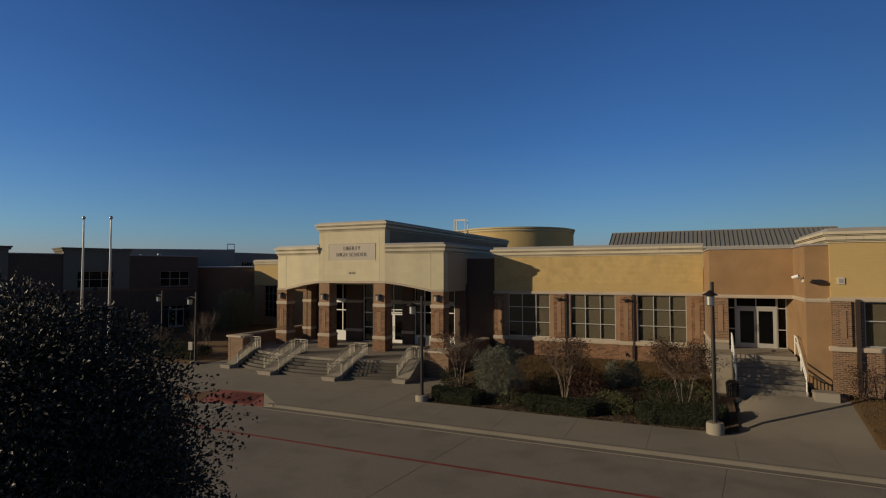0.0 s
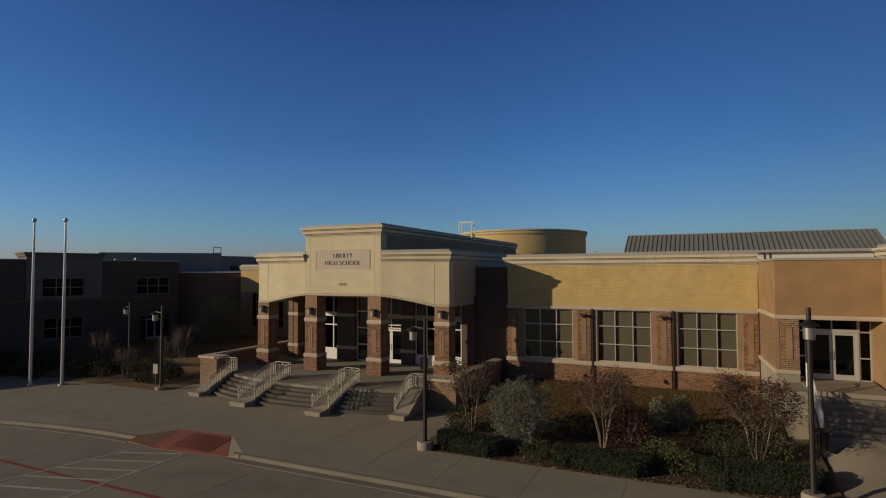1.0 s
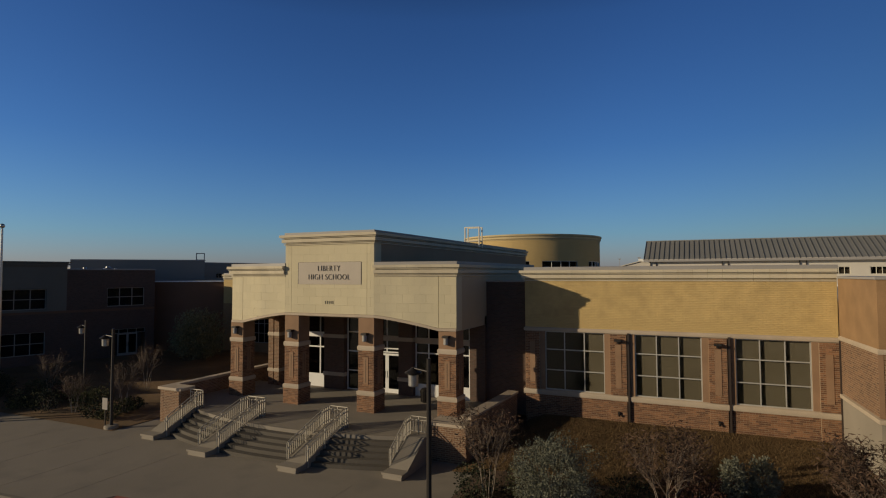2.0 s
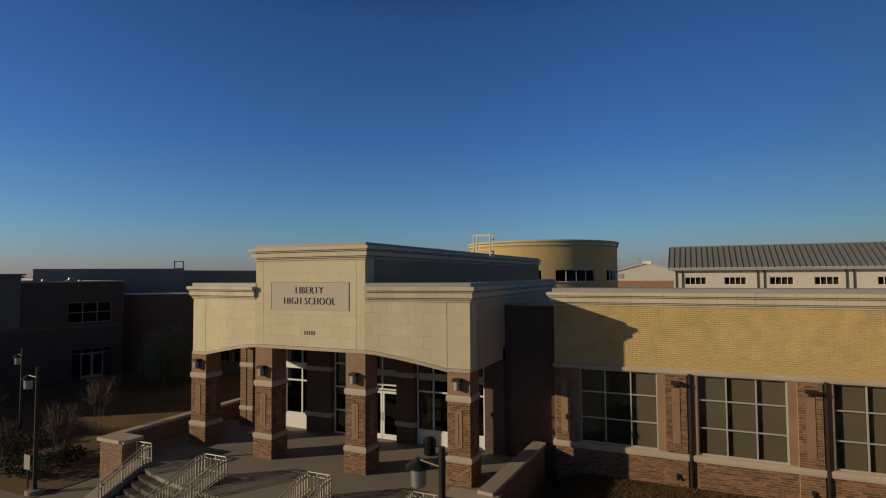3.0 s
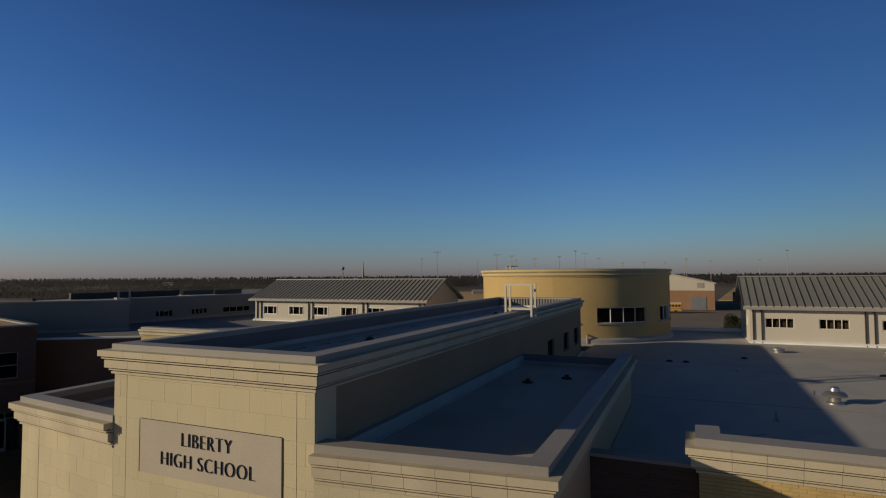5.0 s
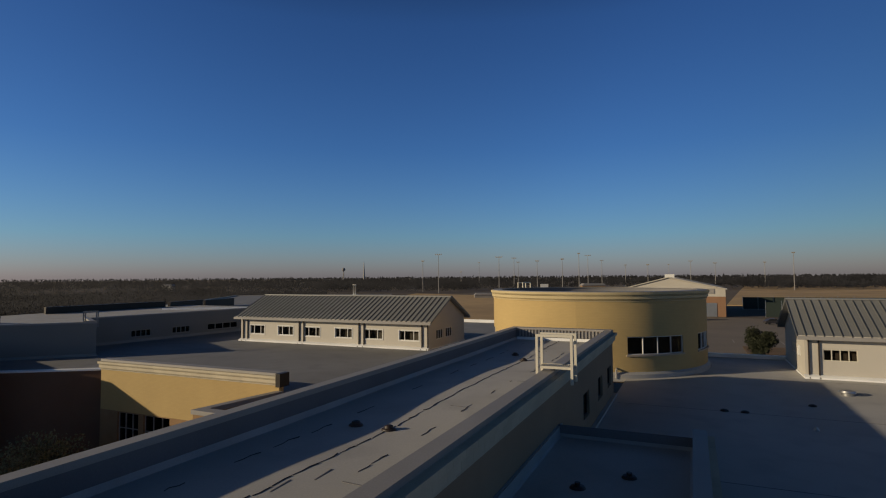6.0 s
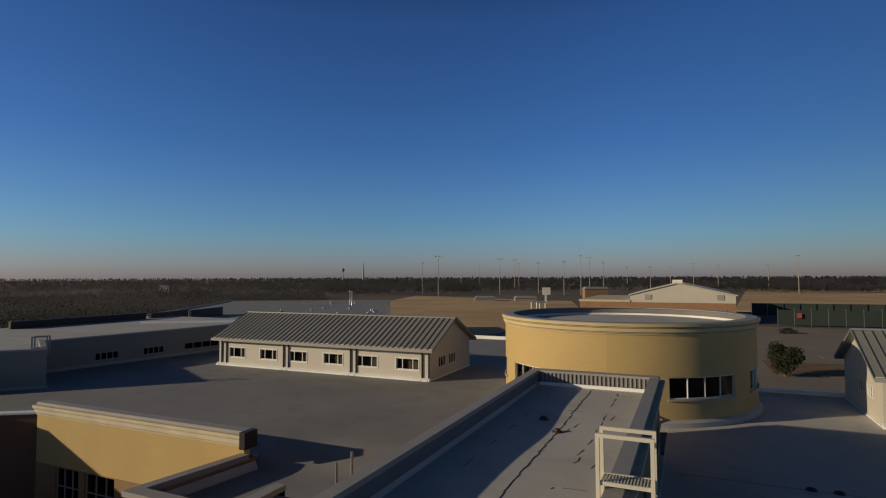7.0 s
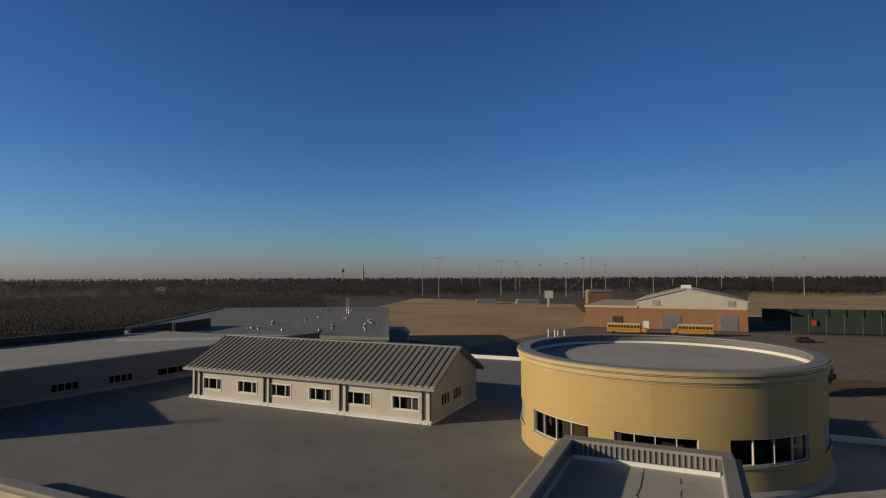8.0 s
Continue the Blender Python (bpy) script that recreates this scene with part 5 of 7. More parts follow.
def roof_vent(x, y, z, kind, s=1.0):
    v = thing("roof_vent", "small galvanised roof vent on the membrane", "roof vent", pose(x, y, z), group="roof vents")
    bm = bmesh.new()
    if kind == "mushroom":
        lathe(bm, [(0.32 * s, 0.0), (0.30 * s, 0.05), (0.2 * s, 0.1), (0.2 * s, 0.32 * s)], 14)
        part("base", bm, POLE, v)
        bm = bmesh.new()
        lathe(bm, [(0.42 * s, 0.30 * s), (0.44 * s, 0.36 * s), (0.34 * s, 0.46 * s), (0.2 * s, 0.5 * s), (0.16 * s, 0.62 * s), (0.1 * s, 0.66 * s)], 14)
        part("hood", bm, POLE, v)
    elif kind == "pipe":
        lathe(bm, [(0.14, 0.0), (0.06, 0.1), (0.055, 0.5 * s), (0.05, 0.5 * s)], 10)
        part("pipe", bm, POLE, v)
    elif kind == "drain":
        lathe(bm, [(0.2, 0.0), (0.17, 0.06), (0.08, 0.1)], 12)
        part("drain_dome", bm, BRONZE, v)
    else:
        lathe(bm, [(0.3 * s, 0.0), (0.3 * s, 0.14), (0.42 * s, 0.18), (0.38 * s, 0.28), (0.1, 0.32)], 14)
        part("hood", bm, POLE, v)
    return v


for x, y, k, s in ((14.4, 17.3, "mushroom", 1.0), (14.4, 32.6, "flat", 1.0), (20.35, 33.3, "flat", 1.0), (18.5, 25.3, "pipe", 0.8), (18.85, 25.5, "pipe", 1.0), (17.9, 24.9, "drain", 1), (19.0, 24.4, "drain", 1),
                   (12.0, 13.6, "pipe", 0.6), (8.15, 26.3, "drain", 1), (9.03, 26.3, "drain", 1), (11.5, 24.0, "pipe", 0.3), (24.0, 27.5, "flat", 1.2), (27.0, 20.0, "mushroom", 1.0), (12.2, 29.0, "drain", 1)):
    roof_vent(x, y, RZ, k, s)
for x, y, k, s in ((-7.77, 18.5, "pipe", 2.9), (-7.9, 19.7, "pipe", 3.0), (-7.0, 19.2, "pipe", 1.8)):
    roof_vent(x, y, link_z(x, y), k, s)
curb = thing("roof_hatch", "long low metal roof duct", "roof vent", pose(24.5, 31.0, RZ, 0, 0, 62))
part("duct", cube(-3, -0.3, 0, 3, 0.3, 0.25), POLE, curb)
# seams of the membrane sheets
for k in range(9):
    part("membrane_seam", cube(3.2, 16 + 3.4 * k, RZ, 30, 16.03 + 3.4 * k, RZ + 0.006), PARAPET, roof) if k % 3 == 0 else None
for k in range(7):
    x, y = rng.uniform(10, 24), rng.uniform(8, 30)
    part("roof_scuff", cube(-0.5, -0.02, RZ, 0.5, 0.02, RZ + 0.008, m=Matrix.Translation((x, y, 0)) @ Matrix.Rotation(rng.uniform(0, 3), 4, "Z")), PARAPET, roof)

# ---- gabled roof pavilions ----
def pavilion(name, x0, x1, y, z, wins, pipes, end_x, label, H, rise, casing, wz):
    """A long cream pavilion with a standing seam gable roof standing on the flat roof."""
    p = thing(name, label, "building")
    D = 8.0
    zt = z + H
    bm = bmesh.new()
    wall_with_openings(bm, x0, x1, z, zt, y, y + 0.3, [(a, b, z + wz[0], z + wz[1]) for a, b in wins])
    box(bm, x0, y + D - 0.3, z, x1, y + D, zt)
    part("long_wall", bm, SIDING, p)
    ends = [(1.6, 3.0), (3.6, 5.0)]
    for xe in (x0, x1):
        bm = bmesh.new()
        a, b = (xe, xe + 0.3) if xe == x0 else (xe - 0.3, xe)
        m = Matrix.Translation((a, y, 0)) @ Matrix(((0, 1, 0, 0), (1, 0, 0, 0), (0, 0, 1, 0), (0, 0, 0, 1)))
        wall_with_openings(bm, 0.3, D - 0.3, z, zt, 0, 0.3, [(c, d, z + wz[0], z + wz[1]) for c, d in ends], m)
        slab_xz(bm, [(0, zt), (D, zt), (D / 2, zt + rise)], 0, 0.3, m)
        part("gable_wall", bm, SIDING, p)
        for c, d in ends:
            mm = m if xe == x0 else Matrix.Translation((xe, y, 0)) @ Matrix(((0, -1, 0, 0), (1, 0, 0, 0), (0, 0, 1, 0), (0, 0, 0, 1)))
            window(p, c, d, z + wz[0], z + wz[1], 0.03, 3, 1, WHITE, FAR_GLASS, mm, bar_w=0.05, back=BLIND)
    for a, b in wins:
        w = b - a
        window(p, a, b, z + wz[0], z + wz[1], y + 0.03, 3 if casing else 4, 1, WHITE if casing else CREAM_METAL, FAR_GLASS, bar_w=0.05, back=BLIND if casing else ROOM, splits=[a, a + w * 0.27, a + w * 0.73, b] if casing else None)
        if not casing:
            continue
        bm = bmesh.new()
        c, d = z + wz[0], z + wz[1]
        for q in ((a - 0.07, y - 0.03, c - 0.07, a, y + 0.02, d + 0.07), (b, y - 0.03, c - 0.07, b + 0.07, y + 0.02, d + 0.07), (a, y - 0.03, d, b, y + 0.02, d + 0.07), (a, y - 0.03, c - 0.07, b, y + 0.02, c)):
            box(bm, *q)
        part("window_casing", bm, WHITE, p)
    slope = math.atan2(rise, D / 2)
    run = (D / 2 + 0.45) / math.cos(slope)
    L = x1 - x0 + 0.9
    for s in (0, 1):
        m = Matrix.Translation(((x0 + x1) / 2, y + D / 2, zt + rise + 0.12)) @ Matrix.Rotation(math.pi * s, 4, "Z") @ Matrix.Rotation(slope, 4, "X")
        r = part("roof_slope", cube(-L / 2, -run, -0.1, L / 2, 0, 0, m=m), SEAM_ROOF, p, "grey standing seam metal roof")
        n = round(L / 0.48)
        rib = mesh_from(cube(-0.022, -run, 0, 0.022, 0, 0.055), "roof_seam", SEAM_RIB)
        for k in range(n + 1):
            piece("roof_seam", rib, r, m @ Matrix.Translation((-L / 2 + L * k / n, 0, 0)))
        part("gutter", cube(-L / 2, -run - 0.12, -0.22, L / 2, -run, 0.0, m=Matrix.Translation(((x0 + x1) / 2, y + D / 2, 0)) @ Matrix.Rotation(math.pi * s, 4, "Z") @ Matrix.Translation((0, run - (D / 2 + 0.45), zt - 0.06))), COPING, p)
    part("ridge_cap", cube(x0 - 0.45, y + D / 2 - 0.2, zt + rise + 0.06, x1 + 0.45, y + D / 2 + 0.2, zt + rise + 0.16), SEAM_ROOF, p)
    part("fascia", cube(x0 - 0.4, y - 0.38, zt - 0.14, x1 + 0.4, y - 0.02, zt - 0.02), SIDING, p)
    for x in pipes:
        for dx in ((-0.26, 0.26) if x not in (pipes[0], pipes[-1]) else ((-0.2, 0.35) if x == pipes[0] else (-0.35, 0.2))):
            bm = bmesh.new()
            box(bm, x + dx - 0.035, y - 0.12, z + 0.12, x + dx + 0.035, y - 0.01, zt - 0.1)
            box(bm, x + dx - 0.035, y - 0.3, zt - 0.2, x + dx + 0.035, y - 0.01, zt - 0.1)
            box(bm, x + dx - 0.035, y - 0.3, z + 0.03, x + dx + 0.035, y - 0.01, z + 0.13)
            part("downpipe", bm, DOWNPIPE, p)
    moulding("base_flashing", [(x0 - 0.08, y), (x1 + 0.08, y)], [(0.004, z), (0.3, z), (0.3, z + 0.12), (0.06, z + 0.26), (0.004, z + 0.26)], FLASHING, p, label="bright white base flashing")
    part("end_flashing", cube(end_x - 0.08, y, z, end_x + 0.08, y + D, z + 0.1), FLASHING, p)
    return p


pavilion("west_pavilion", -34.15, -13.5, 38.45, LZ - 0.03, [(-32.95, -31.2), (-29.5, -27.72), (-26.4, -24.62), (-22.94, -21.12), (-19.85, -17.97), (-16.3, -14.4)], [-33.6, -26.7, -20.1, -13.75], -13.5, "cream roof pavilion with grey standing seam gable and white-cased windows", 2.45, 1.85, True, (0.76, 1.6))
pavilion("east_pavilion", 13.3, 37.0, 37.8, RZ - 0.02, [(14.28, 16.08), (17.58, 19.36), (21.18, 23.02), (24.55, 26.35), (29.0, 30.8), (32.3, 34.1)], [13.7, 20.5, 27.1, 36.6], 13.3, "cream roof pavilion with grey standing seam gable and dark windows", 2.75, 2.0, False, (1.14, 1.86))

# ---- drum ----
DC, DR = (-0.1, 40.75), 7.9
drum = thing("round_drum", "round yellow brick drum with ribbon windows and cream cornice", "building", pose(DC[0], DC[1], 0))


def ring(bm, r0, r1, z0, z1, a0, a1, n):
    """A curved wall from angle a0 to a1 in degrees, counted from the front towards the right."""
    seg = []
    for k in range(n + 1):
        a = radians(a0 + (a1 - a0) * k / n)
        s, c = math.sin(a), -math.cos(a)
        seg.append([bm.verts.new((r * s, r * c, z)) for r, z in ((r1, z0), (r1, z1), (r0, z1), (r0, z0))])
    for p, q in zip(seg, seg[1:]):
        for k in range(4):
            bm.faces.new((p[k], q[k], q[(k + 1) % 4], p[(k + 1) % 4]))
    bm.faces.new(seg[0])
    bm.faces.new(seg[-1][::-1])


DWIN = [(-50.4, -21.2), (-12.0, 13.7), (23.2, 53.5), (66.8, 92.0), (-90.0, -62.0)]
W0, W1 = 8.15, 9.3
bm = bmesh.new()
ring(bm, DR - 0.4, DR, 6.4, W0, 0, 360, 72)
ring(bm, DR - 0.4, DR, W1, 11.7, 0, 360, 72)
cuts = sorted(DWIN)
for (a, b), (c, d) in zip(cuts, cuts[1:] + [(cuts[0][0] + 360, 0)]):
    ring(bm, DR - 0.4, DR, W0, W1, b, c, max(3, int((c - b) / 5)))
ob = part("drum_wall", bm, brick_material("drum_brick", (0.505, 0.36, 0.153), (0.485, 0.345, 0.145), (0.475, 0.338, 0.145), bw=0.4, bh=0.1, joint=0.008, radius=7.9, patchy=0.05), drum, "yellow brick drum wall")
circle = [(DR * math.cos(2 * math.pi * k / 72), DR * math.sin(2 * math.pi * k / 72)) for k in range(72)]
moulding("drum_cornice", circle, cornice_profile(11.55, 12.15, 0.22, 0.3), DRUM_CORNICE, drum, True, "stepped cream cornice")
moulding("drum_coping", circle, [(-0.55, 12.15), (0.1, 12.15), (0.1, 12.18), (-0.55, 12.2)], COPING, drum, True, "grey metal coping")
bm = bmesh.new()
lathe(bm, [(DR - 0.38, 11.3), (DR - 0.38, 11.6), (0.01, 11.65)], 72)
part("drum_roof", bm, MEMBRANE_LIGHT, drum)
inner = [((DR - 0.4) * math.cos(2 * math.pi * k / 72), (DR - 0.4) * math.sin(2 * math.pi * k / 72)) for k in range(72)]
moulding("drum_flashing", inner, [(0.0, 11.6), (-0.14, 11.62), (0.0, 11.76)], FLASHING, drum, True)
moulding("drum_upstand", inner, [(0.0, 11.8), (-0.02, 11.8), (-0.02, 12.14), (0.0, 12.14)], PARAPET, drum, True)
moulding("drum_foot", circle, [(-0.1, 6.5), (0.2, 6.5), (0.18, 6.92), (0.02, 7.06), (-0.1, 7.06)], GREY_FLASHING, drum, True, "pale base flashing")
for a, b in DWIN:
    w = new("window")
    w.parent = drum
    n = 4
    bm = bmesh.new()
    ring(bm, DR - 0.2, DR - 0.05, W0, W0 + 0.045, a, b, 8)
    ring(bm, DR - 0.2, DR - 0.05, W1 - 0.045, W1, a, b, 8)
    for k in range(n + 1):
        c = a + (b - a) * k / n
        e = 0.13
        ring(bm, DR - 0.2, DR - 0.05, W0 + 0.045, W1 - 0.045, max(a, c - e), min(b, c + e), 1)
    part("window_frame", bm, WHITE, w)
    bm = bmesh.new()
    ring(bm, DR - 0.05, DR + 0.07, W0 - 0.1, W0, a - 0.6, b + 0.6, 8)
    part("window_sill", bm, TRIM, w)
    for k in range(n):
        bm = bmesh.new()
        ring(bm, DR - 0.14, DR - 0.12, W0 + 0.06, W1 - 0.06, a + (b - a) * k / n, a + (b - a) * (k + 1) / n, 2)
        g = part("pane", bm, FAR_GLASS, w)
        g.visible_shadow = False
bm = bmesh.new()
lathe(bm, [(DR - 1.6, 7.2), (DR - 1.6, 10.9)], 48)
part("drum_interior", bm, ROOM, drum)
vx, vy = DR * math.sin(radians(18)), -DR * math.cos(radians(18))
bar("vent_pipe", [(vx, vy - 0.2, 6.7), (vx, vy - 0.2, 7.25), (vx, vy, 7.3)], 0.07, COPING, drum)


def roof_ladder(m, label, w=1.2, h=1.65, d=0.7, mat=CREAM_METAL):
    """A step-over guard at the head of a roof ladder."""
    l = thing("roof_ladder", label, "ladder", m)
    for y in (-d / 2, d / 2):
        f = new("side_frame")
        f.parent = l
        for x in (-w / 2, w / 2):
            part("post", cube(x - 0.04, y - 0.04, 0, x + 0.04, y + 0.04, h), mat, f)
        part("top_bar", cube(-w / 2 - 0.04, y - 0.04, h, w / 2 + 0.04, y + 0.04, h + 0.08), mat, f)
    bm = bmesh.new()
    box(bm, -w / 2, -d / 2, 0.46, w / 2, -d / 2 + 0.05, 0.54)
    box(bm, -w / 2, d / 2 - 0.05, 0.46, w / 2, d / 2, 0.54)
    part("step_edge", bm, mat, l)
    g = mesh_from(cube(-0.015, -d / 2 + 0.05, 0.48, 0.015, d / 2 - 0.05, 0.53), "tread_bar", mat)
    for k in range(16):
        piece("tread_bar", g, l, Matrix.Translation((-w / 2 + 0.06 + k * (w - 0.12) / 15, 0, 0)))
    return l


roof_ladder(pose(2.86, 13.85, 9.86), "cream steel step-over ladder guard across the parapet", 1.1, 1.46, 0.62)
roof_ladder(pose(DC[0] - 6.9, DC[1] + 4.3, 11.6, 0, 0, 60), "cream steel ladder guard on the drum rim", 0.95, 1.0, 0.6)

# ---- west side: recessed yellow wall, orange block, two-storey wing ----
west = thing("west_wall", "recessed yellow block wall with cornice and tall gridded window", "building")
bm = bmesh.new()
box(bm, -27.95, 19.9, 4.95, -13.5, 20.25, 7.95)
part("block_wall", bm, YELLOW, west)
# orange stucco at the right; at the left end it stands for shaded yellow block
bm = bmesh.new()
wall_with_openings(bm, -27.95, -13.7, 0, 4.95, 19.885, 20.235, [(-26.3, -24.4, 1.0, 4.9), (-23.95, -21.7, 1.0, 4.9)])
part("stucco_wall", bm, ORANGE, west, "orange stucco wall below the blocks, its left end coloured for shade")
cornice_run("cornice", [(-27.95, 19.9), (-13.5, 19.9)], cornice_profile(7.45, 7.98, 0.27, 0.3), CORNICE, west, label="stepped cream cornice")
moulding("coping", [(-27.95, 19.9), (-13.5, 19.9)], [(-0.45, 7.98), (0.04, 7.98), (0.04, 8.11), (-0.45, 8.13)], COPING, west)
part("cornice_end", cube(-13.5, 19.6, 7.42, -13.2, 20.36, 8.14), BRONZE, west, "dark end cap of the cornice")
for a, b in ((-26.3, -24.4), (-23.95, -21.7)):
    window(west, a, b, 1.0, 4.9, 20.0, 3, 4, GREY_WALL, FAR_GLASS, bar_w=0.055, back=INTERIOR)
orange = thing("west_link", "low orange stucco block with membrane roof beside the lobby", "building")
bm = bmesh.new()
prism(bm, [(-14.35, 15.0), (-7.2, 14.9), (-7.2, 15.3), (-13.9, 15.4), (-13.2, 20.3), (-13.6, 20.3)], 0, 6.98)
part("stucco_wall", bm, ORANGE, orange)
moulding("coping", [(-13.6, 19.9), (-14.35, 15.0), (-7.2, 14.9)], [(-0.45, 6.98), (0.06, 6.98), (0.06, 7.18), (-0.45, 7.2)], COPING, orange)
moulding("flashing", [(-13.3, 20.2), (-13.95, 15.45), (-7.2, 15.35)], [(-0.32, LZ - 0.6), (-0.2, LZ - 0.6), (-0.2, LZ - 0.2), (-0.32, LZ - 0.45)], GREY_FLASHING, orange)

LW = pose(-34.5, 10, 0, 0, 0, 90 - 16)
far = thing("west_wing", "two-storey brown brick wing in shade with raised olive bays", "building", LW)
U0, U1 = -21.5, 5.75
HOLES = []
for a, b in ((-7.1, -3.6), (1.35, 4.75), (-18.5, -15.0)):
    HOLES.append((a, b, 4.92, 6.72))
for a, b in ((-6.9, -3.6), (-18.5, -15.0)):
    HOLES.append((a, b, 0.9, 2.9))
HOLES.append((1.7, 4.9, 0.05, 2.65))
bm = bmesh.new()
wall_with_openings(bm, U0, U1, 0, 8.45, 0, 0.4, HOLES)
box(bm, U1 - 0.4, 0.4, 0, U1, 12, 8.45)
box(bm, U0, 0.4, 0, U0 + 0.4, 40, 8.45)
part("brick_wall", bm, SHADED_BRICK, far)
moulding("stone_band", [(U0, 0), (U1, 0)], [(-0.1, 4.5), (0.05, 4.5), (0.05, 4.72), (-0.1, 4.72)], BROWN, far)
moulding("coping", [(U0, 0), (U1, 0), (U1, 12)], [(-0.4, 8.45), (0.08, 8.45), (0.08, 8.55), (-0.4, 8.57)], COPING, far)
for a, b in ((-8.4, -2.05), (-20.0, -13.0)):
    bm = bmesh.new()
    wall_with_openings(bm, a, b, 4.72, 9.0, -0.12, 0.0, [h for h in HOLES if a < h[0] < b and h[2] > 4])
    box(bm, a, 0.0, 8.46, b, 0.4, 9.0)
    box(bm, a, 0.4, 8.46, a + 0.3, 3, 9.0)
    box(bm, b - 0.3, 0.4, 8.46, b, 3, 9.0)
    bay = part("raised_bay", bm, BAY, far, "raised olive stucco bay")
    moulding("bay_cornice", [(a, 3.0), (a, -0.12), (b, -0.12), (b, 3.0)], cornice_profile(8.75, 9.2, 0.3, 0.3), BAY, far)
for a, b, c, d in HOLES:
    if c > 0.5:
        window(far, a, b, c, d, 0.1, 3, 2, GREY_WALL, FAR_GLASS, bar_w=0.06, back=INTERIOR)
door_leaf(far, 2.4, 3.3, 0.05, 2.2, 0.15, GREY_WALL, 1)
door_leaf(far, 3.3, 4.2, 0.05, 2.2, 0.15, GREY_WALL, -1)
window(far, 1.7, 4.9, 2.22, 2.65, 0.12, 4, 1, GREY_WALL, FAR_GLASS, bar_w=0.05)
part("room_back", cube(1.7, 1.0, 0.05, 4.9, 1.05, 2.65), INTERIOR, far)
part("wing_roof", cube(U0 + 0.4, 0.4, 7.9, U1 - 0.4, 40, 8.15), MEMBRANE, far, "grey membrane roof")
# added block, never in view: it cuts the low sun off the southern court
sun_blocker = thing("unseen_sun_blocker", "unseen brown block added past the west wing to shade the court", "building", LW)
part("brick_wall", cube(-40, 0, 0, -28.5, 14, 8.45), SHADED_BRICK, sun_blocker)
moulding("coping", [(-40, 0), (-28.5, 0), (-28.5, 14)], [(-0.4, 8.45), (0.08, 8.45), (0.08, 8.55), (-0.4, 8.57)], COPING, sun_blocker)
# upper storey set back behind the west roof, with its long windows and the dark screens on its roof
US = pose(-43.7, 29.3, 0, 0, 0, 82.9)
upper = thing("upper_storey", "plain grey-beige upper storey with ribbon windows behind the roof", "building", US)
usi = US.inverted()


def upper_plan(*pts):
    return [tuple((usi @ Vector((x, y, 0))).xy) for x, y in pts]


UP_WIN = [(4.0, 6.05), (8.3, 10.35), (12.5, 16.5)]
bm = bmesh.new()
wall_with_openings(bm, 0, 33, 6.8, 9.56, 0, 0.3, [(a, b, 7.5, 8.2) for a, b in UP_WIN])
part("long_wall", bm, UPPER_WALL, upper)
corner = upper_plan((-47, 15.7), (-37.1, 25.7), (-43.7, 29.3))
moulding("corner_wall", corner, [(-0.3, 6.8), (0.0, 6.8), (0.0, 9.66), (-0.3, 9.66)], UPPER_WALL, upper)
moulding("corner_coping", corner, [(-0.34, 9.66), (0.06, 9.66), (0.06, 9.78), (-0.34, 9.8)], COPING, upper, label="grey metal coping")
moulding("long_coping", [(0.02, 0), (33, 0)], [(-0.34, 9.56), (0.06, 9.56), (0.06, 9.67), (-0.34, 9.69)], COPING, upper, label="grey metal coping")
moulding("foot_flashing", corner, [(0.0, 7.05), (0.12, 7.05), (0.0, 7.25)], GREY_WALL, upper)
moulding("foot_flashing", [(0.1, 0), (33, 0)], [(0.0, 7.05), (0.16, 7.05), (0.0, 7.3)], GREY_WALL, upper)
for a, b in UP_WIN:
    window(upper, a, b, 7.5, 8.2, 0.05, 4, 1, GREY_WALL, FAR_GLASS, bar_w=0.07, back=INTERIOR)
bm = bmesh.new()
prism(bm, upper_plan((-47.1, 16.1), (-37.5, 25.8), (-43.9, 29.4), (-39.9, 62), (-72, 62), (-67.2, 16.1)), 8.6, 8.85)
part("upper_roof", bm, MEMBRANE_LIGHT, upper, "sunlit grey membrane roof")
for p, q, top in (((-67.5, 39.5), (-67.0, 56.5), 9.72), ((-67.4, 57.6), (-70.2, 66.5), 9.55), ((-70.6, 67.4), (-73.5, 77.0), 9.4), ((-60.0, 27.0), (-55.5, 28.2), 9.6)):
    moulding("roof_screen", upper_plan(q, p), [(-0.2, 8.0), (0.2, 8.0), (0.2, top - 0.1), (0.28, top - 0.1), (0.28, top), (-0.28, top), (-0.28, top - 0.1), (-0.2, top - 0.1)], BRONZE, upper, label="dark roof screen")
moulding("roof_kerb", upper_plan((-50.4, 57.0), (-60.5, 50.8)), [(-0.1, 8.85), (0.1, 8.85), (0.1, 9.1), (-0.1, 9.1)], FLASHING, upper)
diag = thing("diagonal_wall", "plain dark brown brick wall beside the courtyard", "wall")
bm = bmesh.new()
prism(bm, [(-36.2, 15.92), (-27.95, 21.33), (-28.15, 21.73), (-36.5, 16.3)], 0, 7.2)
part("brick_wall", bm, BROWN, diag)
moulding("coping", [(-36.2, 15.92), (-27.95, 21.33)], [(-0.4, 7.2), (0.05, 7.2), (0.05, 7.3), (-0.4, 7.32)], FLASHING, diag)
roof_ladder(pose(-37.9, 25.75, 9.3, 0, 0, 45), "grey roof ladder guard above the west wing", 0.9, 1.25, 0.6, COPING)
for u, v, s in ((-1.5, 3.5, 0.8), (0.3, 3.0, 0.9), (2.2, 2.5, 1.1), (3.4, 4.0, 0.8)):
    p = LW @ Vector((u, v, 8.15))
    roof_vent(p.x, p.y, 8.15, "mushroom", s)

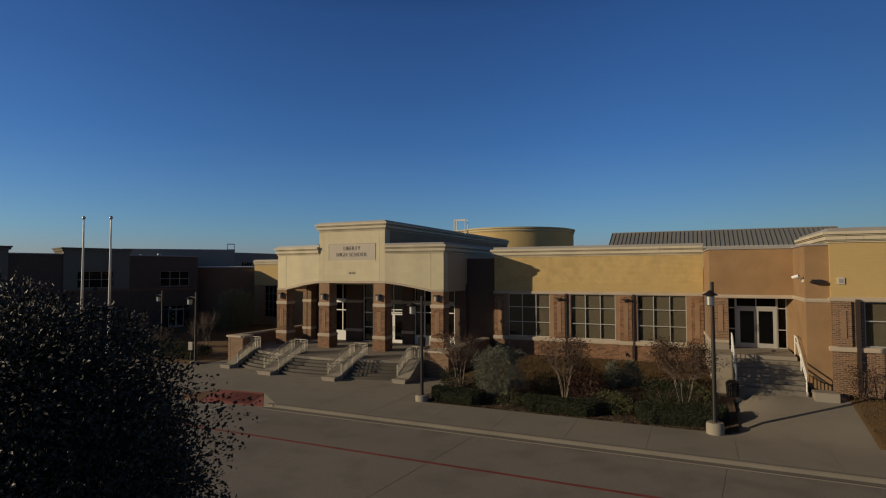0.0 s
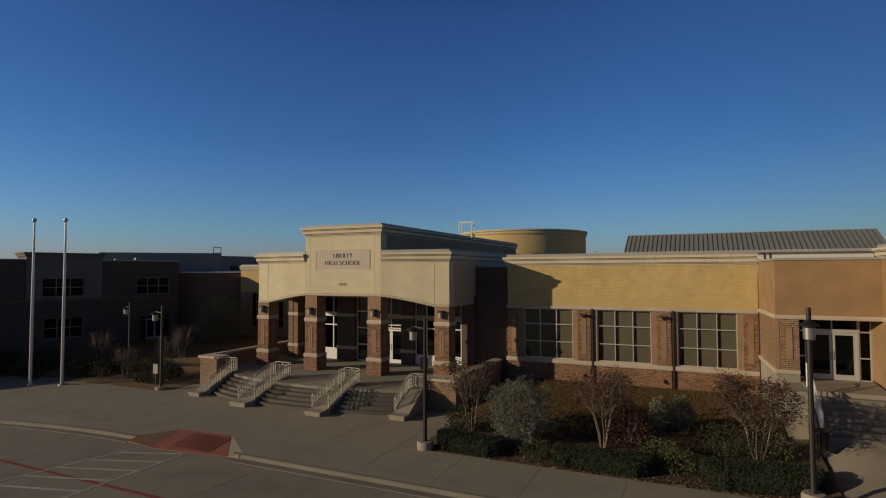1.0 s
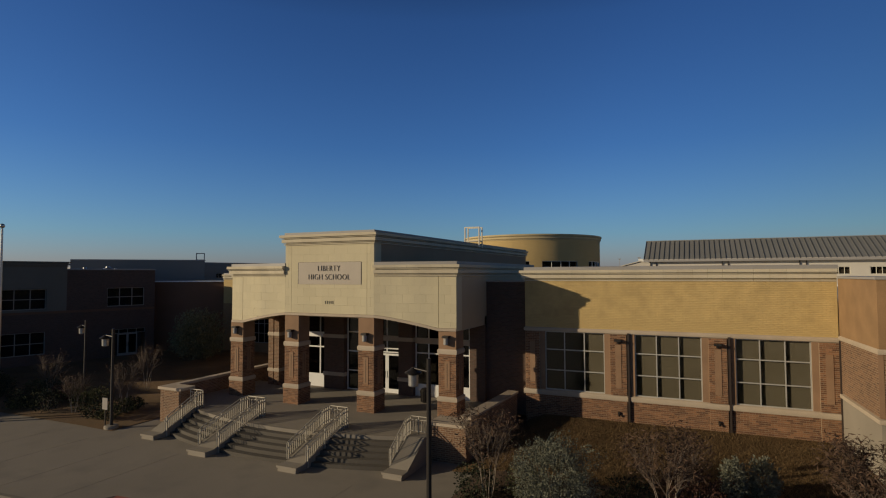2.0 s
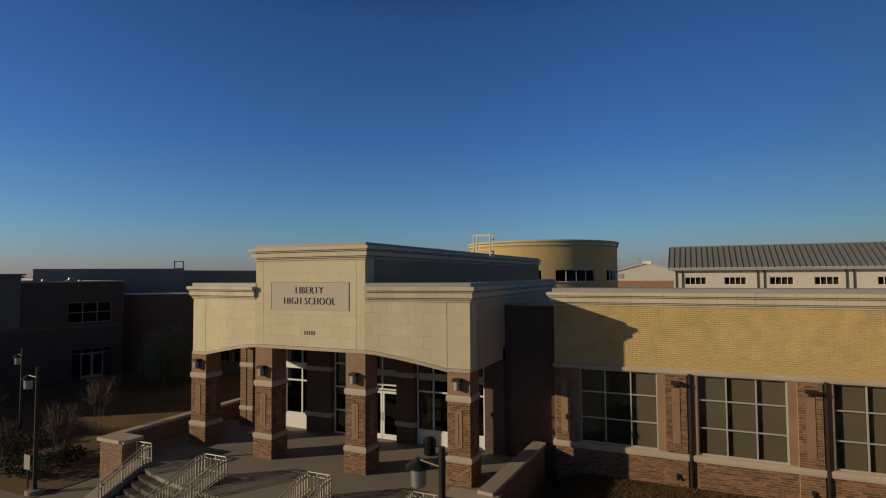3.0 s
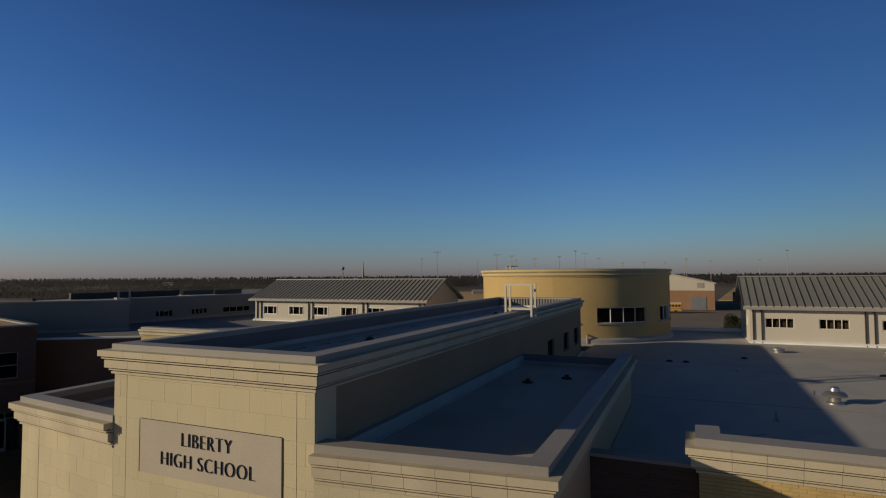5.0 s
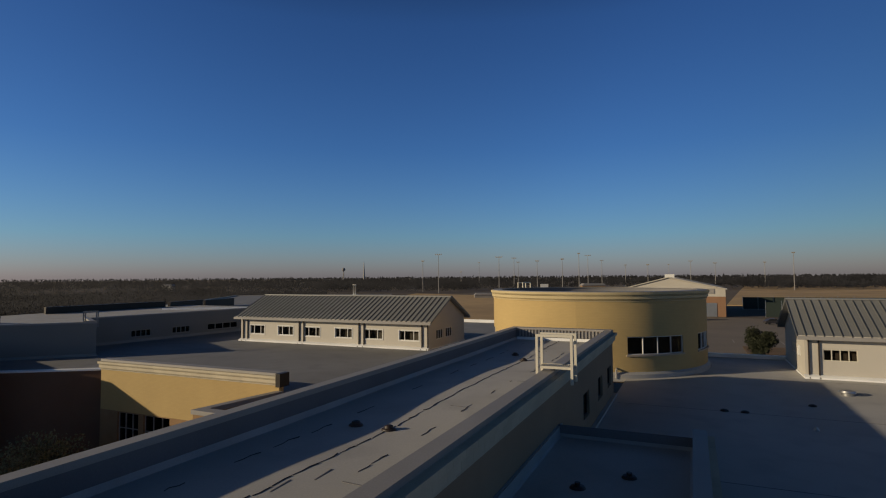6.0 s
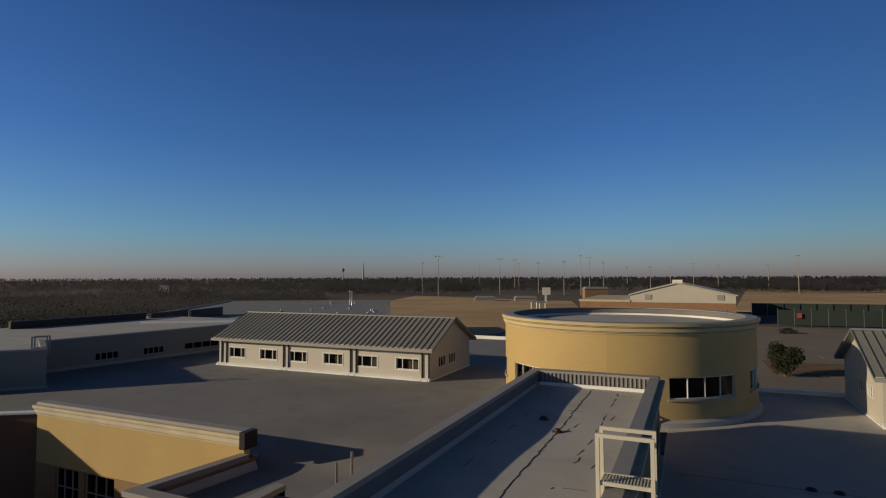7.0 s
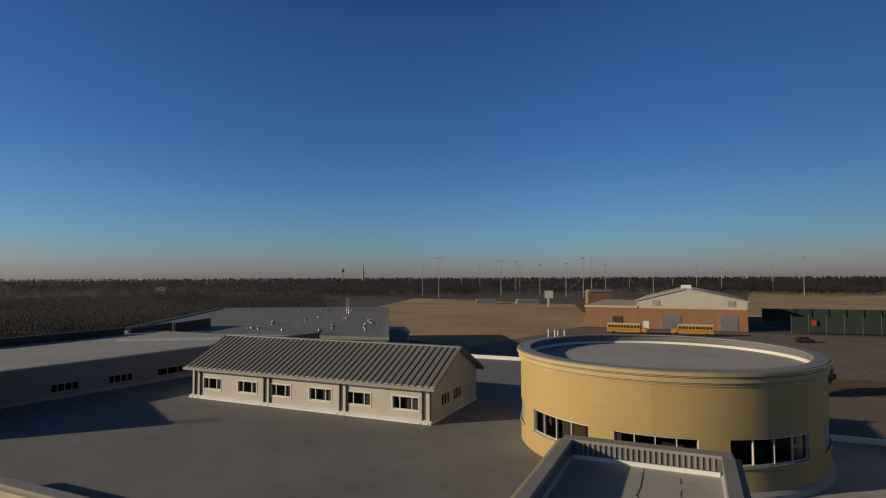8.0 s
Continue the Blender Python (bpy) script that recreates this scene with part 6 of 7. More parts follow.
# far rear wing roof with many vents
rear = thing("rear_wing", "far flat-roofed rear wing with rows of vents", "building")
rp = [(-36, 72), (-73, 137), (-112, 117), (-79, 63)]
bm = bmesh.new()
prism(bm, rp, 0, 7.8)
part("wall_body", bm, SIDING, rear)
bm = bmesh.new()
prism(bm, [(-36.2, 72.4), (-73, 136.4), (-111, 116.6), (-78.6, 63.5)], 7.8, 8.0)
part("roof", bm, MEMBRANE, rear)
moulding("parapet", rp[::-1], [(-0.3, 7.8), (0.1, 7.8), (0.1, 8.25), (-0.3, 8.25)], COPING, rear, True)
ru, rv = Vector((-37, 65)).normalized(), Vector((-24, -7)).normalized()
for k in range(34):
    a, b = rng.uniform(5, 62), rng.choice((1.5, 3.0, 8.0, 14.0, 20.0)) + rng.uniform(0, 2.5)
    q = Vector((-36, 72)) + ru * a + rv * b
    roof_vent(q.x, q.y, 8.0, rng.choice(("mushroom", "pipe", "flat")), rng.uniform(0.7, 1.2))
for d in (0, 1.6):
    st = thing("flue_stack", "tall pale metal flue on the rear roof", "flue", pose(-70.0 - d, 114 + d, 8.0), group="roof flues")
    bm = bmesh.new()
    lathe(bm, [(0.25, 0), (0.16, 0.3), (0.15, 3.0), (0.2, 3.1), (0.17, 3.3)], 12)
    part("flue", bm, POLE, st)

# ---- street furniture ----
def street_lamp(x, y, h, arm_to, label, base=0.5):
    """A dark square post on a round concrete foot, with a barrel lantern on a short arm."""
    l = thing("street_lamp", label, "street lamp", pose(x, y, 0), group="forecourt lamps")
    bm = bmesh.new()
    lathe(bm, [(0.34, -0.05), (0.34, base * 0.8), (0.30, base), (0.05, base)], 20)
    part("concrete_foot", bm, CHEEK, l, "pale round concrete foot")
    bm = bmesh.new()
    lathe(bm, [(0.10, base), (0.085, base + 0.1), (0.07, h)], 10)
    part("post", bm, BRONZE, l)
    part("bracket", cube(-0.05, -0.05, h - 0.75, 0.05, 0.05, h - 0.05), BRONZE, l)
    d = Vector(arm_to).normalized() * 0.62
    bar("arm", [(0, 0, h - 0.42), (d.x, d.y, h - 0.36)], 0.035, BRONZE, l)
    head = new("lantern")
    head.parent = l
    head.matrix_basis = pose(d.x, d.y, h - 0.95)
    bm = bmesh.new()
    lathe(bm, [(0.10, 0.0), (0.16, 0.04), (0.17, 0.38), (0.13, 0.42)], 14)
    part("lantern_glass", bm, POLE, head, "grey ribbed lantern body")
    bm = bmesh.new()
    lathe(bm, [(0.27, 0.42), (0.28, 0.46), (0.12, 0.55), (0.05, 0.62)], 14)
    part("lantern_cap", bm, BRONZE, head)
    return l


street_lamp(10.0, -8.55, 5.3, (-1, 0.2, 0), "dark bronze street lamp on a concrete foot by the bed", 0.3)
street_lamp(23.4, -8.9, 6.1, (-0.15, -1, 0), "tall dark bronze street lamp on a pale concrete foot", 0.45)
street_lamp(-10.1, -4.87, 5.15, (-1, 0, 0), "dark bronze street lamp standing in shade", 0.18)
street_lamp(-21.5, -8.1, 5.0, (-1, 0.2, 0), "dark bronze street lamp standing in shade", 0.2)
street_lamp(-18.9, -0.6, 5.0, (-1, 0.2, 0), "dark bronze street lamp standing in shade", 0.2)


def flagpole(x, y, h):
    f = thing("flagpole", "bare tapered aluminium flagpole with a ball finial", "flagpole", pose(x, y, 0), group="flagpoles")
    bm = bmesh.new()
    lathe(bm, [(0.22, -0.05), (0.2, 0.06), (0.11, 0.1), (0.10, 0.2), (0.10, h * 0.4), (0.055, h)], 14)
    part("pole", bm, POLE, f)
    bm = bmesh.new()
    bmesh.ops.create_uvsphere(bm, u_segments=12, v_segments=8, radius=0.13, matrix=Matrix.Translation((0, 0, h + 0.2)))
    part("finial", bm, POLE, f)
    bm = bmesh.new()
    lathe(bm, [(0.05, h), (0.05, h + 0.09)], 8)
    part("truck", bm, POLE, f)
    bar("halyard", [(0.12, -0.05, 1.2), (0.10, -0.03, h - 0.1)], 0.006, WHITE, f, 4)


flagpole(-19.15, -7.3, 10.5)
flagpole(-17.2, -6.5, 10.5)
sg = thing("small_sign", "small pale sign plate fixed by the lamp post", "sign", pose(-10.5, -4.95, 0))
part("plate", cube(-0.2, -0.02, 0.95, 0.2, 0.0, 1.55), GREY_WALL, sg)
part("post", cube(-0.03, 0.0, 0, 0.03, 0.05, 1.5), BRONZE, sg)

# ---- planting ----
def bush(x, y, rad, mat, n, size, label, z=None, seed=0, h=None, group=""):
    z = grade(x, y) if z is None else z
    b = thing("shrub", label, "shrub", pose(x, y, z), group=group)
    h = h or rad
    bm = bmesh.new()
    leaves(bm, (0, 0, h * 0.62), (rad, rad, h * 0.66), n, size, seed=seed, shell=0.5, floor=0.02)
    part("foliage", bm, mat, b)
    bm = bmesh.new()
    r = random.Random(seed)
    for k in range(5):
        a = r.uniform(0, 6.28)
        tube(bm, [(0.08 * math.cos(a), 0.08 * math.sin(a), -0.05), (rad * 0.5 * math.cos(a), rad * 0.5 * math.sin(a), h * 0.9)], [0.02, 0.008], 5)
    part("branchwork", bm, BARK, b)
    return b


def hedge(x0, y0, x1, y1, w, h, n, label, seed=0):
    mid = Vector(((x0 + x1) / 2, (y0 + y1) / 2, 0))
    L = math.hypot(x1 - x0, y1 - y0)
    g = thing("hedge", label, "hedge", Matrix.Translation((mid.x, mid.y, grade(mid.x, mid.y))) @ Matrix.Rotation(math.atan2(y1 - y0, x1 - x0), 4, "Z"), group="clipped hedges")
    bm = bmesh.new()
    r = random.Random(seed)
    for _ in range(n):
        f = r.choice("ttfbe")
        u, v, ww = r.uniform(-1, 1), r.uniform(-1, 1), r.uniform(0.02, 1)
        p = Vector((u * L / 2, v * w / 2, h)) if f == "t" else Vector((u * L / 2, -w / 2, ww * h)) if f == "f" else Vector((u * L / 2, w / 2, ww * h)) if f == "b" else Vector((math.copysign(L / 2, u), v * w / 2, ww * h))
        p += Vector((r.gauss(0, 0.04), r.gauss(0, 0.04), r.gauss(0, 0.035))) + Vector((0, 0, 0.07 * noise.noise((p.x * 1.2, p.y, seed))))
        p.y *= 1 - 0.3 * max(0, p.z / h) ** 4
        over = abs(p.x) - (L / 2 - w / 2)
        if over > 0:
            p.x = math.copysign(L / 2 - w / 2 + over * math.sqrt(max(0.05, 1 - min(0.95, (p.y / (w / 2)) ** 2))), p.x)
        p.z = max(0.02, p.z)
        a = Vector((r.uniform(-1, 1), r.uniform(-1, 1), r.uniform(-1, 1))).normalized()
        b = a.cross(Vector((r.uniform(-1, 1), r.uniform(-1, 1), r.uniform(-1, 1)))).normalized()
        s = r.uniform(0.022, 0.038)
        q = [bm.verts.new(p - a * s), bm.verts.new(p + b * s * 0.5), bm.verts.new(p + a * s), bm.verts.new(p - b * s * 0.5)]
        bm.faces.new(q)
    part("foliage", bm, LEAF_DARK, g)
    bm = bmesh.new()
    box(bm, -L / 2 + 0.16, -w / 2 + 0.06, 0, L / 2 - 0.16, w / 2 - 0.06, h - 0.05)
    bmesh.ops.bevel(bm, geom=[e for e in bm.edges if abs(e.verts[0].co.z - e.verts[1].co.z) > 0.1], offset=0.3, segments=4, affect="EDGES")
    bmesh.ops.bevel(bm, geom=[e for e in bm.edges if all(v.co.z > h - 0.06 for v in e.verts)], offset=0.16, segments=3, affect="EDGES")
    part("core", bm, LEAF_DARK, g)


hedge(10.4, -8.0, 13.2, -8.1, 1.1, 0.62, 15000, "low clipped dark green hedge along the bed", 1)
hedge(15.2, -8.0, 18.7, -7.9, 1.2, 0.6, 16000, "low clipped dark green hedge along the bed", 2)
hedge(20.3, -8.0, 23.9, -7.4, 1.4, 0.7, 18000, "low clipped dark green hedge along the bed", 3)
bush(10.6, -6.0, 0.75, LEAF_DARK, 1600, 0.09, "rounded dark green clipped shrub", seed=4, h=0.9)
bush(13.45, -6.6, 1.2, LEAF_SAGE, 26000, 0.06, "large rounded grey-green sage shrub", seed=5, h=2.05)
bush(12.2, -5.4, 0.8, LEAF_OLIVE, 1400, 0.09, "olive green shrub in the bed", seed=6, h=0.8)
bush(15.6, -5.2, 0.9, LEAF_DARK, 1500, 0.09, "dark green shrub in the bed", seed=7, h=0.8)
bush(17.6, -5.6, 1.0, LEAF_RED, 2600, 0.10, "russet-leaved winter shrub in the bed", seed=8, h=1.35)
bush(18.7, -3.3, 0.42, LEAF_SAGE, 2600, 0.09, "grey-green sage shrub in the bed", seed=9, h=1.1)
bush(19.6, -3.0, 0.5, LEAF_SAGE, 2600, 0.09, "grey-green sage shrub in the bed", seed=10, h=1.1)
bush(19.0, -6.6, 0.8, LEAF_OLIVE, 2000, 0.09, "mottled olive groundcover shrub", seed=11, h=0.6)
bush(21.3, -5.4, 1.0, LEAF_DARK, 2200, 0.09, "dark green shrub in the bed", seed=12, h=0.95)
bush(22.6, -5.2, 0.9, LEAF_OLIVE, 1800, 0.09, "olive green shrub in the bed", seed=13, h=0.9)
bush(14.4, -7.7, 0.75, LEAF_OLIVE, 1800, 0.06, "low speckled olive groundcover shrub", seed=14, h=0.5)
bush(19.55, -7.4, 0.75, LEAF_OLIVE, 2200, 0.06, "low speckled olive groundcover shrub", seed=16, h=0.6)
bush(29.3, -4.3, 0.7, LEAF_TWIG, 1200, 0.07, "bare brown shrub by the wall", seed=15, h=1.2)


r = random.Random(77)
bm = bmesh.new()
for k in range(900):
    x = r.uniform(12.8, 23.6)
    y = -8.75 + abs(r.gauss(0, 0.35)) + (0.25 * (x - 22) if x > 22 else 0)
    a, s = r.uniform(0, 6.28), r.uniform(0.03, 0.06)
    u, w = Vector((math.cos(a) * s, math.sin(a) * s, r.uniform(-0.01, 0.02))), Vector((-math.sin(a) * s * 0.5, math.cos(a) * s * 0.5, 0.01))
    c = Vector((x, y, grade(x, y) + 0.035))
    bm.faces.new([bm.verts.new(q) for q in (c - u, c + w, c + u, c - w)])
tagged(part("leaf_litter", bm, LEAF_LITTER), "dry tan fallen leaves along the bed edge", "leaf litter", kind="stuff")


def multi_stem(x, y, h, spread, n_stem, twigs, label, mat, seed, bark=PALE_BARK, twig_size=0.09):
    """A bare crape-myrtle-like small tree: several pale stems that fork into dry twigs."""
    z = grade(x, y)
    t = thing("ornamental_tree", label, "tree", pose(x, y, z), group="ornamental trees")
    r = random.Random(seed)
    bm, tw, tips = bmesh.new(), bmesh.new(), []
    for k in range(n_stem):
        a = 6.283 * k / n_stem + r.uniform(-0.4, 0.4)
        p0, p1 = Vector((0.08 * math.cos(a), 0.08 * math.sin(a), -0.05)), Vector((spread * 0.32 * math.cos(a), spread * 0.3 * math.sin(a), h * 0.42))
        mid = p0.lerp(p1, 0.5) + Vector((r.uniform(-0.07, 0.07), r.uniform(-0.07, 0.07), 0))
        tube(bm, [p0, mid, p1], [0.017, 0.014, 0.010], 6)
        for j in range(5):
            b = a + r.uniform(-1.2, 1.2)
            p2 = p1 + Vector((spread * r.uniform(0.2, 0.62) * math.cos(b), spread * r.uniform(0.2, 0.62) * math.sin(b), h * r.uniform(0.1, 0.52)))
            tube(tw, [p1, p1.lerp(p2, 0.5) + Vector((0, 0, 0.05)), p2], [0.011, 0.008, 0.004], 4)
            for i in range(9):
                p3 = p2 + Vector((r.gauss(0, 0.22), r.gauss(0, 0.22), r.uniform(0.02, 0.35)))
                tube(tw, [p1.lerp(p2, r.uniform(0.4, 1)), p3], [0.006, 0.003], 3)
                tips.append(p3)
    part("stem", bm, bark, t, "pale slender stems")
    part("branchwork", tw, BARK, t)
    bm = bmesh.new()
    for k in range(twigs):
        p = r.choice(tips) + Vector((r.gauss(0, 0.15), r.gauss(0, 0.15), r.gauss(0, 0.13)))
        u = Vector((r.gauss(0, 1), r.gauss(0, 1), r.uniform(-0.3, 1.3))).normalized()
        w = u.cross(Vector((r.gauss(0, 1), r.gauss(0, 1), r.gauss(0, 1)))).normalized()
        s = twig_size * r.uniform(0.5, 1.3)
        v = [bm.verts.new(p - u * s), bm.verts.new(p + w * s * 0.18), bm.verts.new(p + u * s), bm.verts.new(p - w * s * 0.18)]
        bm.faces.new(v)
    part("crown", bm, mat, t, "dry russet seed heads and twigs")


multi_stem(11.1, -6.2, 3.0, 1.0, 6, 1500, "bare multi-stemmed ornamental tree in the bed", LEAF_TWIG, 21)
multi_stem(16.75, -6.2, 3.0, 1.05, 7, 2600, "bare multi-stemmed ornamental tree with dry seed heads", LEAF_TWIG, 22)
multi_stem(22.2, -5.8, 3.1, 1.35, 8, 4800, "bare multi-stemmed ornamental tree with russet twigs", LEAF_TWIG, 23)
multi_stem(-12.6, -2.4, 2.8, 0.8, 5, 300, "pale bare young tree in the shade", LEAF_TWIG, 24)
multi_stem(-21.0, -1.5, 2.8, 0.8, 5, 300, "pale bare young tree in the shade", LEAF_TWIG, 25)
multi_stem(-17.0, 2.5, 3.0, 0.9, 5, 300, "pale bare young tree in the shade", LEAF_TWIG, 26)
multi_stem(-15.2, -3.6, 2.2, 0.8, 5, 300, "pale bare young tree in the shade", LEAF_TWIG, 27)
r = random.Random(5)
for k in range(26):
    bush(r.uniform(-32, -10.8), r.uniform(-4.2, -1.0), r.uniform(0.5, 0.9), r.choice((LEAF_DARK, LEAF_OLIVE, LEAF_RED)), 700, 0.12, "low dark shrub in the shaded bed", z=0.03, seed=40 + k, h=r.uniform(0.5, 1.0), group="shaded bed shrubs")
for k in range(12):
    bush(-31 + k * 0.9, -5.9 + 0.12 * r.random(), 0.5, LEAF_DARK, 500, 0.11, "low dark edging shrub by the flagpoles", z=0.03, seed=80 + k, h=0.5, group="shaded bed shrubs")


def leafy_tree(name, x, y, z, trunk_h, centre_h, radii, n, size, mat, label, seed, trunk_r=0.16, clumps=9):
    """A tree: tapered trunk, limbs, and a crown of many small leaves in clumps."""
    t = thing(name, label, "tree", pose(x, y, z))
    r = random.Random(seed)
    bm = bmesh.new()
    tube(bm, [(0, 0, -0.1), (0.05, 0.03, trunk_h * 0.5), (0.0, 0.05, trunk_h), (0.02, 0.0, centre_h)], [trunk_r * 1.3, trunk_r, trunk_r * 0.8, trunk_r * 0.3], 10)
    part("trunk", bm, BARK, t)
    bm, cr = bmesh.new(), bmesh.new()
    for k in range(clumps):
        d = Vector((r.gauss(0, 1), r.gauss(0, 1), r.gauss(0, 0.8))).normalized()
        c = Vector((d.x * radii[0] * 0.62, d.y * radii[1] * 0.62, centre_h + d.z * radii[2] * 0.6))
        tube(bm, [(0, 0, trunk_h * r.uniform(0.8, 1.1)), tuple(c.lerp(Vector((0, 0, centre_h)), 0.45)), tuple(c)], [trunk_r * 0.45, trunk_r * 0.25, 0.015], 6)
        leaves(cr, c, (radii[0] * 0.55, radii[1] * 0.55, radii[2] * 0.5), n // clumps, size, seed=seed * 31 + k, shell=0.75, lump=0.22)
    part("limbs", bm, BARK, t)
    part("crown", cr, mat, t, "uneven crown of small leaves")
    return t


leafy_tree("oak_tree", 15.9, -30.6, -0.15, 1.4, 4.1, (2.2, 2.2, 2.4), 300000, 0.054, LEAF_OAK, "dark green live oak with a dense small-leaved crown", 3, 0.2, 30)
leafy_tree("evergreen_tree", -25.3, 14.6, 0, 0.5, 2.5, (2.6, 2.6, 2.6), 18000, 0.16, LEAF_EVERGREEN, "bushy evergreen tree beside the shaded wall", 4, 0.15, 10)
leafy_tree("evergreen_tree", 16.4, 96.5, 0, 0.7, 2.8, (2.1, 2.1, 2.4), 9000, 0.3, LEAF_DARK, "round dark evergreen tree behind the roof", 6, 0.2, 9)

# ---- distance ----
tagged(part("car_park", cube(-60, 52, -0.05, 120, 186, 0.0), ASPHALT), "sunlit brown-grey car park behind the school", "car park", kind="structure")
bm = bmesh.new()
prism(bm, [(-120, 150), (-45, 128), (-28, 200), (-60, 330), (-190, 385)], -0.05, 0.03)
tagged(part("playing_field", bm, FIELD), "dry golden playing field", "field", kind="structure")
bm = bmesh.new()
prism(bm, [(20, 260), (500, 260), (900, 800), (60, 700)], -0.05, 0.3)
tagged(part("practice_field", bm, FIELD), "dry golden practice field beyond the fence", "field", kind="structure")
for k in range(9):
    tagged(part("parking_line", cube(14 + k * 2.8, 118, 0.0, 14.12 + k * 2.8, 123.5, 0.01), WHITELINE), "white painted parking bay line", "road marking", kind="structure", group="parking lines")
tagged(part("verge", cube(15, 98, 0, 44, 112, 0.08), LAWN), "dry grass verge in the car park", "lawn", kind="structure")

barn = thing("field_house", "large brick field house with a cream metal gable", "building", pose(0, 190, 0))
bm = bmesh.new()
box(bm, -30, 0, 0, 16.3, 45, 6.3)
part("brick_wall", bm, brick_material("field_house_brick", (0.33, 0.17, 0.09), (0.28, 0.14, 0.075), (0.28, 0.17, 0.1)), barn)
bm = bmesh.new()
slab_xz(bm, [(-14, 6.3), (16.3, 6.3), (16.3, 8.6), (-0.2, 12.2), (-14, 8.6)], 0.1, 45)
part("gable_wall", bm, SIDING, barn)
bm = bmesh.new()
slab_xz(bm, [(-14.5, 8.5), (-0.2, 12.25), (16.8, 8.5), (16.8, 8.8), (-0.2, 12.55), (-14.5, 8.8)], -0.4, 45.3)
part("metal_roof", bm, SIDING, barn)
part("low_roof", cube(-30.3, -0.2, 6.3, -14, 45, 7.0), CORNICE, barn)
for a, b, c, d, mat in ((-21.5, -18.5, 0, 3.6, INTERIOR), (-12.4, -10.6, 0, 2.4, WHITE), (-6.8, -1.6, 0, 4.3, POLE), (9.2, 13.8, 0, 4.3, POLE), (11.0, 0, 0, 0, None)):
    if mat:
        part("door", cube(a, -0.15, c, b, -0.02, d), mat, barn)
for x in (-9.5, 11.2):
    part("window", cube(x, -0.05, 7.2, x + 2, 0.05, 8.8), COPING, barn)
bm = bmesh.new()
box(bm, -1.5, 8, 12.0, 1.5, 11, 13.4)
part("roof_unit", bm, WHITE, barn)


def school_bus(x, y, rot):
    b = thing("school_bus", "yellow school bus parked by the field house", "bus", pose(x, y, 0, 0, 0, rot), group="parked buses")
    bm = bmesh.new()
    box(bm, -5.0, -1.2, 0.7, 4.0, 1.2, 3.0)
    box(bm, 4.0, -1.1, 0.7, 5.6, 1.1, 1.9)
    bmesh.ops.bevel(bm, geom=bm.edges[:], offset=0.15, segments=2, affect="EDGES")
    part("body", bm, BUS, b)
    part("roof", cube(-4.8, -1.1, 3.0, 3.9, 1.1, 3.12), WHITE, b)
    for s in (-1, 1):
        for k in range(10):
            part("window", cube(-4.6 + k * 0.85, s * 1.21 - 0.01, 1.95, -3.95 + k * 0.85, s * 1.21 + 0.01, 2.6), BLACK, b)
        part("stripe", cube(-4.9, s * 1.21 - 0.008, 1.4, 3.9, s * 1.21 + 0.008, 1.5), BLACK, b)
    for px in (-3.2, 4.4):
        for s in (-1, 1):
            bm = bmesh.new()
            tube(bm, [(px, s * 1.0, 0.5), (px, s * 1.25, 0.5)], 0.5, 14)
            part("wheel", bm, BLACK, b)


school_bus(-15.5, 170, 2)
school_bus(1.8, 172, 182)


def parked_car(x, y, rot):
    c = thing("parked_car", "dark parked car in the rear car park", "car", pose(x, y, 0, 0, 0, rot))
    bm = bmesh.new()
    slab_xz(bm, [(-2.2, 0.35), (2.2, 0.35), (2.25, 0.8), (1.2, 0.95), (0.6, 1.45), (-1.1, 1.45), (-1.8, 0.95), (-2.2, 0.85)], -0.85, 0.85)
    bmesh.ops.bevel(bm, geom=bm.edges[:], offset=0.06, segments=2, affect="EDGES")
    part("body", bm, CAR_PAINT, c)
    for px in (-1.35, 1.35):
        for s in (-1, 1):
            bm = bmesh.new()
            tube(bm, [(px, s * 0.7, 0.33), (px, s * 0.9, 0.33)], 0.33, 14)
            part("wheel", bm, BLACK, c)
    bm = bmesh.new()
    slab_xz(bm, [(1.05, 0.97), (0.55, 1.38), (-1.05, 1.38), (-1.6, 0.97)], -0.865, 0.865)
    part("glass", bm, BLACK, c)


parked_car(26.1, 166, 20)

fence = thing("court_fence", "tall court fence with dark green windscreen panels", "fence")
pm = mesh_from(cube(-0.06, -0.06, 0, 0.06, 0.06, 5.2), "post", POLE)
for k in range(26):
    piece("post", pm, fence, Matrix.Translation((27 + k * 4.2, 190 + k * 0.3, 0)))
for k in range(25):
    part("screen_panel", cube(0.05, -0.03, 0.3, 4.15, 0.03, 4.7, m=Matrix.Translation((27 + k * 4.2, 190 + k * 0.3, 0)) @ Matrix.Rotation(math.atan2(0.3, 4.2), 4, "Z")), GREEN_SCREEN, fence)
fence = thing("court_fence", "rear court fence with dark green windscreen panels", "fence")
for k in range(28):
    piece("post", pm, fence, Matrix.Translation((24 + k * 5, 232 + k * 0.4, 0)))
    part("screen_panel", cube(0.05, -0.03, 0.3, 4.95, 0.03, 4.7, m=Matrix.Translation((24 + k * 5, 232 + k * 0.4, 0))), GREEN_SCREEN, fence)
bn = thing("red_banner", "red banner hung on the court fence", "banner")
part("cloth", cube(31.8, 189.8, 2.4, 33.0, 189.85, 3.8), RED_SIGN, bn)


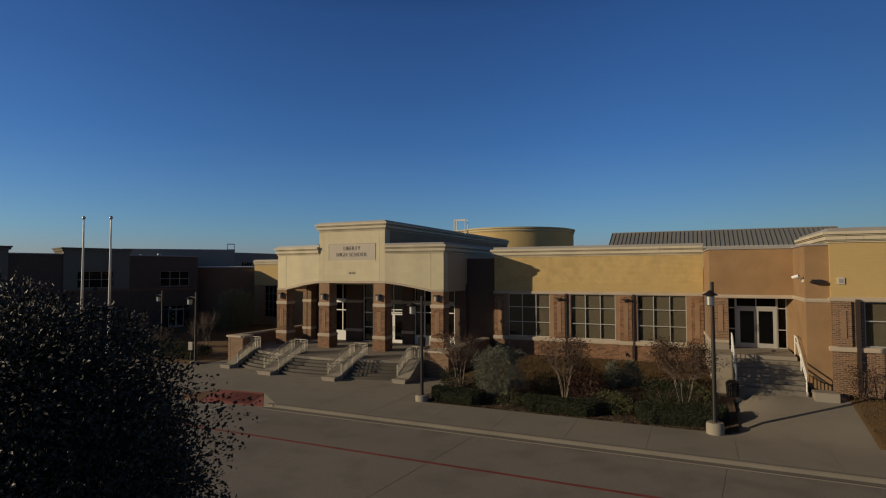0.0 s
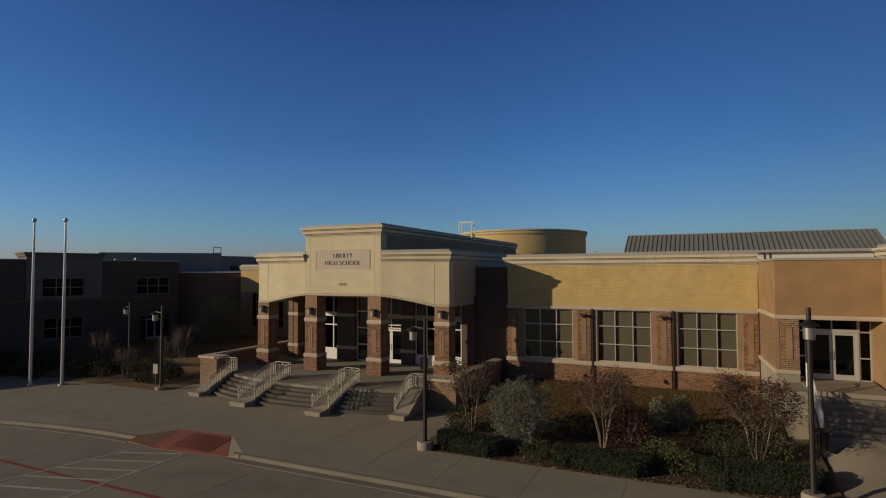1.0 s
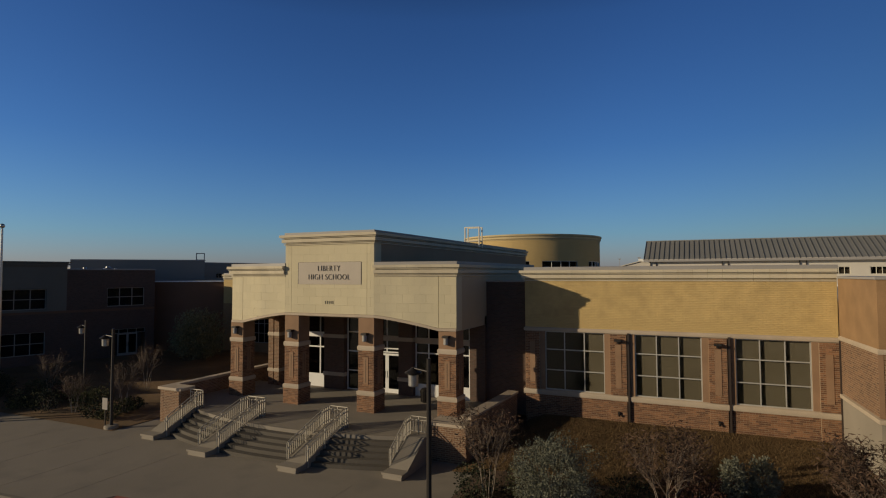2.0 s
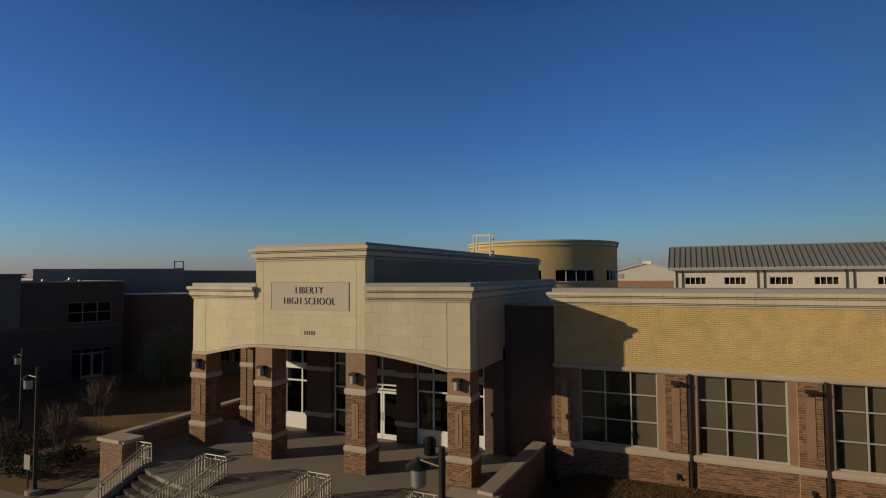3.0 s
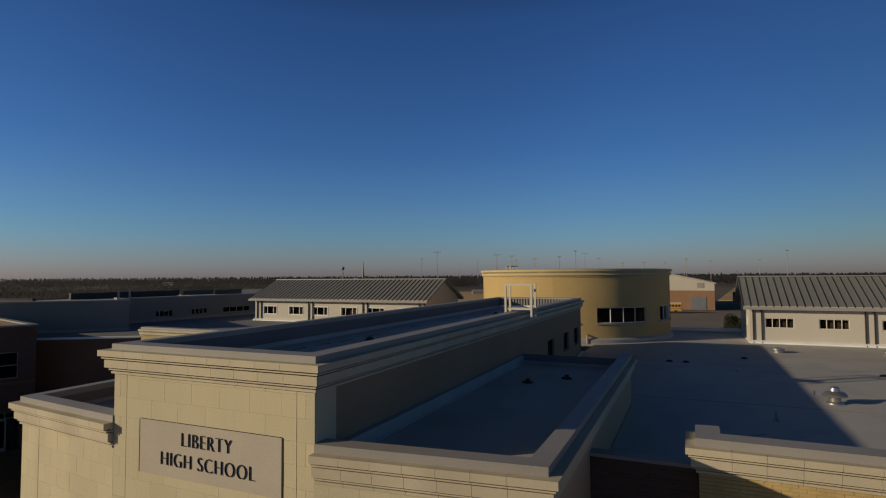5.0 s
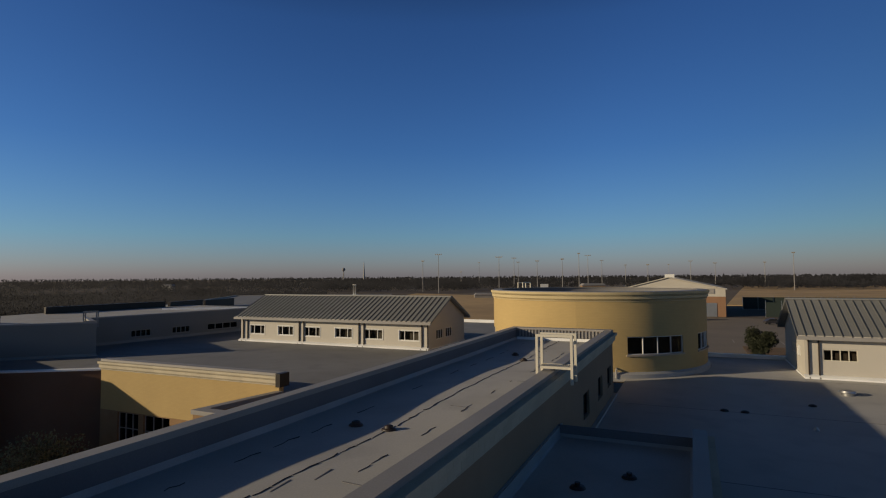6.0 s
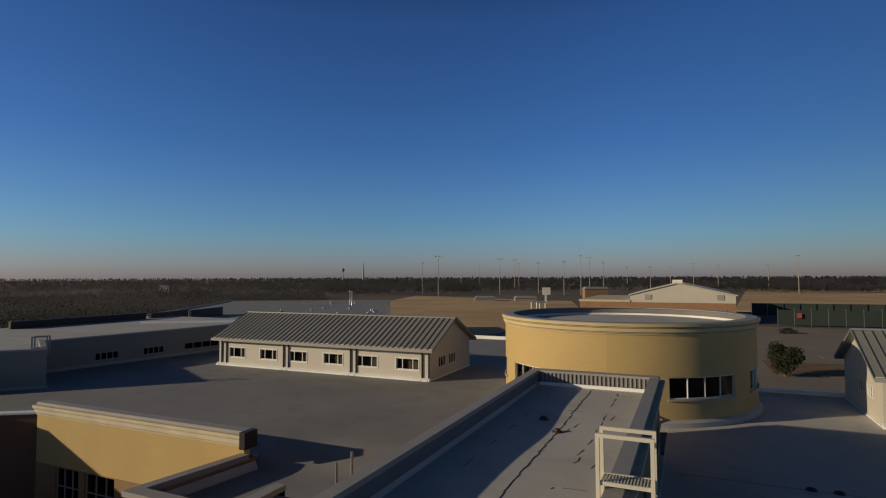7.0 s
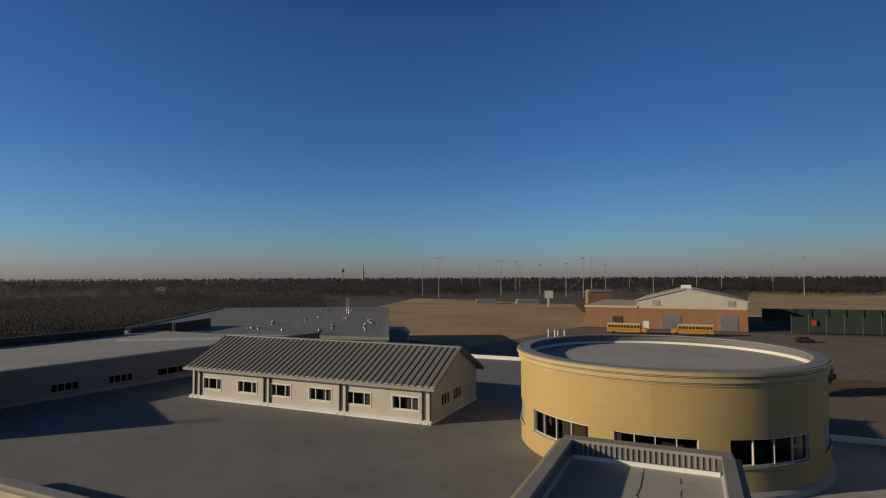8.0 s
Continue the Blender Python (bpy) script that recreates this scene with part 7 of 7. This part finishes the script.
def floodlight(x, y, h, wide):
    f = thing("floodlight_mast", "tall slender sports floodlight mast", "floodlight", pose(x, y, 0), group="sports floodlights")
    bm = bmesh.new()
    lathe(bm, [(0.35, 0), (0.16, h)], 8)
    part("mast", bm, COPING, f)
    bm = bmesh.new()
    box(bm, -wide / 2, -0.15, h - 0.3, wide / 2, 0.15, h)
    for k in range(4):
        box(bm, -wide / 2 + k * wide / 3 - 0.3, -0.4, h, -wide / 2 + k * wide / 3 + 0.3, 0.3, h + 0.7)
    part("lamp_bank", bm, COPING, f)


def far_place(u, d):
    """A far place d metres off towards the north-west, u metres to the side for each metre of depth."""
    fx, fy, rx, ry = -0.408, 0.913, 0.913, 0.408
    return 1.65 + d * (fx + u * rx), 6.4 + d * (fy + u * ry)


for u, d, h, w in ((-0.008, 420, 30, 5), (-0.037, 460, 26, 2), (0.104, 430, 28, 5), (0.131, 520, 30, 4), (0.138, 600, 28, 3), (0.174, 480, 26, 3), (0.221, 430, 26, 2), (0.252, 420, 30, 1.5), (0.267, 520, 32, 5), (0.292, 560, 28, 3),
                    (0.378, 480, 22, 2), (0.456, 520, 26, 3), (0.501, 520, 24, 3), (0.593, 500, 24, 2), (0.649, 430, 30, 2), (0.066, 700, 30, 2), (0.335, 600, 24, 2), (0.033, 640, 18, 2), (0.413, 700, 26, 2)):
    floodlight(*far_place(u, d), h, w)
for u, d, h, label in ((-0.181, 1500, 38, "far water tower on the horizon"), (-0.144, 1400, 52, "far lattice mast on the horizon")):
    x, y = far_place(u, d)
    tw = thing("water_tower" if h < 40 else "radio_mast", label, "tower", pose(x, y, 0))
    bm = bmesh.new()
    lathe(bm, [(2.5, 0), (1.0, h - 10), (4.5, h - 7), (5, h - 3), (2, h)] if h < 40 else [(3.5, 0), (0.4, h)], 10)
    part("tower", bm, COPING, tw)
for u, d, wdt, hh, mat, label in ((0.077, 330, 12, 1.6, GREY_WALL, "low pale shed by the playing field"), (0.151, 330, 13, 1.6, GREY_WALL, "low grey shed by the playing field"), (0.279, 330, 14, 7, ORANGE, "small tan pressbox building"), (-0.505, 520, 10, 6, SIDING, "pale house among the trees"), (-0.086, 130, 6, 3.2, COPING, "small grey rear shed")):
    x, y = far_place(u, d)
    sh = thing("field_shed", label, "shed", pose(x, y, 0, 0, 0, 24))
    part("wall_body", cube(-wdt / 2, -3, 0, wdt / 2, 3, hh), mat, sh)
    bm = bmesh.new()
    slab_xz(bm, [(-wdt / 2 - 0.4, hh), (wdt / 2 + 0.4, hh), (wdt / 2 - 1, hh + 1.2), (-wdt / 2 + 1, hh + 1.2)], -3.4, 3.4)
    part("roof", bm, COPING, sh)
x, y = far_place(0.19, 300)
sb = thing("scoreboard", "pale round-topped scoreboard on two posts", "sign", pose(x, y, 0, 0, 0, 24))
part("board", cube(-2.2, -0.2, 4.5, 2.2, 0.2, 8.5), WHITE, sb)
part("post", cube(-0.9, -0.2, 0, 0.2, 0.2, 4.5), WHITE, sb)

# winter woods to the horizon
def woods(name, boxes, label, seed, mat=LEAF_HAZED_WOOD):
    r = random.Random(seed)
    bm_v, bm_f = [], []
    for u0, u1, d0, d1, n, hmin, hmax in boxes:
        for _ in range(n):
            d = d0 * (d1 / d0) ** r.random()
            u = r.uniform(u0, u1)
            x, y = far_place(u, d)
            if noise.noise((x * 0.01, y * 0.01, 7)) < -0.24:
                continue
            h = r.uniform(hmin, hmax) * (0.8 + 0.35 * noise.noise((x * 0.012, y * 0.012, 1)))
            s = r.uniform(2.2, 4.4)
            k = 0.3 + d / 1100
            for q in range(28):
                v = Vector((r.gauss(0, 1), r.gauss(0, 1), r.gauss(0, 1))).normalized() * r.random() ** 0.4
                c = Vector((x + v.x * s, y + v.y * s, h * (0.58 + 0.42 * v.z)))
                a = Vector((r.gauss(0, 0.4), r.gauss(0, 0.4), 1)).normalized() * k * r.uniform(0.4, 1.0)
                b = Vector((0.97 + r.gauss(0, 0.3), -0.25 + r.gauss(0, 0.3), r.gauss(0, 0.4))).normalized() * k * r.uniform(0.2, 0.6)
                i = len(bm_v)
                bm_v += [c - a, c + b, c + a, c - b]
                bm_f += [(i, i + 1, i + 2), (i, i + 2, i + 3)]
    me = bpy.data.meshes.new(name)
    me.from_pydata([tuple(v) for v in bm_v], [], bm_f)
    me.materials.append(mat)
    return tagged(new(name, me), label, "woods", kind="stuff")


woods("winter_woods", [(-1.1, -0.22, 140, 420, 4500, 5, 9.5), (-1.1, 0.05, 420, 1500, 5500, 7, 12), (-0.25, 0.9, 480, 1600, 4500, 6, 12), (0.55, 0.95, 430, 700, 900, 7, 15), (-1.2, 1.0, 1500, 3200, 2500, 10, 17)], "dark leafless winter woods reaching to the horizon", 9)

# ---- grass ----
def grass(name, label, n, spread, level, seed, mat):
    """Dry blades, bent at random, over a stretch of lawn."""
    r = random.Random(seed)
    vs, fs = [], []
    for _ in range(n):
        x, y = spread(r)
        z = level(x, y)
        a, h, w = r.uniform(0, 6.283), r.uniform(0.03, 0.085), r.uniform(0.008, 0.018)
        lean = Vector((r.gauss(0, 0.5), r.gauss(0, 0.5))) * h
        i = len(vs)
        vs += [(x - w * math.cos(a), y - w * math.sin(a), z), (x + w * math.cos(a), y + w * math.sin(a), z), (x + lean.x, y + lean.y, z + h)]
        fs.append((i, i + 1, i + 2))
    me = bpy.data.meshes.new(name)
    me.from_pydata(vs, [], fs)
    me.materials.append(mat)
    tagged(new(name, me), label, "grass", kind="stuff")


STRAW = leaf_material("dry_grass_blades", (0.12, 0.078, 0.037), 0.35)
grass("dry_grass", "short dormant brown grass between bed and wall", 90000, lambda r: (r.uniform(8.7, 23.4), r.uniform(-3.6, 4.2)), lambda x, y: grade(x, y) + 0.02 + 0.03 * noise.noise((x, y, 3)), 61, STRAW)
grass("dry_grass", "short dormant brown grass beside the walkway", 40000, lambda r: (r.uniform(28.9, 42), r.uniform(-8.8, -3.4)), lambda x, y: grade(x, y) + 0.015 + 0.03 * noise.noise((x, y, 5)), 62, STRAW)
r = random.Random(63)
vs, fs = [], []
for _ in range(14000):
    x, y = r.uniform(10.2, 24.2), r.uniform(-8.7, -3.6)
    z = grade(x, y) + 0.05
    u = Vector((r.gauss(0, 1), r.gauss(0, 1), r.gauss(0, 0.35))).normalized() * r.uniform(0.02, 0.06)
    w = u.cross(Vector((r.gauss(0, 0.3), r.gauss(0, 0.3), 1))) * 0.35
    p, i = Vector((x, y, z)), len(vs)
    vs += [tuple(p - u), tuple(p + w), tuple(p + u), tuple(p - w)]
    fs.append((i, i + 1, i + 2, i + 3))
me = bpy.data.meshes.new("bark_chips")
me.from_pydata(vs, [], fs)
me.materials.append(leaf_material("bark_chip", (0.075, 0.048, 0.03), 0.5))
tagged(new("bark_chips", me), "loose bark chips and fallen leaves on the bed", "mulch", kind="stuff")

# ---- laid bricks ----
UNIT = {}


def unit_mesh(bw, bh, mat, t=0.012):
    if (bw, bh, mat.name) not in UNIT:
        bm = bmesh.new()
        v = [bm.verts.new(p) for p in ((-bw / 2, 0, -bh / 2), (bw / 2, 0, -bh / 2), (bw / 2, 0, bh / 2), (-bw / 2, 0, bh / 2))]
        c = 0.004
        f = [bm.verts.new(p) for p in ((-bw / 2 + c, -t, -bh / 2 + c), (bw / 2 - c, -t, -bh / 2 + c), (bw / 2 - c, -t, bh / 2 - c), (-bw / 2 + c, -t, bh / 2 - c))]
        bm.faces.new(f)
        for i in range(4):
            j = (i + 1) % 4
            bm.faces.new((v[i], v[j], f[j], f[i]))
        UNIT[bw, bh, mat.name] = mesh_from(bm, "brick", mat)
    return UNIT[bw, bh, mat.name]


def lay_bricks(parent, runs, z0, z1, singles, mat, bw=0.24, bh=0.085, joint=0.013, seed=0, offset=0):
    """Running bond on each run (two plan points, outside to the right of the way): the first bricks singly, the rest joined."""
    r = random.Random(seed)
    vs, fs, left = [], [], singles
    rows = max(1, round((z1 - z0) / bh))
    hh = (z1 - z0) / rows
    full = unit_mesh(round(bw - joint, 4), round(hh - joint, 4), mat)
    for a, b in runs:
        A, B = Vector(a), Vector(b)
        L, d = (B - A).length, (B - A).normalized()
        ang = math.atan2(d.y, d.x)
        for k in range(rows):
            x = 0.0 if k % 2 else -bw / 2
            z = z0 + hh * (k + 0.5)
            while x < L - 0.02:
                s, e = max(0.0, x), min(L, x + bw)
                if e - s > 0.04:
                    c = A + d * ((s + e) / 2)
                    m = Matrix.Translation((c.x, c.y, z)) @ Matrix.Rotation(ang, 4, "Z") @ Matrix.Translation((0, r.uniform(-0.002, 0.002), 0))
                    if left > 0 and e - s > bw - 0.001:
                        piece("brick", full, parent, m)
                        left -= 1
                    else:
                        w, h, i = (e - s - joint) / 2, (hh - joint) / 2, len(vs)
                        for q, y in ((0.0, 0.0), (0.004, -0.012)):
                            vs += [tuple(m @ Vector(p)) for p in ((-w + q, y, -h + q), (w - q, y, -h + q), (w - q, y, h - q), (-w + q, y, h - q))]
                        fs += [(i + 4, i + 5, i + 6, i + 7)] + [(i + n, i + (n + 1) % 4, i + 4 + (n + 1) % 4, i + 4 + n) for n in range(4)]
                x += bw
    if vs:
        me = bpy.data.meshes.new("brickwork")
        me.from_pydata(vs, [], fs)
        me.materials.append(mat)
        ob = new("brickwork", me)
        ob.parent = parent
        tagged(ob, "", kind="stuff")


for n, (col, runs, z0, z1, singles, near) in enumerate(BRICKED):
    lay_bricks(col, runs, z0, z1, singles if near else 20, RED_UNIT, seed=n)
lay_bricks(wing, [((X0, WY), (X1, WY))], 0.3, 1.69, 180, RED_UNIT, seed=32)
lay_bricks(wing, [((9.5, WY - 0.1), (10.25, WY - 0.1)), ((13.78, WY - 0.1), (14.56, WY - 0.1)), ((18.18, WY - 0.1), (18.95, WY - 0.1)), ((22.48, WY - 0.1), (23.2, WY - 0.1))], 1.98, 4.94, 110, RED_UNIT, seed=33)
lay_bricks(wing, [((13.78, WY - 0.1), (14.56, WY - 0.1)), ((18.18, WY - 0.1), (18.95, WY - 0.1)), ((22.48, WY - 0.1), (23.2, WY - 0.1))], 0.3, 1.69, 0, RED_UNIT, seed=34)
lay_bricks(wing, [((X0, WY), (X1, WY))], 5.18, 7.57, 290, YELLOW_UNIT, bw=0.30, bh=0.08, joint=0.006, seed=35)
